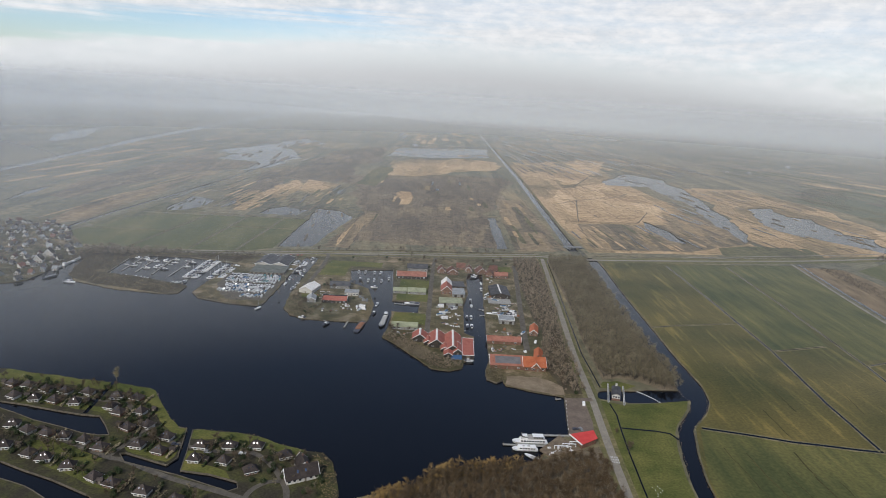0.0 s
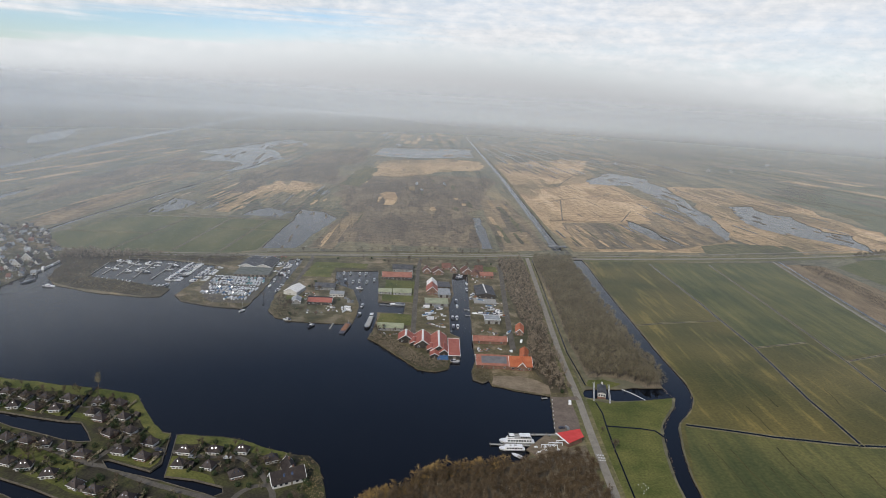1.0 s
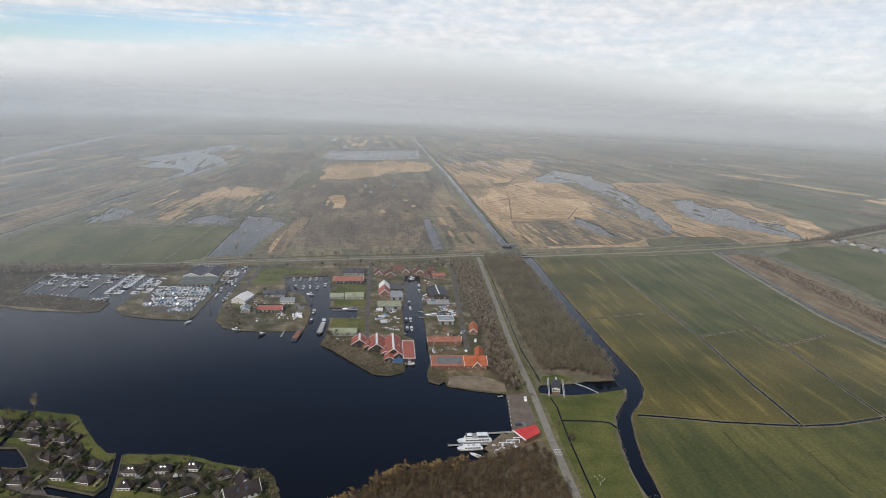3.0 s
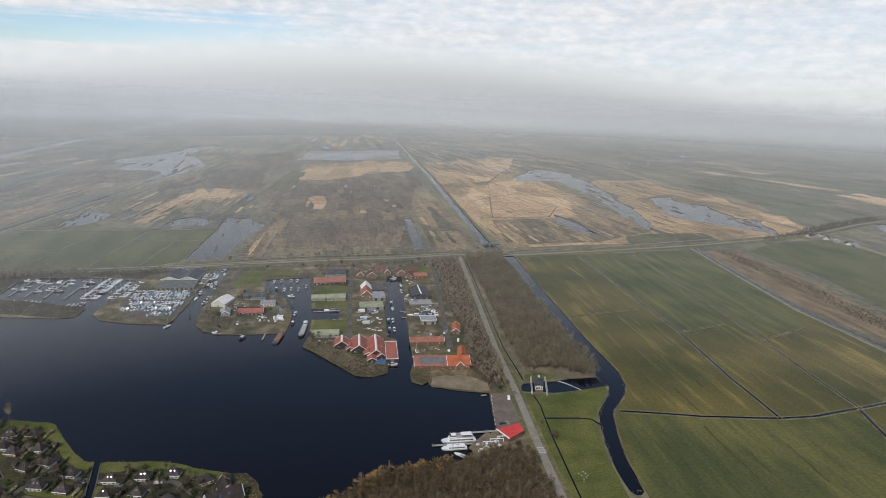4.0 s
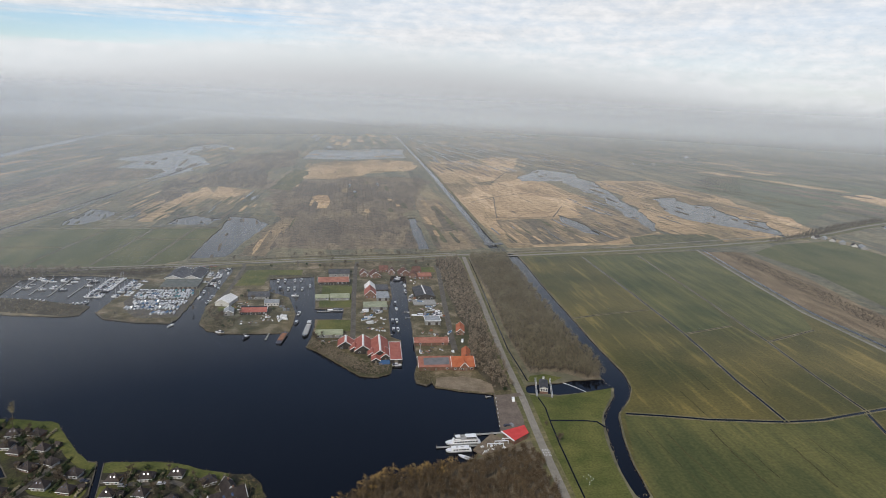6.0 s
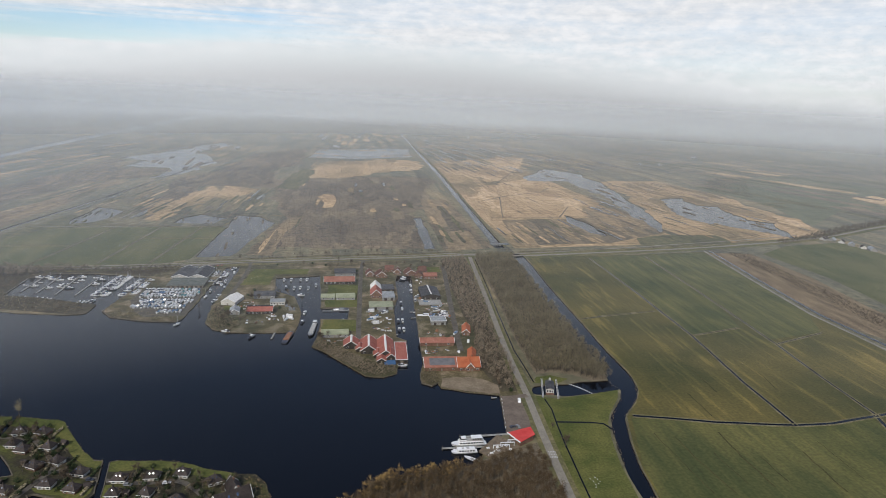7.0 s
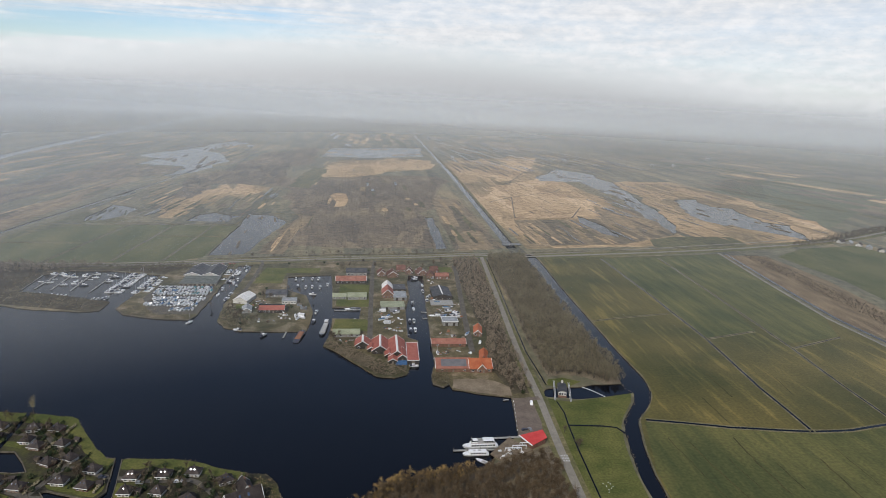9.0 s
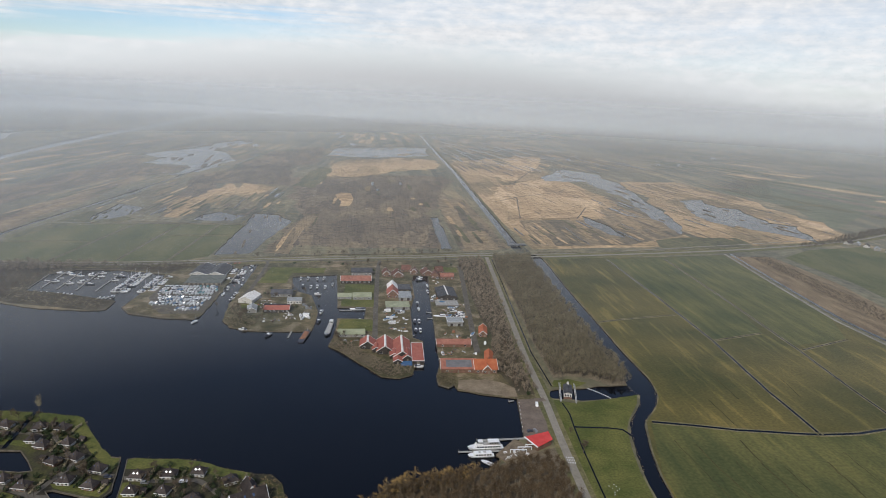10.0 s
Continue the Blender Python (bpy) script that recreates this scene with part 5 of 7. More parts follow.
for x, name in ((-5.2, "weir_bridge"), (5.4, "intake_bridge")):
    b = thing(name, at(132.6 + x * 0.97, 393.5 - x * 0.24, -14, 0.1), "narrow concrete footbridge with pale rails over an inlet", "footbridge", "bridges at the pumping station")
    part("deck", boxes((-0.5, 0.5, -14, 14, 0.3, 0.6)), WALL_GREY, b)
    for s in (-0.45, 0.45):
        rail = bmesh.new()
        box(rail, s - 0.05, s + 0.05, -14, 14, 1.5, 1.6)
        for q in range(8):
            box(rail, s - 0.05, s + 0.05, -14 + q * 4, -13.9 + q * 4, 0.6, 1.5)
        part("railing", rail, WHITE, b)
for k in range(14):
    f = k / 13
    x, y = 149.5 + 13.5 * f, 402.8 - 16.8 * f + 1.5 * math.sin(f * 3.1)
    t = thing("float", at(x, y, -50, WATER_LEVEL), "pale float of a barrier line on the water", "float", "floats across the inlet")
    part("barrel", boxes((-0.45, 0.45, -0.3, 0.3, -0.1, 0.35)), WHITE, t)
    part("chain", boxes((0.45, 0.95, -0.05, 0.05, 0.05, 0.12)), BOAT_GREY, t)

# lakeside restaurant with a red canopy roof and a timber terrace
rs = thing("restaurant", at(96.0, 329.5, 0), "lakeside pavilion with a low red canopy roof", "restaurant")
part("roof", slabs(0.3, [(-9.0, 2.2, 3.9), (7.0, 7.6, 4.3), (7.4, -1.4, 4.3), (-3.6, -8.6, 3.7)]), material("red_canopy", (0.50, 0.045, 0.04), (0.60, 0.07, 0.06), 0.3, 4, rough=0.5), rs, "bright red canopy roof")
part("wall", slabs(3.4, [(-7.6, 1.6, 3.6), (6.4, 6.6, 3.6), (6.6, -1.0, 3.6), (-3.2, -7.4, 3.6)]), WALL_BRICK, rs)
part("roof_edge", slabs(0.5, [(-9.3, 2.2, 4.1), (-8.7, 2.4, 4.1), (-3.3, -8.6, 3.9), (-3.9, -8.8, 3.9)]), WHITE, rs, "white canopy edge")
tr = thing("terrace", at(80, 321, 0), "weathered timber terrace on the water with white furniture", "terrace")
part("deck", slabs(1.0, [(1.7, 14, 0.7), (-12.8, -2.6, 0.7), (-8.0, -9.2, 0.7), (12.6, -0.2, 0.7)]), TERRACE_WOOD, tr)
for k in range(3):
    part("pergola_beam", boxes((-4 + k * 5, 6 + k * 3.5, -1 + k * 2.6, -0.5 + k * 2.6, 2.6, 2.9), (-4 + k * 5, -3.7 + k * 5, -1 + k * 2.6, -0.7 + k * 2.6, 0.7, 2.6), (5.7 + k * 3.5, 6 + k * 3.5, -1 + k * 2.6, -0.7 + k * 2.6, 0.7, 2.6)), WHITE, tr, "white pergola beam")
for k in range(6):
    rnd = random.Random(300 + k)
    x, y = 74 + (k % 3) * 5.5 + rnd.uniform(-1, 1), 315.5 + (k // 3) * 4.2 + (k % 3) * 1.4 + rnd.uniform(-0.8, 0.8)
    t = thing("terrace_table", at(x, y, rnd.uniform(0, 90), 0.7), "white terrace table with two benches", "table", "tables on the terrace")
    part("tabletop", boxes((-0.9, 0.9, -0.4, 0.4, 0.72, 0.78)), WHITE, t)
    for s in (-0.75, 0.75):
        part("bench", boxes((-0.9, 0.9, s - 0.15, s + 0.15, 0.42, 0.48)), WHITE, t)
        part("trestle", boxes((s - 0.05, s + 0.05, -0.7, 0.7, 0.0, 0.72)), WHITE, t)
rl = thing("terrace_fence", at(72, 313, 40), "low white fence along a terrace", "fence")
for k in range(9):
    part("post", boxes((k * 2.6 - 0.08, k * 2.6 + 0.08, -0.08, 0.08, 0.4, 1.7)), WHITE, rl)
part("top_rail", boxes((0, 20.8, -0.06, 0.06, 1.5, 1.62)), WHITE, rl)

# holiday village: low dark-roofed bungalows
two = hip_house("bungalow", at(-125.4, 303.5, -4), 6.8, 5.4, 2.0, 5.1, WALL_WHITE, ROOF_BROWN, "white bungalow with a dark hipped roof and two roof windows", group="bungalows of the holiday village")
one = hip_house("bungalow", at(-108.0, 290.4, -12), 5.8, 5.3, 2.0, 5.3, WALL_WHITE, ROOF_BROWN, "white bungalow with a steep dark hipped roof and one roof window", group="bungalows of the holiday village", skylights=1)
brick = hip_house("bungalow", at(-91.6, 283.5, 28), 6.6, 5.4, 2.0, 5.1, WALL_BRICK, ROOF_BROWN, "brick bungalow with a dark hipped roof", group="bungalows of the holiday village", skylights=2)
VILLAGE = [(-270, 362), (-259, 361), (-245, 357), (-232, 356), (-218, 356), (-198, 353), (-184.5, 352), (-259, 347), (-245, 345), (-232, 344), (-219, 343), (-195, 340), (-187, 334), (-174.5, 336), (-163.5, 321.5), (-173.5, 318),
           (-147.5, 310.5), (-159.5, 301), (-145.5, 296.5), (-238, 315), (-226, 310), (-214, 308), (-203, 305.5), (-190, 303), (-178, 297), (-228, 294), (-211, 288), (-201, 285), (-185, 279), (-167, 271), (-156, 267), (-138, 262), (-120, 257),
           (-109.5, 304.5), (-95, 306), (-124, 291), (-77, 298.4)]
TWO_LIGHTS = {1, 3, 4, 5, 16, 17, 19, 20, 27, 28, 31, 33, 34, 36}
rv = random.Random(7)
for i, (x, y) in enumerate(VILLAGE):
    turn = {36: 25}.get(i, rv.choice((-14, -8, -18, -24, 12)) if i < 33 else rv.uniform(-6, 4))
    copy_thing(two if i in TWO_LIGHTS else (one if i % 3 else brick), at(x, y, turn))
gable_house("farmhouse", at(-64.5, 281.5, 27), 17, 8.5, 2.8, 7.2, "x", WALL_WHITE, ROOF_BROWN, "long farmhouse with a dark tiled roof and white walls", "farmhouse", WHITE, 0.5, windows=6, skylights=2, chimney=True)
gable_house("farmhouse_wing", at(-65.5, 290.0, 27), 7, 9, 2.8, 6.4, "y", WALL_WHITE, ROOF_BROWN, "short farmhouse wing with a dark tiled roof", "farmhouse", WHITE, 0.5, windows=2, chimney=True)
for i in range(13):
    x, y = VILLAGE[(i * 5) % len(VILLAGE)]
    rr = random.Random(900 + i)
    gable_house("garden_shed", at(x + rr.choice((-6.5, 6.5)), y + rr.uniform(0, 5), rr.uniform(-20, 20)), 3.0, 2.4, 2.0, 2.9, "x", WALL_DARK, ROOF_BROWN, "small dark timber garden shed", "garden shed", None, 0.2, windows=1, group="garden sheds")

# old village on the far west shore, and farms far off
rv = random.Random(11)
KEPT = []
for i in range(420):
    x, y = rv.uniform(-580, -392), rv.uniform(555, 808)
    if not inside((x, y), OLD_VILLAGE) or any((x - a) ** 2 + (y - b) ** 2 < 95 for a, b in KEPT + [(-425, 630), (-430, 656)]):
        continue
    KEPT.append((x, y))
    gable_house("village_house", at(x, y, rv.choice((10, 20, -30, 60))), rv.uniform(4.2, 6.2), rv.uniform(5, 7.5), 2.3, rv.uniform(4.2, 5.4), rv.choice("xy"), rv.choice((WALL_WHITE, WALL_WHITE, WALL_GREY)), rv.choice((ROOF_BROWN, ROOF_DARK, ROOF_DARK, ROOF_BROWN, ROOF_RUST, ROOF_GREY)), "old village house with a steep tiled roof", "house", None, 0.3, windows=3, chimney=True, group="houses of the old village")
for x, y, w in ((-425, 630, 9), (-430, 656, 9)):
    gable_house("village_house", at(x, y, 15), w, 9, 3.2, 8.4, "y", WALL_WHITE, ROOF_BROWN, "white gabled village house by the shore", "house", WHITE, 0.4, windows=3, chimney=True, group="houses of the old village")
for i, (x, y, w, d) in enumerate(((742, 886, 12, 8), (752, 880, 9, 8), (757, 866, 10, 8), (759, 848, 14, 8), (764, 830, 9, 8), (768, 818, 14, 10))):
    gable_house("farm_building", at(x, y, 20 + 10 * i), w, d, 2.6, 5.5, "x", WALL_GREY if i % 2 else WALL_WHITE, ROOF_GREY if i % 2 else ROOF_BROWN, "small farm building among fields", "farm building", None, 0.4, windows=4, group="farm by the road")
for i, (x, y) in enumerate(((-105, 2330), (-98, 2310), (-420, 2150), (250, 2900), (930, 1990), (1010, 2000), (640, 2050), (-700, 2700), (520, 3050), (1300, 2300))):
    gable_house("far_farm", at(x, y, 15 * i), 15, 10, 4, 8, "x", WALL_GREY, ROOF_GREY, "grey farmhouse far off in the moor", "farmhouse", None, 0.4, windows=3, group="farms in the distance")


# ---- boats ----
def hull(bm, L, W, z0, z1, bow=0.35, stern=0.75, sheer=0.25, n=9):
    """A lofted hull along x, bow to +x, closed by a deck a little below its rim."""
    rings = []
    for i in range(n):
        t = i / (n - 1)
        if t < 1 - bow:
            w = stern + (1 - stern) * math.sin(min(t / (1 - bow), 1) * math.pi / 2)
        else:
            w = math.sqrt(max(1 - ((t - (1 - bow)) / bow) ** 2, 0.0)) * 0.98 + 0.02
        x = (t - 0.5) * L
        zt = z1 + sheer * (t ** 2)
        h = w * W / 2
        rake = 0.06 * L * (t ** 4)
        rings.append([bm.verts.new(p) for p in ((x - rake, -h * 0.55, z0), (x, -h, zt), (x, -h * 0.9, zt - 0.06), (x, h * 0.9, zt - 0.06), (x, h, zt), (x - rake, h * 0.55, z0))])
    for a, b in zip(rings, rings[1:]):
        for i in range(6):
            j = (i + 1) % 6
            bm.faces.new((a[i], a[j], b[j], b[i]))
    bm.faces.new(rings[0][::-1])
    bm.faces.new(rings[-1])
    bmesh.ops.recalc_face_normals(bm, faces=bm.faces)
    return bm


def house_block(bm, x0, x1, w0, w1, z0, z1, lean=0.3):
    """A cabin with leaning ends and tumblehome sides."""
    v = [bm.verts.new(p) for p in ((x0, -w0, z0), (x1, -w1, z0), (x1, w1, z0), (x0, w0, z0), (x0 + lean * 0.4, -w0 * 0.9, z1), (x1 - lean, -w1 * 0.88, z1), (x1 - lean, w1 * 0.88, z1), (x0 + lean * 0.4, w0 * 0.9, z1))]
    for f in ((0, 3, 2, 1), (4, 5, 6, 7), (0, 1, 5, 4), (1, 2, 6, 5), (2, 3, 7, 6), (3, 0, 4, 7)):
        bm.faces.new([v[i] for i in f])
    return bm


def cruiser(m, L, W, hull_mat, top_mat, label, group="", canvas=BOAT_DARK):
    b = thing("motor_cruiser", m, label, "boat", group)
    part("hull", hull(bmesh.new(), L, W, -0.35, 1.0), hull_mat, b)
    part("foredeck", house_block(bmesh.new(), L * 0.08, L * 0.36, W * 0.36, W * 0.2, 1.0, 1.45, 0.9), BOAT_WHITE, b)
    part("cabin", house_block(bmesh.new(), -L * 0.22, L * 0.14, W * 0.40, W * 0.36, 0.95, 2.25, 0.7), top_mat, b)
    part("windscreen", house_block(bmesh.new(), -L * 0.20, L * 0.15, W * 0.405, W * 0.365, 1.55, 2.0, 0.25), GLASS_DARK, b)
    part("canopy", house_block(bmesh.new(), -L * 0.46, -L * 0.2, W * 0.36, W * 0.38, 0.95, 2.0, 0.1), canvas, b, "dark canvas canopy over the cockpit")
    return b


def sailboat(m, L, W, hull_mat, cover_mat, label, group="", mast=True):
    b = thing("sailing_boat", m, label, "boat", group)
    part("hull", hull(bmesh.new(), L, W, -0.35, 0.9, 0.5, 0.7), hull_mat, b)
    part("coachroof", house_block(bmesh.new(), -L * 0.05, L * 0.25, W * 0.3, W * 0.2, 0.9, 1.4, 0.8), BOAT_WHITE, b)
    part("cockpit", boxes((-L * 0.42, -L * 0.07, -W * 0.25, W * 0.25, 0.9, 0.98)), BOAT_DECK, b)
    if mast:
        bm = bmesh.new()
        prism(bm, (L * 0.1, 0, 0.9), (L * 0.1, 0, L * 1.15), 0.09, 0.06, 5)
        part("mast", bm, ALUMINIUM, b)
        bm = bmesh.new()
        prism(bm, (L * 0.1, 0, 2.0), (-L * 0.32, 0, 1.95), 0.2, 0.14, 6)
        part("boom", bm, cover_mat, b, "boom with a furled sail under its cover")
    else:
        bm = bmesh.new()
        slab(bm, [(-L * 0.42, 0, 1.75), (L * 0.32, 0, 1.7), (L * 0.3, W * 0.42, 1.0), (-L * 0.44, W * 0.42, 1.0)], 0.05)
        slab(bm, [(-L * 0.42, 0, 1.75), (L * 0.32, 0, 1.7), (L * 0.3, -W * 0.42, 1.0), (-L * 0.44, -W * 0.42, 1.0)], 0.05)
        part("cover", bm, cover_mat, b, "winter cover over the deck")
    return b


def open_boat(m, L, W, hull_mat, label, group=""):
    b = thing("open_boat", m, label, "boat", group)
    part("hull", hull(bmesh.new(), L, W, -0.25, 0.6, 0.45, 0.8, 0.15), hull_mat, b)
    part("floor", boxes((-L * 0.4, L * 0.2, -W * 0.33, W * 0.33, 0.55, 0.6)), BOAT_DECK, b)
    for x in (-0.25, 0.02):
        part("thwart", boxes((L * x, L * x + 0.3, -W * 0.38, W * 0.38, 0.6, 0.72)), TIMBER, b)
    return b


def barge(m, L, W, hull_mat, hold_mat, label, house=True):
    b = thing("barge", m, label, "barge")
    part("hull", hull(bmesh.new(), L, W, -0.5, 1.2, 0.16, 0.85, 0.5, 13), hull_mat, b)
    part("hold_cover", house_block(bmesh.new(), -L * 0.28, L * 0.36, W * 0.4, W * 0.38, 1.15, 1.8, 0.3), hold_mat, b)
    part("coaming", boxes((-L * 0.3, L * 0.38, -W * 0.43, -W * 0.40, 1.1, 1.5), (-L * 0.3, L * 0.38, W * 0.40, W * 0.43, 1.1, 1.5)), BOAT_DARK, b)
    if house:
        part("wheelhouse", house_block(bmesh.new(), -L * 0.47, -L * 0.31, W * 0.36, W * 0.34, 1.1, 3.4, 0.3), BOAT_WHITE, b)
        part("windows", house_block(bmesh.new(), -L * 0.465, -L * 0.305, W * 0.365, W * 0.345, 2.2, 2.9, 0.1), GLASS_DARK, b)
    bm = bmesh.new()
    prism(bm, (L * 0.40, 0, 1.2), (L * 0.40, 0, 4.5), 0.12, 0.08, 5)
    part("mast", bm, ALUMINIUM, b)
    return b


W0 = WATER_LEVEL
FLEET = "boats in the marina"
c1 = cruiser(pose(-296, 640, W0, 0, 0, 0), 7.6, 2.7, BOAT_WHITE, BOAT_WHITE, "white motor cruiser with a dark windscreen", FLEET)
c2 = cruiser(pose(-290, 630, W0, 0, 0, 0), 8.8, 3.0, BOAT_DARK, BOAT_WHITE, "dark-hulled motor cruiser with a white cabin", FLEET)
s1 = sailboat(pose(-290, 655, W0, 0, 0, 180), 7.4, 2.5, BOAT_WHITE, BOAT_BLUE, "white sailing boat with a bare mast and blue boom cover", FLEET)
s2 = sailboat(pose(-214, 606, 0.6, 0, 0, 95), 7.4, 2.5, BOAT_WHITE, BOAT_BLUE, "white boat ashore under a blue winter cover", "boats stored ashore", False)
s3 = sailboat(pose(-209.5, 606, 0.6, 0, 0, 95), 7.4, 2.5, BOAT_WHITE, BOAT_TEAL, "white boat ashore under a teal winter cover", "boats stored ashore", False)
s4 = sailboat(pose(-205, 606, 0.6, 0, 0, 95), 7.0, 2.4, BOAT_WHITE, BOAT_WHITE, "white boat ashore under a pale winter cover", "boats stored ashore", False)
c3 = cruiser(pose(-200.5, 606, 0.6, 0, 0, 95), 7.4, 2.6, BOAT_WHITE, BOAT_WHITE, "white motor cruiser stored ashore", "boats stored ashore")
o1 = open_boat(pose(-330, 640, W0), 5.2, 1.9, BOAT_WHITE, "small white open boat", FLEET)

# piers of the west basin: a walkway on posts, boats on both sides
PIERS = [((-341.5, 613), (-345, 661), 0.0, 0), ((-330, 617), (-332, 672), 0.08, 0), ((-314, 614), (-317, 670), 0.07, 0), ((-295, 610), (-298, 669), 0.24, 0.3),
         ((-276, 607), (-276, 671), 0.17, 0.4), ((-254, 605), (-252, 670), 0.8, 0), ((-229, 605), (-227, 658), 0.85, 0), ((-156, 640), (-156, 700), 0.35, 0)]
rb = random.Random(21)


def pier(a, b, width=1.6, label="narrow grey timber pier on posts", name="pier"):
    a, b = Vector(a), Vector(b)
    d = b - a
    p = thing(name, pose(a.x, a.y, 0, 0, 0, math.degrees(math.atan2(d.y, d.x))), label, "pier")
    part("deck", boxes((0, d.length, -width / 2, width / 2, -0.15, 0.05)), PIER_WOOD, p)
    for k in range(int(d.length / 8) + 1):
        for s in (-1, 1):
            bm = bmesh.new()
            prism(bm, (k * 8 + 0.3, s * (width / 2 + 0.12), -1.6), (k * 8 + 0.3, s * (width / 2 + 0.12), 1.1), 0.14, 0.12, 6)
            part("post", bm, TIMBER, p)
    return p


for a, b, full, start in PIERS:
    pier(a, b)
    A, B = Vector(a), Vector(b)
    n = int((B - A).length / 3.6)
    for k in range(n):
        for s in (-1, 1):
            if k < start * n or rb.random() > full:
                continue
            p = A.lerp(B, (k + 0.5) / n)
            master = rb.choice((c1, c1, s1, s1, o1, c2))
            copy_thing(master, pose(p.x + s * rb.uniform(4.4, 5.2), p.y + rb.uniform(-0.4, 0.4), W0, 0, 0, (0 if s > 0 else 180) + rb.uniform(-5, 5)))
for ob_, (x, y, t) in ((c1, (-301.5, 640, 180)), (c2, (-290.5, 630, 0)), (s1, (-290.3, 656, 0)), (o1, (-336.5, 640, 180))):
    ob_.matrix_basis = pose(x, y, W0, 0, 0, t)
for x, y in ((-265, 587), (-261, 587), (-257.5, 587.5), (-253, 588), (-324, 600), (-319, 600), (-308, 598.5), (-302, 597.5), (-298, 596.5), (-294, 595.5)):
    copy_thing(c1 if x == -253 else o1, pose(x, y + 2.0, W0, 0, 0, 80 + rb.uniform(-12, 12)))

# boats stored ashore in close rows
for y, x0, x1 in ((621, -214, -162), (611.5, -214, -161), (602, -213, -162), (588, -209, -163), (581, -206, -164), (571, -212, -163), (558, -184, -164)):
    x = x0
    while x < x1:
        if rb.random() < 0.96:
            mst = rb.choice((s3, s3, s4) if x > -182 and y > 600 and rb.random() < 0.5 else (s2, s4, s4, s4, c3, c3, c3, s4))
            copy_thing(mst, pose(x, y + rb.uniform(-0.8, 0.8), 0.6, 0, 0, rb.choice((80, 92, 98, 272, 268, 262)) + rb.uniform(-9, 9)))
        x += rb.uniform(2.7, 3.5)
for k, y in enumerate((700, 688, 676, 664, 652, 640, 628, 616)):
    st_ = thing("trestle", pose(-150 + 0.2 * k, y, 0.05), "steel boat trestle on the bank", "trestle", "trestles on the bank")
    part("beam", boxes((-0.1, 0.1, -1.2, 1.2, 0.7, 0.85)), RUSTY, st_)
    for s in (-1, 1):
        part("leg", boxes((-0.1, 0.1, s * 1.1 - 0.08, s * 1.1 + 0.08, 0.05, 0.7)), RUSTY, st_)

# moored boats of the inner harbour
rows = ((c1, -145.7, 654, 100), (c2, -141.9, 630, 95), (c1, -142.0, 605, 70), (c3, -142.5, 590, 60), (c1, -146, 702, 60), (s1, -143.5, 688, 95), (c1, -154, 686, 95), (c2, -153, 664, 95), (s1, -147.5, 642, 100), (c1, -154, 622, 95), (s1, -154, 603, 85),
        (c1, -85.4, 659, 92), (c1, -78, 660, 88), (c1, -67.7, 660, 92), (c1, -61, 661, 85), (c2, -80.3, 633, 92), (c1, -71.6, 630, 88), (c1, -65.4, 632, 92), (c1, -57, 630, 85), (c1, -62.7, 607.5, 180),
        (c1, -54.0, 556, 80), (c2, -54.0, 532, 80), (c2, -92, 499, 60), (c1, -116, 510.5, 165), (s1, -160, 528, 60), (c1, 30, 438, 0), (c1, 48.5, 442, 80), (s1, 50.5, 462, 92), (c1, 52, 590, 90),
        (c2, 31.6, 512, 90), (c1, 35.6, 512, 90), (c2, 31.8, 534, 90), (c1, 35.8, 534, 90), (s1, 37.3, 566, 92), (c2, 37.0, 582, 88), (c1, 50, 620, 95), (s1, 51, 640, 95), (c1, 45, 668, 20), (c2, 44, 660, 10), (c1, 53.5, 600, 88), (o1, 53.2, 560, 90), (o1, 50, 556, 0), (c1, -50, 640, 90), (o1, -18, 536.5, 90), (c1, 56, 604, 90))
for mst, x, y, t in rows:
    copy_thing(mst, pose(x, y, W0, 0, 0, t))
cruiser(pose(-21, 563.3, W0, 0, 0, 182), 15, 4.0, BOAT_WHITE, BOAT_GREY, "long white motor yacht in a side basin")
cruiser(pose(58.0, 546.5, W0, 0, 0, 180), 16, 4.0, BOAT_WHITE, BOAT_WHITE, "long white motor yacht at a jetty")
cruiser(pose(-358, 572, W0, 0, 0, -14), 14, 4.0, BOAT_WHITE, BOAT_WHITE, "long white motor yacht moored off a village")
barge(pose(-384, 583, W0, 0, 0, 70), 15, 4.0, BOAT_DARK, BOAT_GREY, "dark barge moored off a village", False)
for k, y in enumerate((612, 630, 646)):
    barge(pose(-394.5, y, W0, 0, 0, 91), 16, 3.6, BOAT_WHITE if k else BOAT_GREY, BOAT_DECK, "pale houseboat barge along a village quay", k == 1)
barge(pose(-43.5, 514, W0, 0, 0, 266), 33, 5.2, BOAT_GREY, BOAT_DECK, "long grey river barge moored along a bank")
barge(pose(-62.5, 496, W0, 0, 0, 82), 24, 6.0, BOAT_DARK, RUSTY, "broad work barge with a rusty brown deck", False)

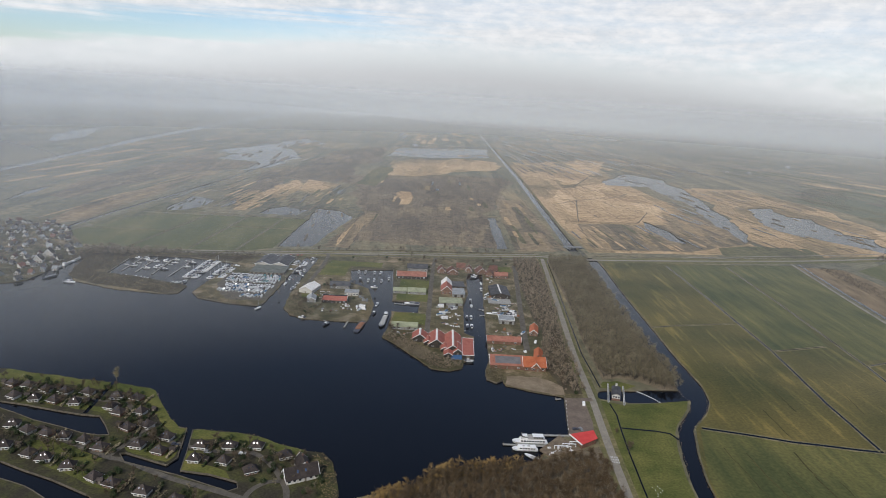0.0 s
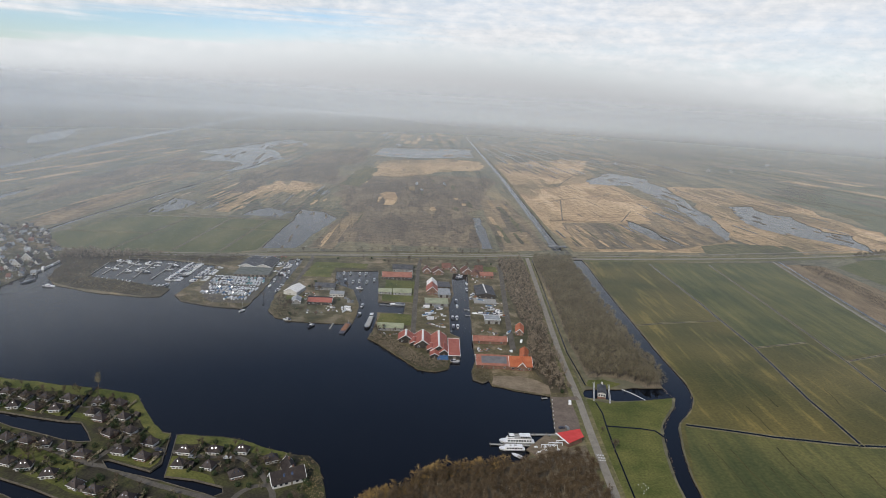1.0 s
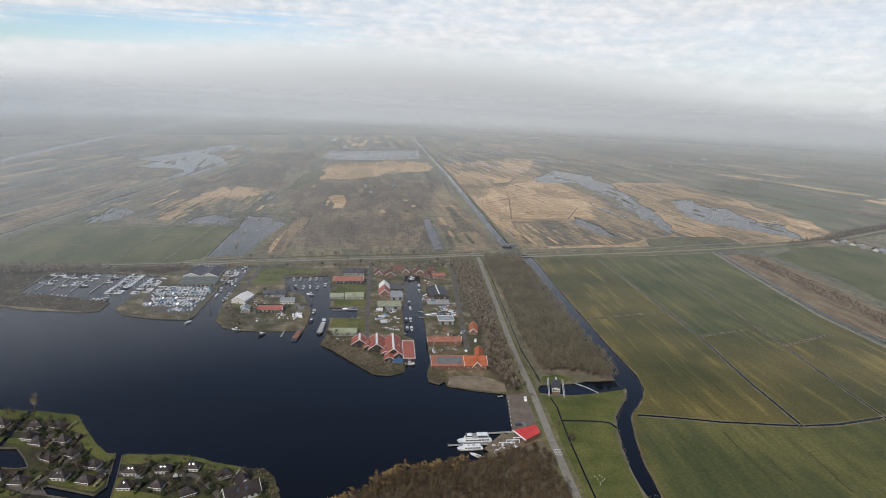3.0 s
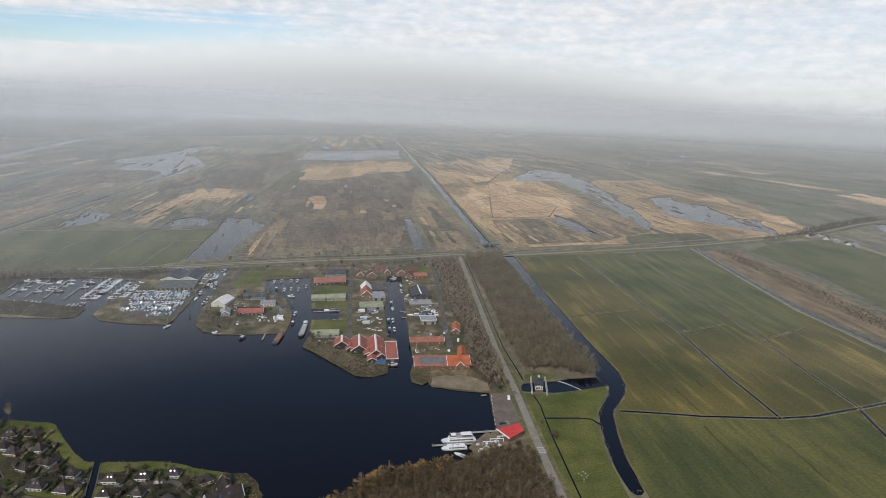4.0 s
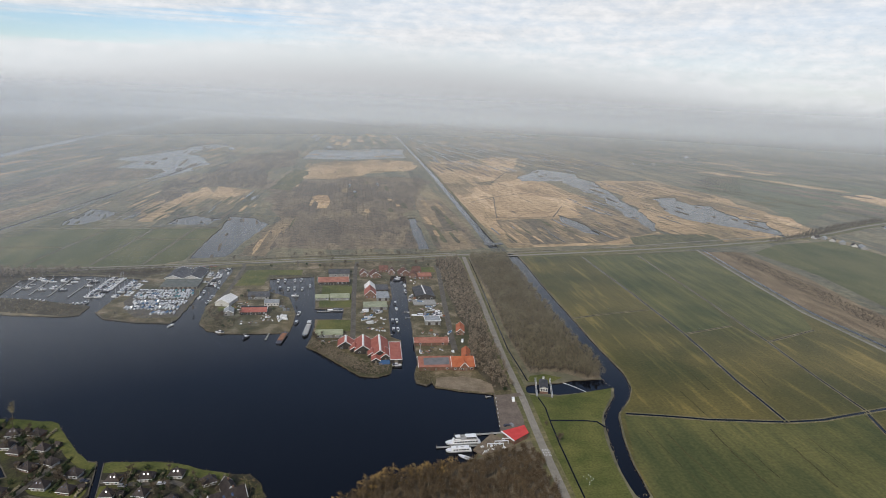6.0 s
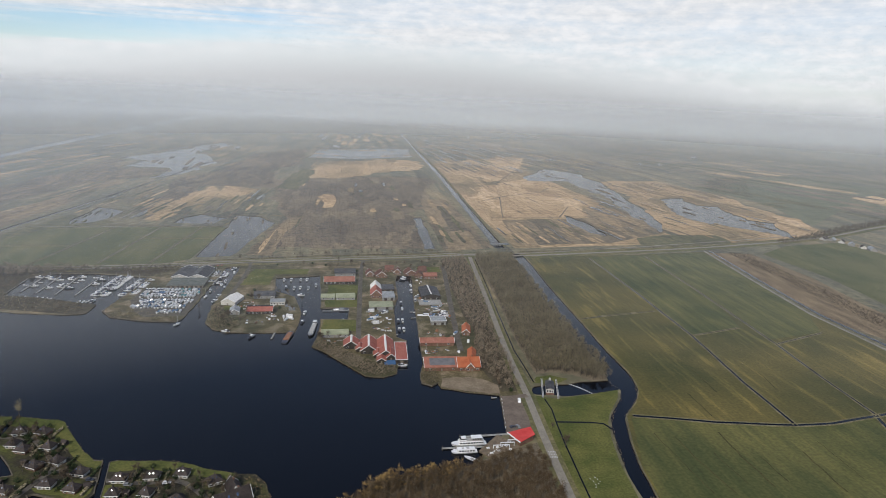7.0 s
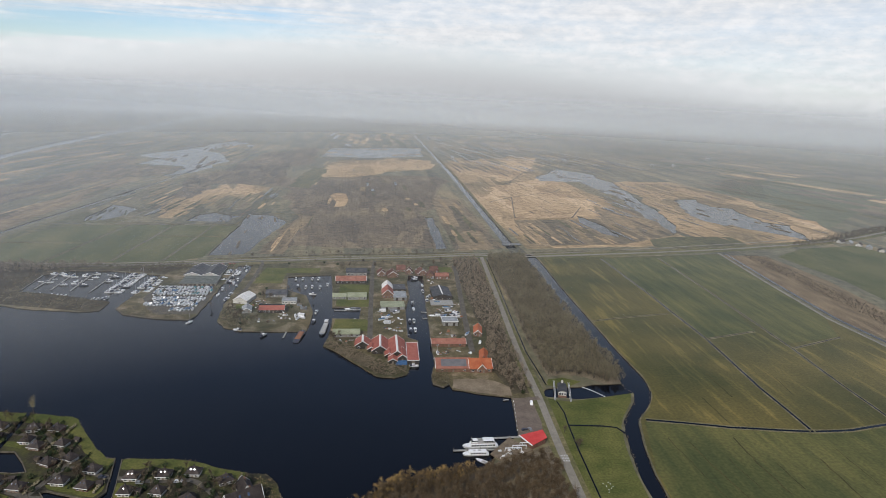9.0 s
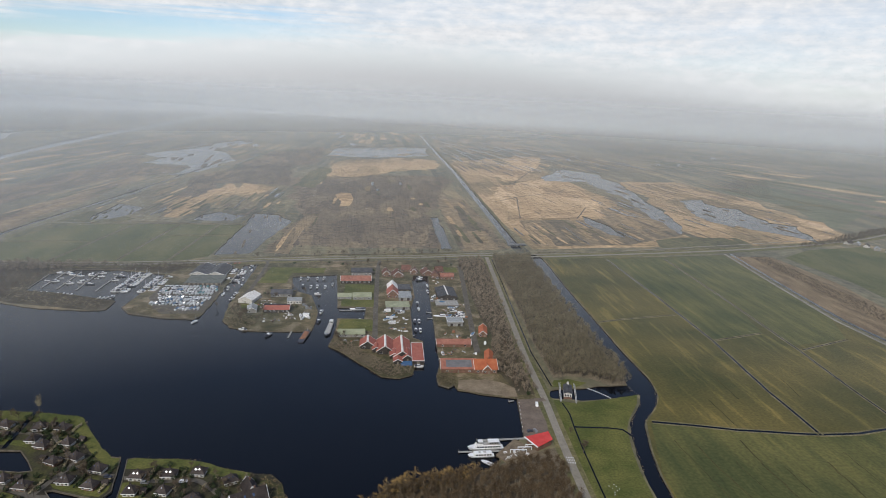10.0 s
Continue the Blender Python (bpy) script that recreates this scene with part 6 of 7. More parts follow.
# tour boats at the restaurant
tb = thing("tour_boat", pose(62.5, 327.2, W0, 0, 0, 182), "white passenger boat with two rows of windows", "passenger boat")
part("hull", hull(bmesh.new(), 21.5, 5.0, -0.4, 1.4, 0.3, 0.8, 0.4, 13), BOAT_WHITE, tb)
part("saloon", house_block(bmesh.new(), -9.4, 6.6, 2.2, 2.0, 1.3, 3.5, 0.9), WHITE, tb)
for s in (-1, 1):
    for k in range(9):
        x = -8.6 + k * 1.62
        part("window", boxes((x, x + 1.15, s * 2.16 - 0.12, s * 2.16 + 0.04 * s + 0.06, 2.0, 2.85)), GLASS_DARK, tb)
part("upper_deck", house_block(bmesh.new(), -8.8, 5.6, 2.1, 1.8, 3.5, 3.7, 0.2), BOAT_DECK, tb)
part("wheelhouse", house_block(bmesh.new(), 1.6, 5.2, 1.5, 1.3, 3.65, 5.5, 0.6), WHITE, tb)
part("wheelhouse_window", house_block(bmesh.new(), 1.7, 5.3, 1.52, 1.32, 4.4, 5.1, 0.4), GLASS_DARK, tb)
part("sun_roof", boxes((-8.0, -1.4, -1.9, 1.9, 5.2, 5.32)), WHITE, tb)
for x in (-7.8, -4.7, -1.6):
    for s in (-1.75, 1.75):
        part("roof_post", boxes((x, x + 0.1, s - 0.05, s + 0.05, 3.7, 5.2)), ALUMINIUM, tb)
for k in range(4):
    part("deck_bench", boxes((-7.4 + k * 1.5, -6.9 + k * 1.5, -1.5, 1.5, 3.7, 4.2)), GLASS_DARK, tb)
t2 = thing("tour_boat", pose(58.6, 319.4, W0, 0, 0, 181), "low white passenger boat with a flat cabin roof", "passenger boat")
part("hull", hull(bmesh.new(), 15.5, 4.2, -0.4, 1.1, 0.3, 0.8, 0.3, 11), BOAT_WHITE, t2)
part("saloon", house_block(bmesh.new(), -6.6, 4.6, 1.8, 1.6, 1.0, 2.8, 0.7), WHITE, t2)
for s in (-1, 1):
    for k in range(6):
        x = -5.9 + k * 1.6
        part("window", boxes((x, x + 1.1, s * 1.76 - 0.08, s * 1.76 + 0.08, 1.6, 2.3)), GLASS_DARK, t2)
part("roof_hatch", boxes((-3.0, -1.4, -0.7, 0.7, 2.8, 3.0), (0.2, 1.4, -0.6, 0.6, 2.8, 3.0)), BOAT_DECK, t2)
t3 = open_boat(pose(62.4, 311.5, W0, 0, 0, 142), 11.5, 3.0, BOAT_WHITE, "long white open boat at a terrace")
pier((58.5, 335.0), (89, 336.8), 1.8, "grey timber pier at a quay")
pier((46, 323.4), (74, 323.8), 1.6, "grey timber pier between two boats")
for a, b in (((-75.5, 493), (-74.4, 511)), ((-95, 505), (-93, 512)), ((44, 556), (54, 557)), ((44, 540), (56, 541)), ((-38, 560), (-26, 560)), ((27, 500), (30, 500)), ((88, 383), (92, 384))):
    pier(a, b, 1.3, "short timber landing stage", "landing_stage")
for k in range(8):
    bl = thing("bollard", pose(94.6 - k * 0.8, 380 - k * 5.2, 0.1), "pale mooring bollard on a quay", "bollard", "bollards on the quay")
    bm = bmesh.new()
    prism(bm, (0, 0, 0), (0, 0, 0.9), 0.2, 0.16, 8)
    part("post", bm, WHITE, bl)
    part("cap", boxes((-0.24, 0.24, -0.24, 0.24, 0.9, 1.0)), WHITE, bl)


# ---- cars ----
def car(m, paint, label, van=False):
    c = thing("van" if van else "car", m, label, "van" if van else "car", "parked vehicles")
    L, W, H = (5.2, 1.95, 2.2) if van else (4.3, 1.75, 1.45)
    bm = bmesh.new()
    box(bm, -L / 2, L / 2, -W / 2, W / 2, 0.3, H * 0.62)
    bmesh.ops.bevel(bm, geom=list(bm.edges), offset=0.12, segments=2, affect="EDGES")
    part("body", bm, paint, c)
    part("roof", house_block(bmesh.new(), -L * 0.42, L * (0.34 if van else 0.18), W * 0.45, W * 0.45, H * 0.6, H, 0.6), paint, c)
    part("window", house_block(bmesh.new(), -L * 0.41, L * (0.345 if van else 0.19), W * 0.455, W * 0.455, H * 0.66, H * 0.9, 0.5), GLASS_DARK, c)
    for x in (-L * 0.31, L * 0.31):
        for s in (-1, 1):
            bm = bmesh.new()
            prism(bm, (x, s * W * 0.42, 0.32), (x, s * W * 0.51, 0.32), 0.32, 0.32, 10)
            part("wheel", bm, BOAT_DARK, c)
    return c


car(at(106.2, 377, 80, 0.13), WHITE, "white van parked on a quay", True)
car(at(93.6, 344, 20, 0.13), BOAT_DARK, "dark car parked by a restaurant")
car(at(97.2, 344.4, 100, 0.13), BOAT_GREY, "grey car parked by a restaurant")
car(at(88.1, 481, 75, 0.2), WHITE, "white van parked in a yard", True)
car(at(-140.5, 304.6, -15, 0.16), BOAT_DARK, "dark car parked beside a lane")
car(at(-120, 299.0, -8, 0.16), BOAT_GREY, "grey car parked beside a lane")
car(at(-101, 299.4, 5, 0.16), WHITE, "white car parked beside a lane")
for k in range(10):
    rr = random.Random(500 + k)
    car(at(-200 + k * 4.2, 705 + k * 0.9, 80 + rr.uniform(-8, 8), 0.12), rr.choice((WHITE, BOAT_DARK, BOAT_GREY, ROOF_RED)), "car parked behind a marina hall")

def wet_at(x, y):
    return any(inside((x + u, y), q) for q in CUT[:6] for u in (-2, 0, 2))


# stacked gear in the yards
for k in range(46):
    rr = random.Random(700 + k)
    x, y = rr.choice(((10, 535), (14, 550), (58, 588), (66, 560), (72, 548), (-86, 536), (-74, 545), (62, 462), (72, 500), (-70, 568)))
    x, y = x + rr.uniform(-9, 9), y + rr.uniform(-9, 9)
    if wet_at(x - 2, y) or wet_at(x + 2, y):
        continue
    kind = rr.random()
    if kind < 0.45:
        g = thing("crate_stack", at(x, y, rr.uniform(0, 90), 0.12), "stack of crates and timber in a boatyard", "crates", "gear in the yards")
        h = 0.0
        for q in range(3):
            hh = rr.uniform(0.4, 0.9)
            part("crate", boxes((-1.4 + 0.2 * q, 1.4 - 0.2 * q, -0.8, 0.8 - 0.1 * q, h, h + hh)), rr.choice((TIMBER, BOAT_GREY, RUSTY)), g)
            h += hh
    elif kind < 0.75:
        copy_thing(rr.choice((s4, c3, o1, s2)), pose(x, y, 0.6, 0, 0, rr.uniform(0, 360)))
    else:
        g = thing("container", at(x, y, rr.uniform(-8, 8), 0.12), "grey storage container in a boatyard", "container", "gear in the yards")
        part("body", boxes((-3, 3, -1.2, 1.2, 0.1, 2.5)), rr.choice((BOAT_GREY, WALL_GREY, BOAT_WHITE)), g)
        for q in range(7):
            part("rib", boxes((-2.8 + q * 0.93, -2.65 + q * 0.93, -1.26, -1.2, 0.15, 2.45)), BOAT_GREY, g)
        part("door", boxes((3.0, 3.05, -1.1, 1.1, 0.2, 2.4)), BOAT_DARK, g)
for k in range(130):
    rr = random.Random(2700 + k)
    x, y, sx, sy = rr.choice(((12, 547, 12, 10), (17, 533, 10, 8), (62, 590, 12, 8), (68, 558, 10, 8), (70, 545, 8, 6), (-78, 545, 14, 10), (-92, 536, 14, 8), (64, 464, 14, 6), (70, 500, 14, 8), (16, 512, 10, 5), (60, 655, 8, 12), (-108, 575, 10, 10), (70, 575, 14, 5), (-26, 486, 8, 3)))
    x, y = x + rr.uniform(-sx, sx), y + rr.uniform(-sy, sy)
    if wet_at(x, y):
        continue
    g = thing("yard_gear", at(x, y, rr.uniform(0, 180), 0.22), "small heap of boat gear in a yard", "boat gear", "small gear in the yards")
    mats_ = (BOAT_WHITE, BOAT_DECK, TIMBER, RUSTY, BOAT_GREY, WHITE, BOAT_DARK)
    a, b, h = rr.uniform(0.4, 2.2), rr.uniform(0.3, 0.9), rr.uniform(0.3, 1.2)
    part("pallet", boxes((-a, a, -b, b, 0, h * 0.4)), rr.choice(mats_), g)
    part("load", house_block(bmesh.new(), -a * 0.8, a * 0.7, b * 0.8, b * 0.7, h * 0.4, h, 0.1), rr.choice(mats_), g)
tp = thing("tarpaulin", at(20.5, 441, 0, 0.1), "blue tarpaulin over a stack by the boathouses", "tarpaulin")
part("sheet", slabs(0.15, [(-5, 3, 1.6), (4, 3.4, 1.7), (4.5, -2.5, 0.6), (-4, -3, 0.5)]), TARP, tp)
part("stack", boxes((-4, 3.6, -2.2, 2.8, 0, 0.5)), TIMBER, tp)
# bridge where the road meets the far canal
br = thing("canal_bridge", at(191, 829, 6, 0), "low dark bridge and lock over a canal", "bridge")
part("deck", boxes((-13, 13, -3, 3, 0.6, 1.3)), BOAT_DARK, br)
for s in (-3, 3):
    part("railing", boxes((-13, 13, s - 0.1, s + 0.1, 1.3, 2.3)), BOAT_GREY, br)
part("pier", boxes((-1, 1, -2.6, 2.6, -1.2, 0.6)), WALL_GREY, br)
# white bars painted across the road
zb = thing("road_marking", at(110.4, 313, -4, 0.262), "white stripes painted across a road", "road marking")
for k in range(5):
    for q in range(3):
        part("stripe", boxes((-2.1 + k * 0.95, -1.75 + k * 0.95, -3.4 + q * 2.6, -2.1 + q * 2.6, 0, 0.006)), WHITE, zb)
# small white cylinders that stand in for sheep in the meadow
for k, (x, y) in enumerate(((127.2, 289.6), (127.9, 287.9), (124.9, 286.1), (125.2, 283), (127.1, 284.3), (124.5, 281), (128.6, 285.8), (123.9, 288.4))):
    hb = thing("hay_bale", at(x, y, 40 * k, 0.05), "small white cylinder standing in for a sheep in a meadow", "bale", "bales in the meadow")
    bm = bmesh.new()
    prism(bm, (-0.25, 0, 0.18), (0.25, 0, 0.18), 0.18, 0.18, 10)
    part("fleece", bm, WHITE, hb)


# ---- trees, reed and scrub ----
def bare_tree(bm, x, y, z, h, spread, rnd, twigs=70, trunk_slot=1, low=0.3, fat=1.0):
    """A leafless tree: tapered trunk, limbs, and a loose crown of thin twigs."""
    def stick(a, b, r0, r1, sides=4, slot=0):
        d = (b - a).normalized()
        u = d.orthogonal().normalized()
        w = d.cross(u)
        ra = [bm.verts.new(a + (u * math.cos(math.tau * i / sides) + w * math.sin(math.tau * i / sides)) * r0) for i in range(sides)]
        if r1 <= 0:
            tip = bm.verts.new(b)
            for i in range(sides):
                bm.faces.new((ra[i], ra[(i + 1) % sides], tip)).material_index = slot
        else:
            rb_ = [bm.verts.new(b + (u * math.cos(math.tau * i / sides) + w * math.sin(math.tau * i / sides)) * r1) for i in range(sides)]
            for i in range(sides):
                j = (i + 1) % sides
                bm.faces.new((ra[i], ra[j], rb_[j], rb_[i])).material_index = slot

    base = Vector((x, y, z))
    top = base + Vector((rnd.uniform(-0.06, 0.06) * h, rnd.uniform(-0.06, 0.06) * h, h * 0.8))
    stick(base, top, 0.022 * h * fat, 0.006 * h, 4, trunk_slot)
    ends = []
    for k in range(max(3, twigs // 14)):
        f = rnd.uniform(low, 0.95)
        a = base.lerp(top, f)
        ang = rnd.uniform(0, math.tau)
        r = spread * (1.05 - 0.6 * f) * rnd.uniform(0.6, 1.0)
        b = a + Vector((math.cos(ang) * r, math.sin(ang) * r, h * rnd.uniform(0.08, 0.26)))
        stick(a, b, 0.009 * h, 0.003 * h, 3, trunk_slot)
        ends.append((a, b))
    for k in range(twigs):
        a, b = rnd.choice(ends)
        p = a.lerp(b, rnd.uniform(0.35, 1.0))
        d = Vector((rnd.gauss(0, 1), rnd.gauss(0, 1), rnd.uniform(0.1, 1.5))).normalized()
        L = rnd.uniform(0.08, 0.19) * h
        q = p + d * L
        side = d.orthogonal().normalized() * (0.011 * h * fat * rnd.uniform(0.7, 1.6))
        side.rotate(Euler((rnd.uniform(0, 6), rnd.uniform(0, 6), rnd.uniform(0, 6))))
        bm.faces.new([bm.verts.new(v) for v in (p - side, p + side, q)]).material_index = 0
        for _ in range(2):
            p2 = p.lerp(q, rnd.uniform(0.3, 0.9))
            d2 = (d + Vector((rnd.gauss(0, 0.7), rnd.gauss(0, 0.7), rnd.gauss(0.1, 0.5)))).normalized()
            bm.faces.new([bm.verts.new(v) for v in (p2 - side * 0.7, p2 + side * 0.7, p2 + d2 * L * 0.6)]).material_index = 0


def tree_arrays(seed, h, spread, twigs, low, fat):
    """One tree as bare vertex and face arrays, to be set many times into one wood."""
    bm = bmesh.new()
    bare_tree(bm, 0, 0, 0, h, spread, random.Random(seed), twigs, 1, low, fat)
    bm.verts.index_update()
    v = np.array([p.co[:] for p in bm.verts])
    f = [[w.index for w in fc.verts] for fc in bm.faces]
    s = [fc.material_index for fc in bm.faces]
    bm.free()
    return v, f, s


def scattered(name, places, kinds, mats, label, category):
    """Many plants joined into one mesh: rows of x, y, z, scale, turn, kind."""
    flat = []
    for v, f, sl in kinds:
        size = np.array([len(t) for t in f])
        flat.append((v, np.concatenate([np.array(t) for t in f]), size, np.array(sl)))
    verts, loops, sizes, slots, off = [], [], [], [], 0
    for x, y, z, sc, turn, k in places:
        v, idx, size, sl = flat[k]
        c, n = math.cos(turn) * sc, math.sin(turn) * sc
        verts.append(np.stack([v[:, 0] * c - v[:, 1] * n + x, v[:, 0] * n + v[:, 1] * c + y, v[:, 2] * sc + z], 1))
        loops.append(idx + off)
        sizes.append(size)
        slots.append(sl)
        off += len(v)
    verts, loops, sizes, slots = (np.concatenate(q) for q in (verts, loops, sizes, slots))
    me = bpy.data.meshes.new(name)
    me.vertices.add(len(verts)), me.loops.add(len(loops)), me.polygons.add(len(sizes))
    me.vertices.foreach_set("co", verts.astype(np.float32).ravel())
    me.loops.foreach_set("vertex_index", loops.astype(np.int32))
    me.polygons.foreach_set("loop_start", (np.cumsum(sizes) - sizes).astype(np.int32))
    for m in mats:
        me.materials.append(m)
    me.polygons.foreach_set("material_index", slots.astype(np.int32))
    me.update(calc_edges=True)
    return tagged(new(name, me), label, category, kind="stuff")


def spots(poly, step, seed, jitter=0.5, avoid=None):
    rnd = random.Random(seed)
    xs, ys = [p[0] for p in poly], [p[1] for p in poly]
    out, y = [], min(ys)
    while y < max(ys):
        x = min(xs)
        while x < max(xs):
            p = (x + rnd.uniform(-jitter, jitter) * step, y + rnd.uniform(-jitter, jitter) * step)
            if inside(p, poly) and not (avoid and avoid(p)):
                out.append(p)
            x += step
        y += step
    return out




def wet(p):
    return any(inside(p, w) for w in CUT)


TREES = [tree_arrays(40 + k, 9.0, 3.4, 190, 0.35, 0.55) for k in range(6)]
BIG = [tree_arrays(60 + k, 10.0, 3.0, 190, 0.5, 0.6) for k in range(5)]
BUSH = [tree_arrays(80 + k, 4.0, 2.6, 80, 0.1, 1.35) for k in range(5)]
SCRUB = [tree_arrays(90 + k, 6.0, 4.0, 24, 0.12, 4.5) for k in range(5)]


def plant(points, lo, hi, n, seed, z=0.0):
    rnd = random.Random(seed)
    return [(x, y, z, rnd.uniform(lo, hi), rnd.uniform(0, 6.28), rnd.randrange(n)) for x, y in points]


scattered("wood_strip", plant(spots(WOOD_STRIP, 3.7, 1), 0.75, 1.2, 6, 1), TREES, [TWIG, BARK], "dense leafless wood between a road and a river", "wood")
scattered("wood_roadside", plant(spots(WOOD_W, 3.6, 2), 0.4, 0.9, 6, 2), TREES, [TWIG_ROAD, BARK], "bare brown trees along a country road", "wood")
SOUTH = [(6, 284), (16, 292), (47, 296), (61, 301), (70, 304), (84, 309), (98, 314), (103, 306), (103, 230), (0, 230), (-16, 262), (-4, 276)]
scattered("wood_south", plant(spots(SOUTH, 3.2, 3), 0.75, 1.0, 5, 3), BIG, [TWIG_WARM, BIRCH], "leafless wood with pale trunks by the lake", "wood")
FRINGE = [(-26, 266), (-14, 271), (-4, 275), (4, 284), (5, 292), (15, 296), (24, 293), (34, 296), (46, 299), (54, 301), (54, 297), (46, 293), (30, 288), (10, 284), (2, 274), (-10, 264), (-24, 258)]
scattered("willow_fringe", plant(spots(FRINGE, 2.2, 4), 1.4, 2.5, 5, 4), BUSH, [TWIG_WILLOW, BARK], "ochre willow scrub along the lake shore", "scrub")
for nm, poly, step, sd, lo, hi, twig in (("scrub_north", WOOD_N, 6.2, 5, 0.22, 0.6, TWIG_GREY), ("scrub_northwest", WOOD_NW, 6.5, 6, 0.3, 0.62, TWIG_DARK), ("scrub_middle", WOOD_NW2, 6.5, 8, 0.3, 0.62, TWIG_DARK), ("scrub_east", BUSH_E, 7, 7, 0.3, 0.7, TWIG_DARK)):
    scattered(nm, plant(spots(poly, step, sd, 0.7, lambda p: wet(p) or inside(p, REED_PATCH) or inside(p, CLEARING)), lo, hi, 5, sd), SCRUB, [twig, BARK], "grey-brown leafless scrub on the moor", "scrub")
# rows of bushes along the dikes
row = [(x + random.Random(i).uniform(-6, 6), y - 14 + random.Random(i + 9).uniform(-6, 6)) for i, (x, y) in enumerate(ragged([(-395, 708), (-223, 712), (-160, 722)], 3, 2.2, 7, closed=False))]
row += [(x, y) for x, y in ragged([(-50, 745), (30, 752), (90, 760)], 4, 3.5, 8, closed=False)]
row += [(x, y + 12) for x, y in ragged([(700, 895), (830, 940), (950, 1005), (1116, 1060)], 8, 5, 10, closed=False)]
row += [(-345 + random.Random(i).uniform(-10, 10), 600 + random.Random(i + 50).uniform(0, 70)) for i in range(60)]
row += spots([(-340, 606), (-262, 584), (-246, 560), (-263, 555), (-300, 560), (-333, 573), (-372, 590)], 4.5, 12)
row += spots([(-232, 560), (-222, 549), (-192, 539), (-164, 536), (-168, 545), (-215, 560)], 4.5, 13)
row += spots([(-140, 565), (-136, 531), (-127, 518), (-112, 512), (-106, 524), (-122, 546), (-132, 566)], 2.0, 14)
row += [p for p in spots([(100, 768), (180, 800), (180, 1000), (110, 1000)], 16, 15) if not wet(p)]
row += spots([(650, 850), (739, 893), (797, 925), (883, 973), (952, 1011), (1005, 1028), (1000, 1045), (880, 990), (790, 942), (735, 908), (650, 862)], 4.0, 19)
scattered("tree_clumps_north", plant([p for p in spots([(-130, 738), (95, 764), (98, 792), (-60, 775), (-135, 752)], 6.5, 62, 0.9) if random.Random(int(p[0] * 7 + p[1])).random() < 0.45 and not wet(p)], 0.35, 0.75, 6, 62), TREES, [TWIG_DARK, BARK], "clumps of bare trees beside a road", "wood")
scattered("tree_row_farm", plant(spots([(640, 848), (739, 890), (797, 922), (883, 968), (960, 1008), (1005, 1024), (1000, 1046), (880, 994), (790, 946), (735, 910), (640, 862)], 5.0, 61), 0.5, 0.95, 6, 61), TREES, [TWIG_DARK, BARK], "row of dark bare trees along a road bend", "wood")
scattered("dike_brush", plant([p for p in row if not wet(p)], 0.5, 1.0, 5, 11), BUSH, [TWIG, BARK], "low bare brush along dikes and banks", "scrub")
BELT = [(-405, 668), (-352, 664), (-336, 680), (-284, 685), (-226, 673), (-208, 690), (-205, 708), (-330, 694), (-405, 694)]
scattered("tree_belt", plant(spots(BELT, 3.0, 31, 0.6, wet), 0.7, 1.4, 5, 31), BUSH, [TWIG_DARK, BARK], "belt of bare trees between a marina and fields", "wood")
near_house = lambda p: wet(p) or any(abs(p[0] - a) < 4.2 and abs(p[1] - b) < 4.8 for a, b in KEPT + [(-425, 630), (-430, 656)])
scattered("village_brush", plant(spots(OLD_VILLAGE, 5.4, 71, 0.6, near_house), 0.4, 1.2, 5, 71), BUSH, [TWIG_DARK, BARK], "bare garden trees and brush of an old village", "scrub")
scattered("tree_clump_marina", plant(spots([(-412, 668), (-396, 662), (-352, 668), (-300, 690), (-300, 700), (-340, 697), (-405, 700)], 4.6, 72, 0.6, wet), 0.55, 1.0, 6, 72), TREES, [TWIG_ROAD, BARK], "tall bare trees behind a marina basin", "wood")
SPIT = [[(-405, 702), (-405, 600), (-352, 592), (-346, 612), (-346, 664), (-340, 690)], [(-405, 598), (-405, 584), (-372, 592), (-333, 574), (-250, 556), (-246, 566), (-250, 588), (-340, 600)]]
for k, poly in enumerate(SPIT):
    scattered("spit_brush", plant(spots(poly, 3.4 - 0.6 * k, 41 + k, 0.7, wet), 0.55 - 0.2 * k, 1.2 - 0.45 * k, 5, 43 + k), BUSH, [TWIG_DARK, BARK], "dark bare brush on a spit beside a marina", "scrub")
scattered("dike_scrub", plant([p for p in spots(DIKE_BROWN, 2.6, 9, 0.9) if 515 < p[0] + (793 - p[1]) * 0.05 < 541], 0.3, 0.9, 5, 33), BUSH, [TWIG_DARK, BARK], "dark brown scrub on an overgrown dike", "scrub")
# brush on the points of the harbour
POINTS = [(-41, 478), (-33, 468), (-12, 441), (1, 423), (14, 420), (23, 426), (25, 434), (8, 440), (-8, 458), (-30, 486)]
scattered("point_reed_brush", plant(spots(POINTS, 1.8, 16), 0.5, 1.0, 5, 12), BUSH, [TWIG_ROAD, BARK], "tan reed and brush on a harbour point", "reed")
P2 = [(43, 421), (43, 409), (49, 405), (54, 408), (56, 424), (46, 430)]
scattered("point_reed_east", plant(spots(P2, 1.8, 17), 0.5, 0.9, 5, 13), BUSH, [TWIG, BARK], "tan reed on a small harbour point", "reed")
P3 = [(-57, 304), (-51, 297), (-46, 282), (-42, 262), (-50, 262), (-56, 285), (-62, 300)]
scattered("village_reed", plant(spots(P3, 1.7, 18), 0.25, 0.55, 5, 14), BUSH, [REED_BLADE, BARK], "brown reed and brush round a village point", "reed")


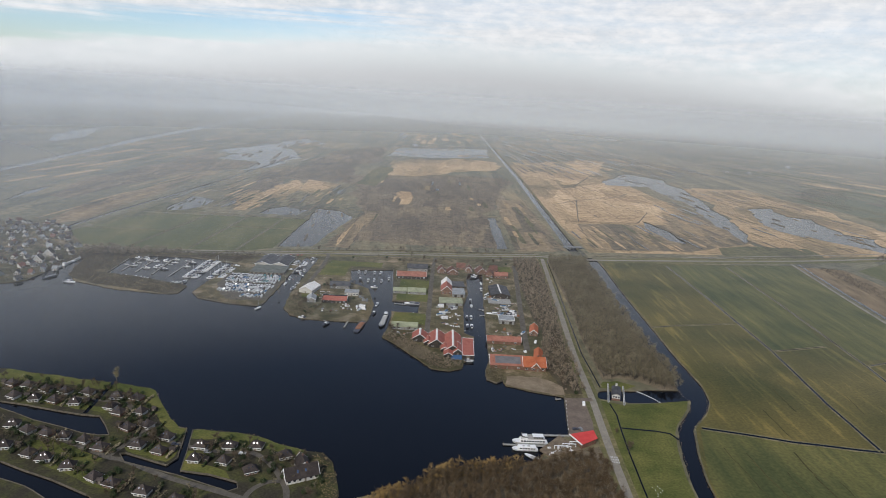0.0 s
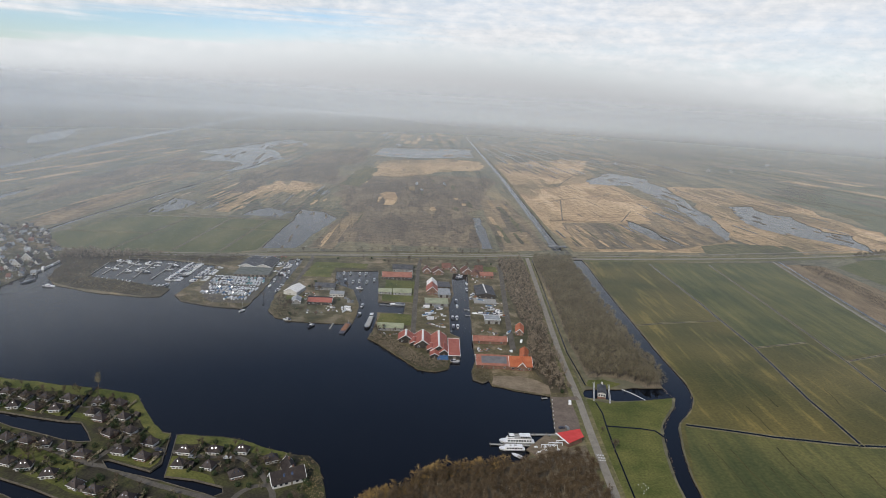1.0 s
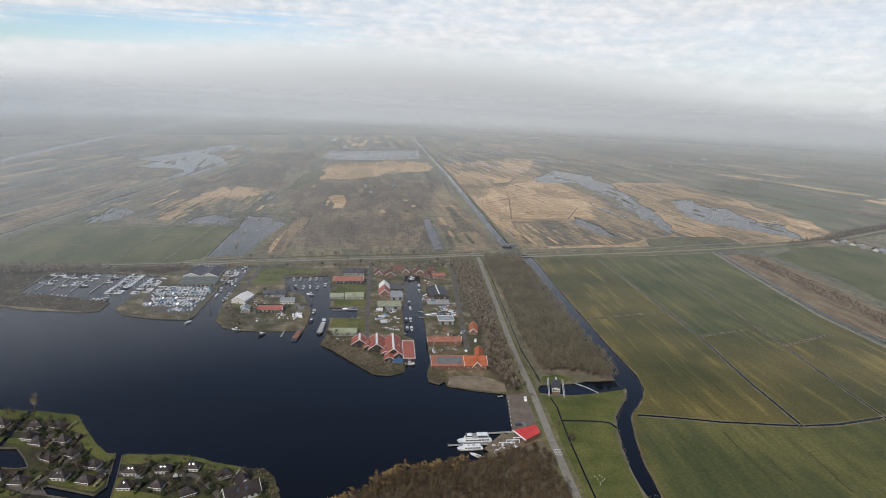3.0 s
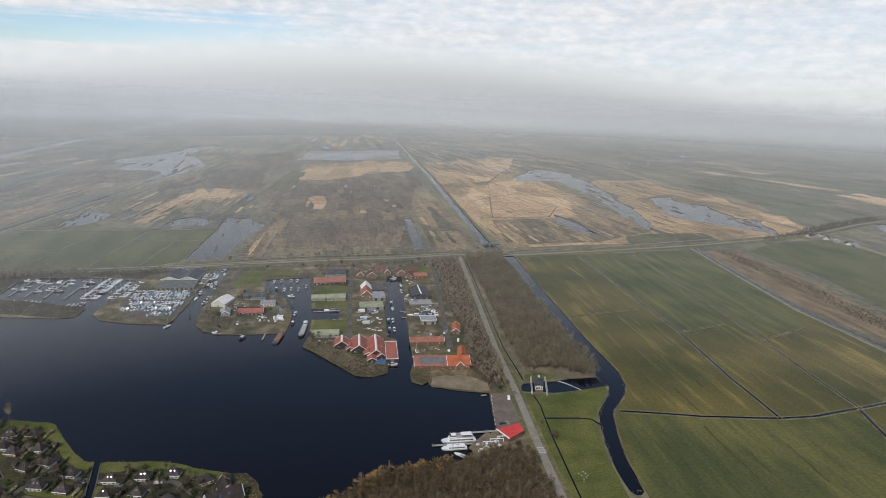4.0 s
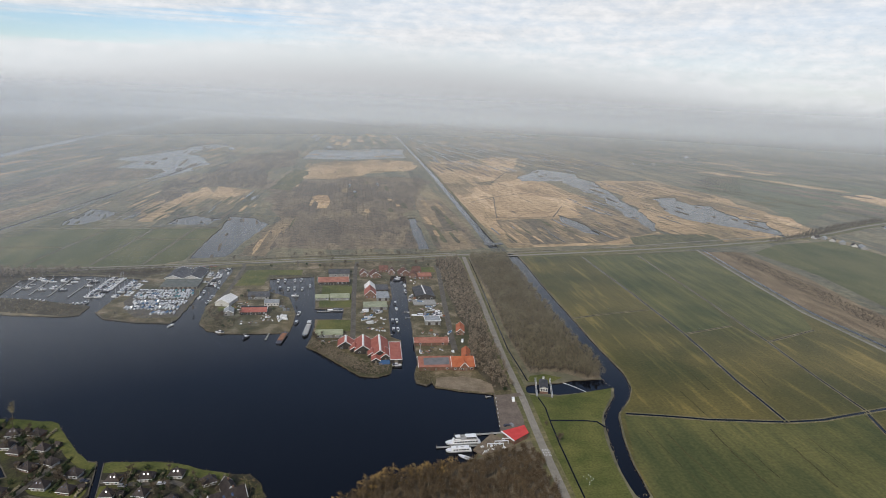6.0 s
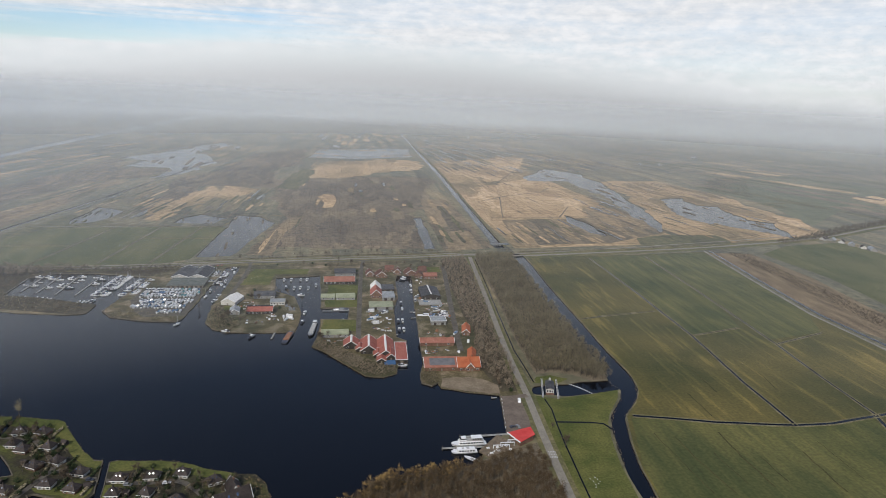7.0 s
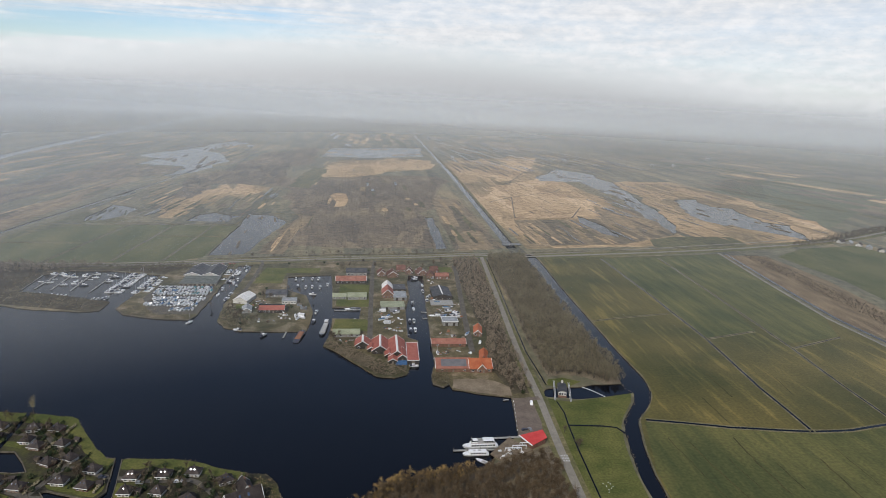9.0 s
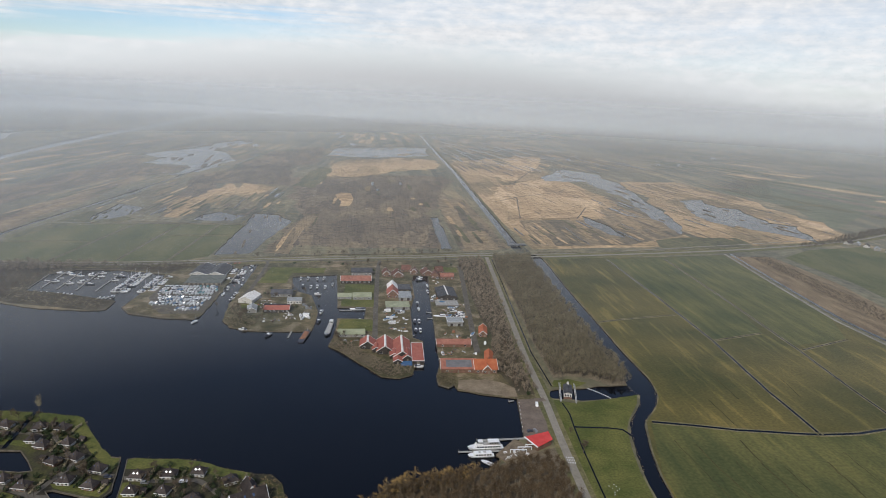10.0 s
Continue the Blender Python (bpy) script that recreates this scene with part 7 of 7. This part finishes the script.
# reed edging along the banks, in tufts of upright blades
def tuft(seed):
    rnd = random.Random(seed)
    v, f = [], []
    for k in range(9):
        x, y, h = rnd.uniform(-0.8, 0.8), rnd.uniform(-0.8, 0.8), rnd.uniform(0.9, 1.8)
        a = rnd.uniform(0, 3.14)
        i = len(v)
        v += [(x - 0.14 * math.cos(a), y - 0.14 * math.sin(a), 0), (x + 0.14 * math.cos(a), y + 0.14 * math.sin(a), 0), (x + rnd.uniform(-0.4, 0.4), y + rnd.uniform(-0.4, 0.4), h)]
        f.append([i, i + 1, i + 2])
    return np.array(v), f, [0] * len(f)


TUFTS = [tuft(k) for k in range(6)]
bank_line = []
for i, line in enumerate((LAKE_D[-14:], LAKE_D[3:11], LAKE_B[:5], LAKE_B[15:26], LAKE_B[38:45], LAKE_C[2:], LAKE_A[2:8], LAKE_A[17:23], RIVER[14:27], RIVER[5:14])):
    bank_line += ragged(line, 0.9, 1.1, 200 + i, closed=False)
scattered("bank_reed", plant(bank_line, 0.2, 0.45, 6, 19, -0.2), TUFTS, [REED_BLADE], "dry reed fringe along the water's edge", "reed")


# single trees of gardens and yards
def garden_tree(seed, h, spread, twig, label, twigs=150, fat=1.0):
    t = thing("tree", pose(0, 0, -50), label, "tree", "bare trees among the houses")
    bm = bmesh.new()
    bare_tree(bm, 0, 0, 0, h, spread, random.Random(seed), twigs, 1, 0.3, fat)
    crown = bmesh.new()
    trunk = bmesh.new()
    for src, slot, dst in ((bm, 0, crown), (bm, 1, trunk)):
        for fc in src.faces:
            if fc.material_index == slot:
                dst.faces.new([dst.verts.new(w.co) for w in fc.verts])
    bm.free()
    part("trunk", trunk, BARK, t)
    part("crown", crown, twig, t)
    return t


def shrub(seed, label):
    """An evergreen shrub: many small leaf clumps round a few stems."""
    rnd = random.Random(seed)
    t = thing("shrub", pose(0, 0, -50), label, "shrub", "evergreens among the houses")
    bm = bmesh.new()
    for k in range(4):
        prism(bm, (0, 0, 0), (rnd.uniform(-0.6, 0.6), rnd.uniform(-0.6, 0.6), 1.6), 0.07, 0.03, 4)
    part("stem", bm, BARK, t)
    bm = bmesh.new()
    for k in range(160):
        d = Vector((rnd.gauss(0, 1), rnd.gauss(0, 1), rnd.gauss(0, 1))).normalized()
        p = Vector((d.x * 1.5, d.y * 1.5, 1.5 + d.z * 1.4)) * rnd.uniform(0.75, 1.08)
        u = d.orthogonal().normalized() * rnd.uniform(0.2, 0.42)
        u.rotate(Euler((rnd.uniform(0, 6), 0, rnd.uniform(0, 6))))
        w = d.cross(u)
        bm.faces.new([bm.verts.new(q) for q in (p - u, p + w, p + u * 0.8, p - w * 0.7)])
    part("leaves", bm, EVERGREEN, t)
    return t


T1 = garden_tree(1, 7.0, 2.8, TWIG_DARK, "bare brown garden tree with a wide crown")
T2 = garden_tree(2, 5.5, 2.4, TWIG_DARK, "small bare brown garden tree")
T3 = garden_tree(3, 4.5, 2.2, TWIG, "small light brown garden tree", 130, 1.3)
T4 = garden_tree(4, 9.0, 3.2, TWIG_DARK, "tall bare tree with a loose crown", 190)
S1 = shrub(5, "dark evergreen garden shrub")
S2 = shrub(6, "low dark evergreen shrub")
placed, rt = [], random.Random(33)
HOUSES_AT = VILLAGE + [(-125.4, 303.5), (-108, 290.4), (-91.6, 283.5), (-64.5, 281.5), (-65.5, 290)]
tries = 0
while len(placed) < 300 and tries < 6000:
    tries += 1
    hx, hy = rt.choice(HOUSES_AT)
    x, y = hx + rt.uniform(-12, 12), hy + rt.uniform(-9, 11)
    if any(wet((x + u, y + v)) for u in (-5, 0, 5) for v in (-5, 0, 6)) or any(abs(x - a) < 4.4 and abs(y - b - 2) < 4.6 for a, b in HOUSES_AT) or any((x - a) ** 2 + (y - b) ** 2 < 5 for a, b in placed):
        continue
    placed.append((x, y))
    k = rt.random()
    copy_thing(T1 if k < 0.14 else T2 if k < 0.42 else T3 if k < 0.55 else S1 if k < 0.85 else S2, pose(x, y, 0.05, 0, 0, rt.uniform(0, 360)))
poplar = garden_tree(9, 12.0, 1.9, TWIG, "slender bare poplar on a lake shore", 170)
poplar.matrix_basis = pose(-208.4, 373.0, 0.05)
YARD_TREES = ((-133, 552), (-128, 540), (-122, 530), (-116, 522), (-134, 560), (-126, 551), (-119, 541), (-112, 533), (-107, 528), (-112, 566), (-106, 548), (-78, 566), (-72, 574), (-66, 560), (-100, 586), (-114, 604), (-88, 617), (-76, 612), (-34, 484), (-28, 478), (-30, 494), (92, 420), (98, 412), (103, 402), (105, 428), (94, 440), (100, 455), (104, 392), (96, 398), (-30, 712), (-14, 716), (-44, 716), (10, 720), (50, 722), (80, 728), (-60, 722), (-20, 486), (-12, 492), (-36, 488), (-8, 690), (-38, 700), (-30, 705), (0, 700), (100, 420), (96, 405), (104, 440), (102, 470), (99, 540), (-130, 560), (-122, 545), (-108, 590), (-110, 620), (-75, 605), (-60, 585), (94, 700), (86, 720), (40, 715), (20, 712), (70, 715), (-100, 715), (-70, 715), (36, 702), (55, 698),
              (-30, 262), (-22, 268), (-66, 300), (-56, 262), (-60, 268), (-58, 256), (118, 340), (120, 320))
for i, (x, y) in enumerate(YARD_TREES):
    copy_thing((T1, T2, T4, S1)[i % 4], pose(x, y, 0.05, 0, 0, 47 * i))
for i in range(110):
    rr = random.Random(1200 + i)
    x, y = rr.uniform(-590, -385), rr.uniform(545, 820)
    if inside((x, y), OLD_VILLAGE) and not wet((x, y)) and not any(abs(x - a) < 4.5 and abs(y - b) < 5 for a, b in KEPT):
        copy_thing((T1, T4, T2, T3)[i % 4], pose(x, y, 0, 0, 0, rr.uniform(0, 360)))
for i, (x, y) in enumerate(((-150, 562), (-92, 520), (-120, 540), (-104, 530), (-84, 610), (-146, 735), (-30, 735))):
    copy_thing((T1, T2, T4)[i % 3], pose(x, y, 0.05, 0, 0, 90 * i))
T1.matrix_basis, T2.matrix_basis, T3.matrix_basis = pose(-118, 309, 0.05), pose(-100, 297, 0.05), pose(-84, 300, 0.05)
T4.matrix_basis, S1.matrix_basis, S2.matrix_basis = pose(-152, 305, 0.05), pose(-116, 294, 0.05), pose(-98, 288, 0.05)
# hedges between the plots
for i, (hx, hy) in enumerate(HOUSES_AT[:38]):
    rr = random.Random(1500 + i)
    line = [(hx + 6.5, hy - 6), (hx + 7.5, hy + 7)]
    if any(wet(p) for p in line):
        continue
    hd = thing("hedge", at(hx + 6.8, hy, rr.uniform(-10, 4), 0.05), "clipped dark hedge between two gardens", "hedge", "hedges of the holiday village")
    bm = bmesh.new()
    for k in range(90):
        p = Vector((rr.uniform(-0.6, 0.6), rr.uniform(-5.5, 5.5), rr.uniform(0.2, 1.6)))
        u = Vector((rr.uniform(-1, 1), rr.uniform(-1, 1), rr.uniform(-0.6, 0.6))).normalized() * rr.uniform(0.35, 0.7)
        w = u.orthogonal().normalized() * 0.4
        bm.faces.new([bm.verts.new(q) for q in (p - u, p + w, p + u, p - w)])
    part("leaves", bm, EVERGREEN if i % 3 else TWIG, hd)
    part("stem", boxes(*[(-0.08, 0.08, -5 + k * 2, -4.85 + k * 2, 0, 0.9) for k in range(6)]), BARK, hd)


# ---- lit translucent rings round the camera that stand in for haze ----
def haze_veil(radius, density, top):
    m = bpy.data.materials.new("haze")
    m.use_nodes = True
    nt = m.node_tree
    nt.nodes.clear()
    N, link = nt.nodes.new, nt.links.new
    out, mix, clear, mist, both = N("ShaderNodeOutputMaterial"), N("ShaderNodeMixShader"), N("ShaderNodeBsdfTransparent"), N("ShaderNodeBsdfDiffuse"), N("ShaderNodeMath")
    thru, both_ways = N("ShaderNodeBsdfTranslucent"), N("ShaderNodeMixShader")
    both_ways.inputs[0].default_value = 0.55
    link(mist.outputs[0], both_ways.inputs[1]), link(thru.outputs[0], both_ways.inputs[2])
    geo, sep = N("ShaderNodeNewGeometry"), N("ShaderNodeSeparateXYZ")
    link(geo.outputs["Position"], sep.inputs[0])
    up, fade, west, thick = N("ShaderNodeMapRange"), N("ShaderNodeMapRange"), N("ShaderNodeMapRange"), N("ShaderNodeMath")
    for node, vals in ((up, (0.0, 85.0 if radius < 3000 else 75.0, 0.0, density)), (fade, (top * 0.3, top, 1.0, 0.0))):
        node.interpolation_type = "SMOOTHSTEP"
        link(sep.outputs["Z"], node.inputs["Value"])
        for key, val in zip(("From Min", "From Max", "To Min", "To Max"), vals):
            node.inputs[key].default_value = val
    # colour graded west to east, offsetting how the sun lights the ring
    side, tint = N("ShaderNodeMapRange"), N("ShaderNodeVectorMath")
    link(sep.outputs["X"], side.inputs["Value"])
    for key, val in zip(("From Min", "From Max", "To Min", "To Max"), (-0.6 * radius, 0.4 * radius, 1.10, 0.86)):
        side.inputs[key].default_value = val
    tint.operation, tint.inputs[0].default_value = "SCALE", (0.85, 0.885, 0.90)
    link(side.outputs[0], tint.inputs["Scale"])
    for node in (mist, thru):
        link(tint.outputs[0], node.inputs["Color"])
    # density raised over the west to lift the brightness there
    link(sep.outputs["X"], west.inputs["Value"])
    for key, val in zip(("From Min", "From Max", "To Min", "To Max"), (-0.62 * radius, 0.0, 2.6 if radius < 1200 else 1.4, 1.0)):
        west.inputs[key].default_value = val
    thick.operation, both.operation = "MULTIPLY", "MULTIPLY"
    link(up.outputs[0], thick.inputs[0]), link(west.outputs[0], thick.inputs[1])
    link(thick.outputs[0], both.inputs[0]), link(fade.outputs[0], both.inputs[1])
    link(both.outputs[0], mix.inputs[0]), link(clear.outputs[0], mix.inputs[1]), link(both_ways.outputs[0], mix.inputs[2])
    link(mix.outputs[0], out.inputs["Surface"])
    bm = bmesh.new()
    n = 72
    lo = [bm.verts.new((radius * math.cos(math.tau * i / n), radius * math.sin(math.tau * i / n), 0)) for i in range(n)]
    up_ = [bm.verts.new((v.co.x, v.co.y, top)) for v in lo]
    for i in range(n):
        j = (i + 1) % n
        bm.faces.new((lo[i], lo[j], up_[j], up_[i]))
    ob = tagged(obj("haze_veil_ring", bm, m), "translucent ring standing in for haze over the moor", "haze", kind="structure")
    ob.visible_shadow = False
    return ob


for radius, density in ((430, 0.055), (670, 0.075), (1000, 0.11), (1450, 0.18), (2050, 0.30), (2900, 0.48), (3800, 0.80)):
    haze_veil(radius, density, 260)
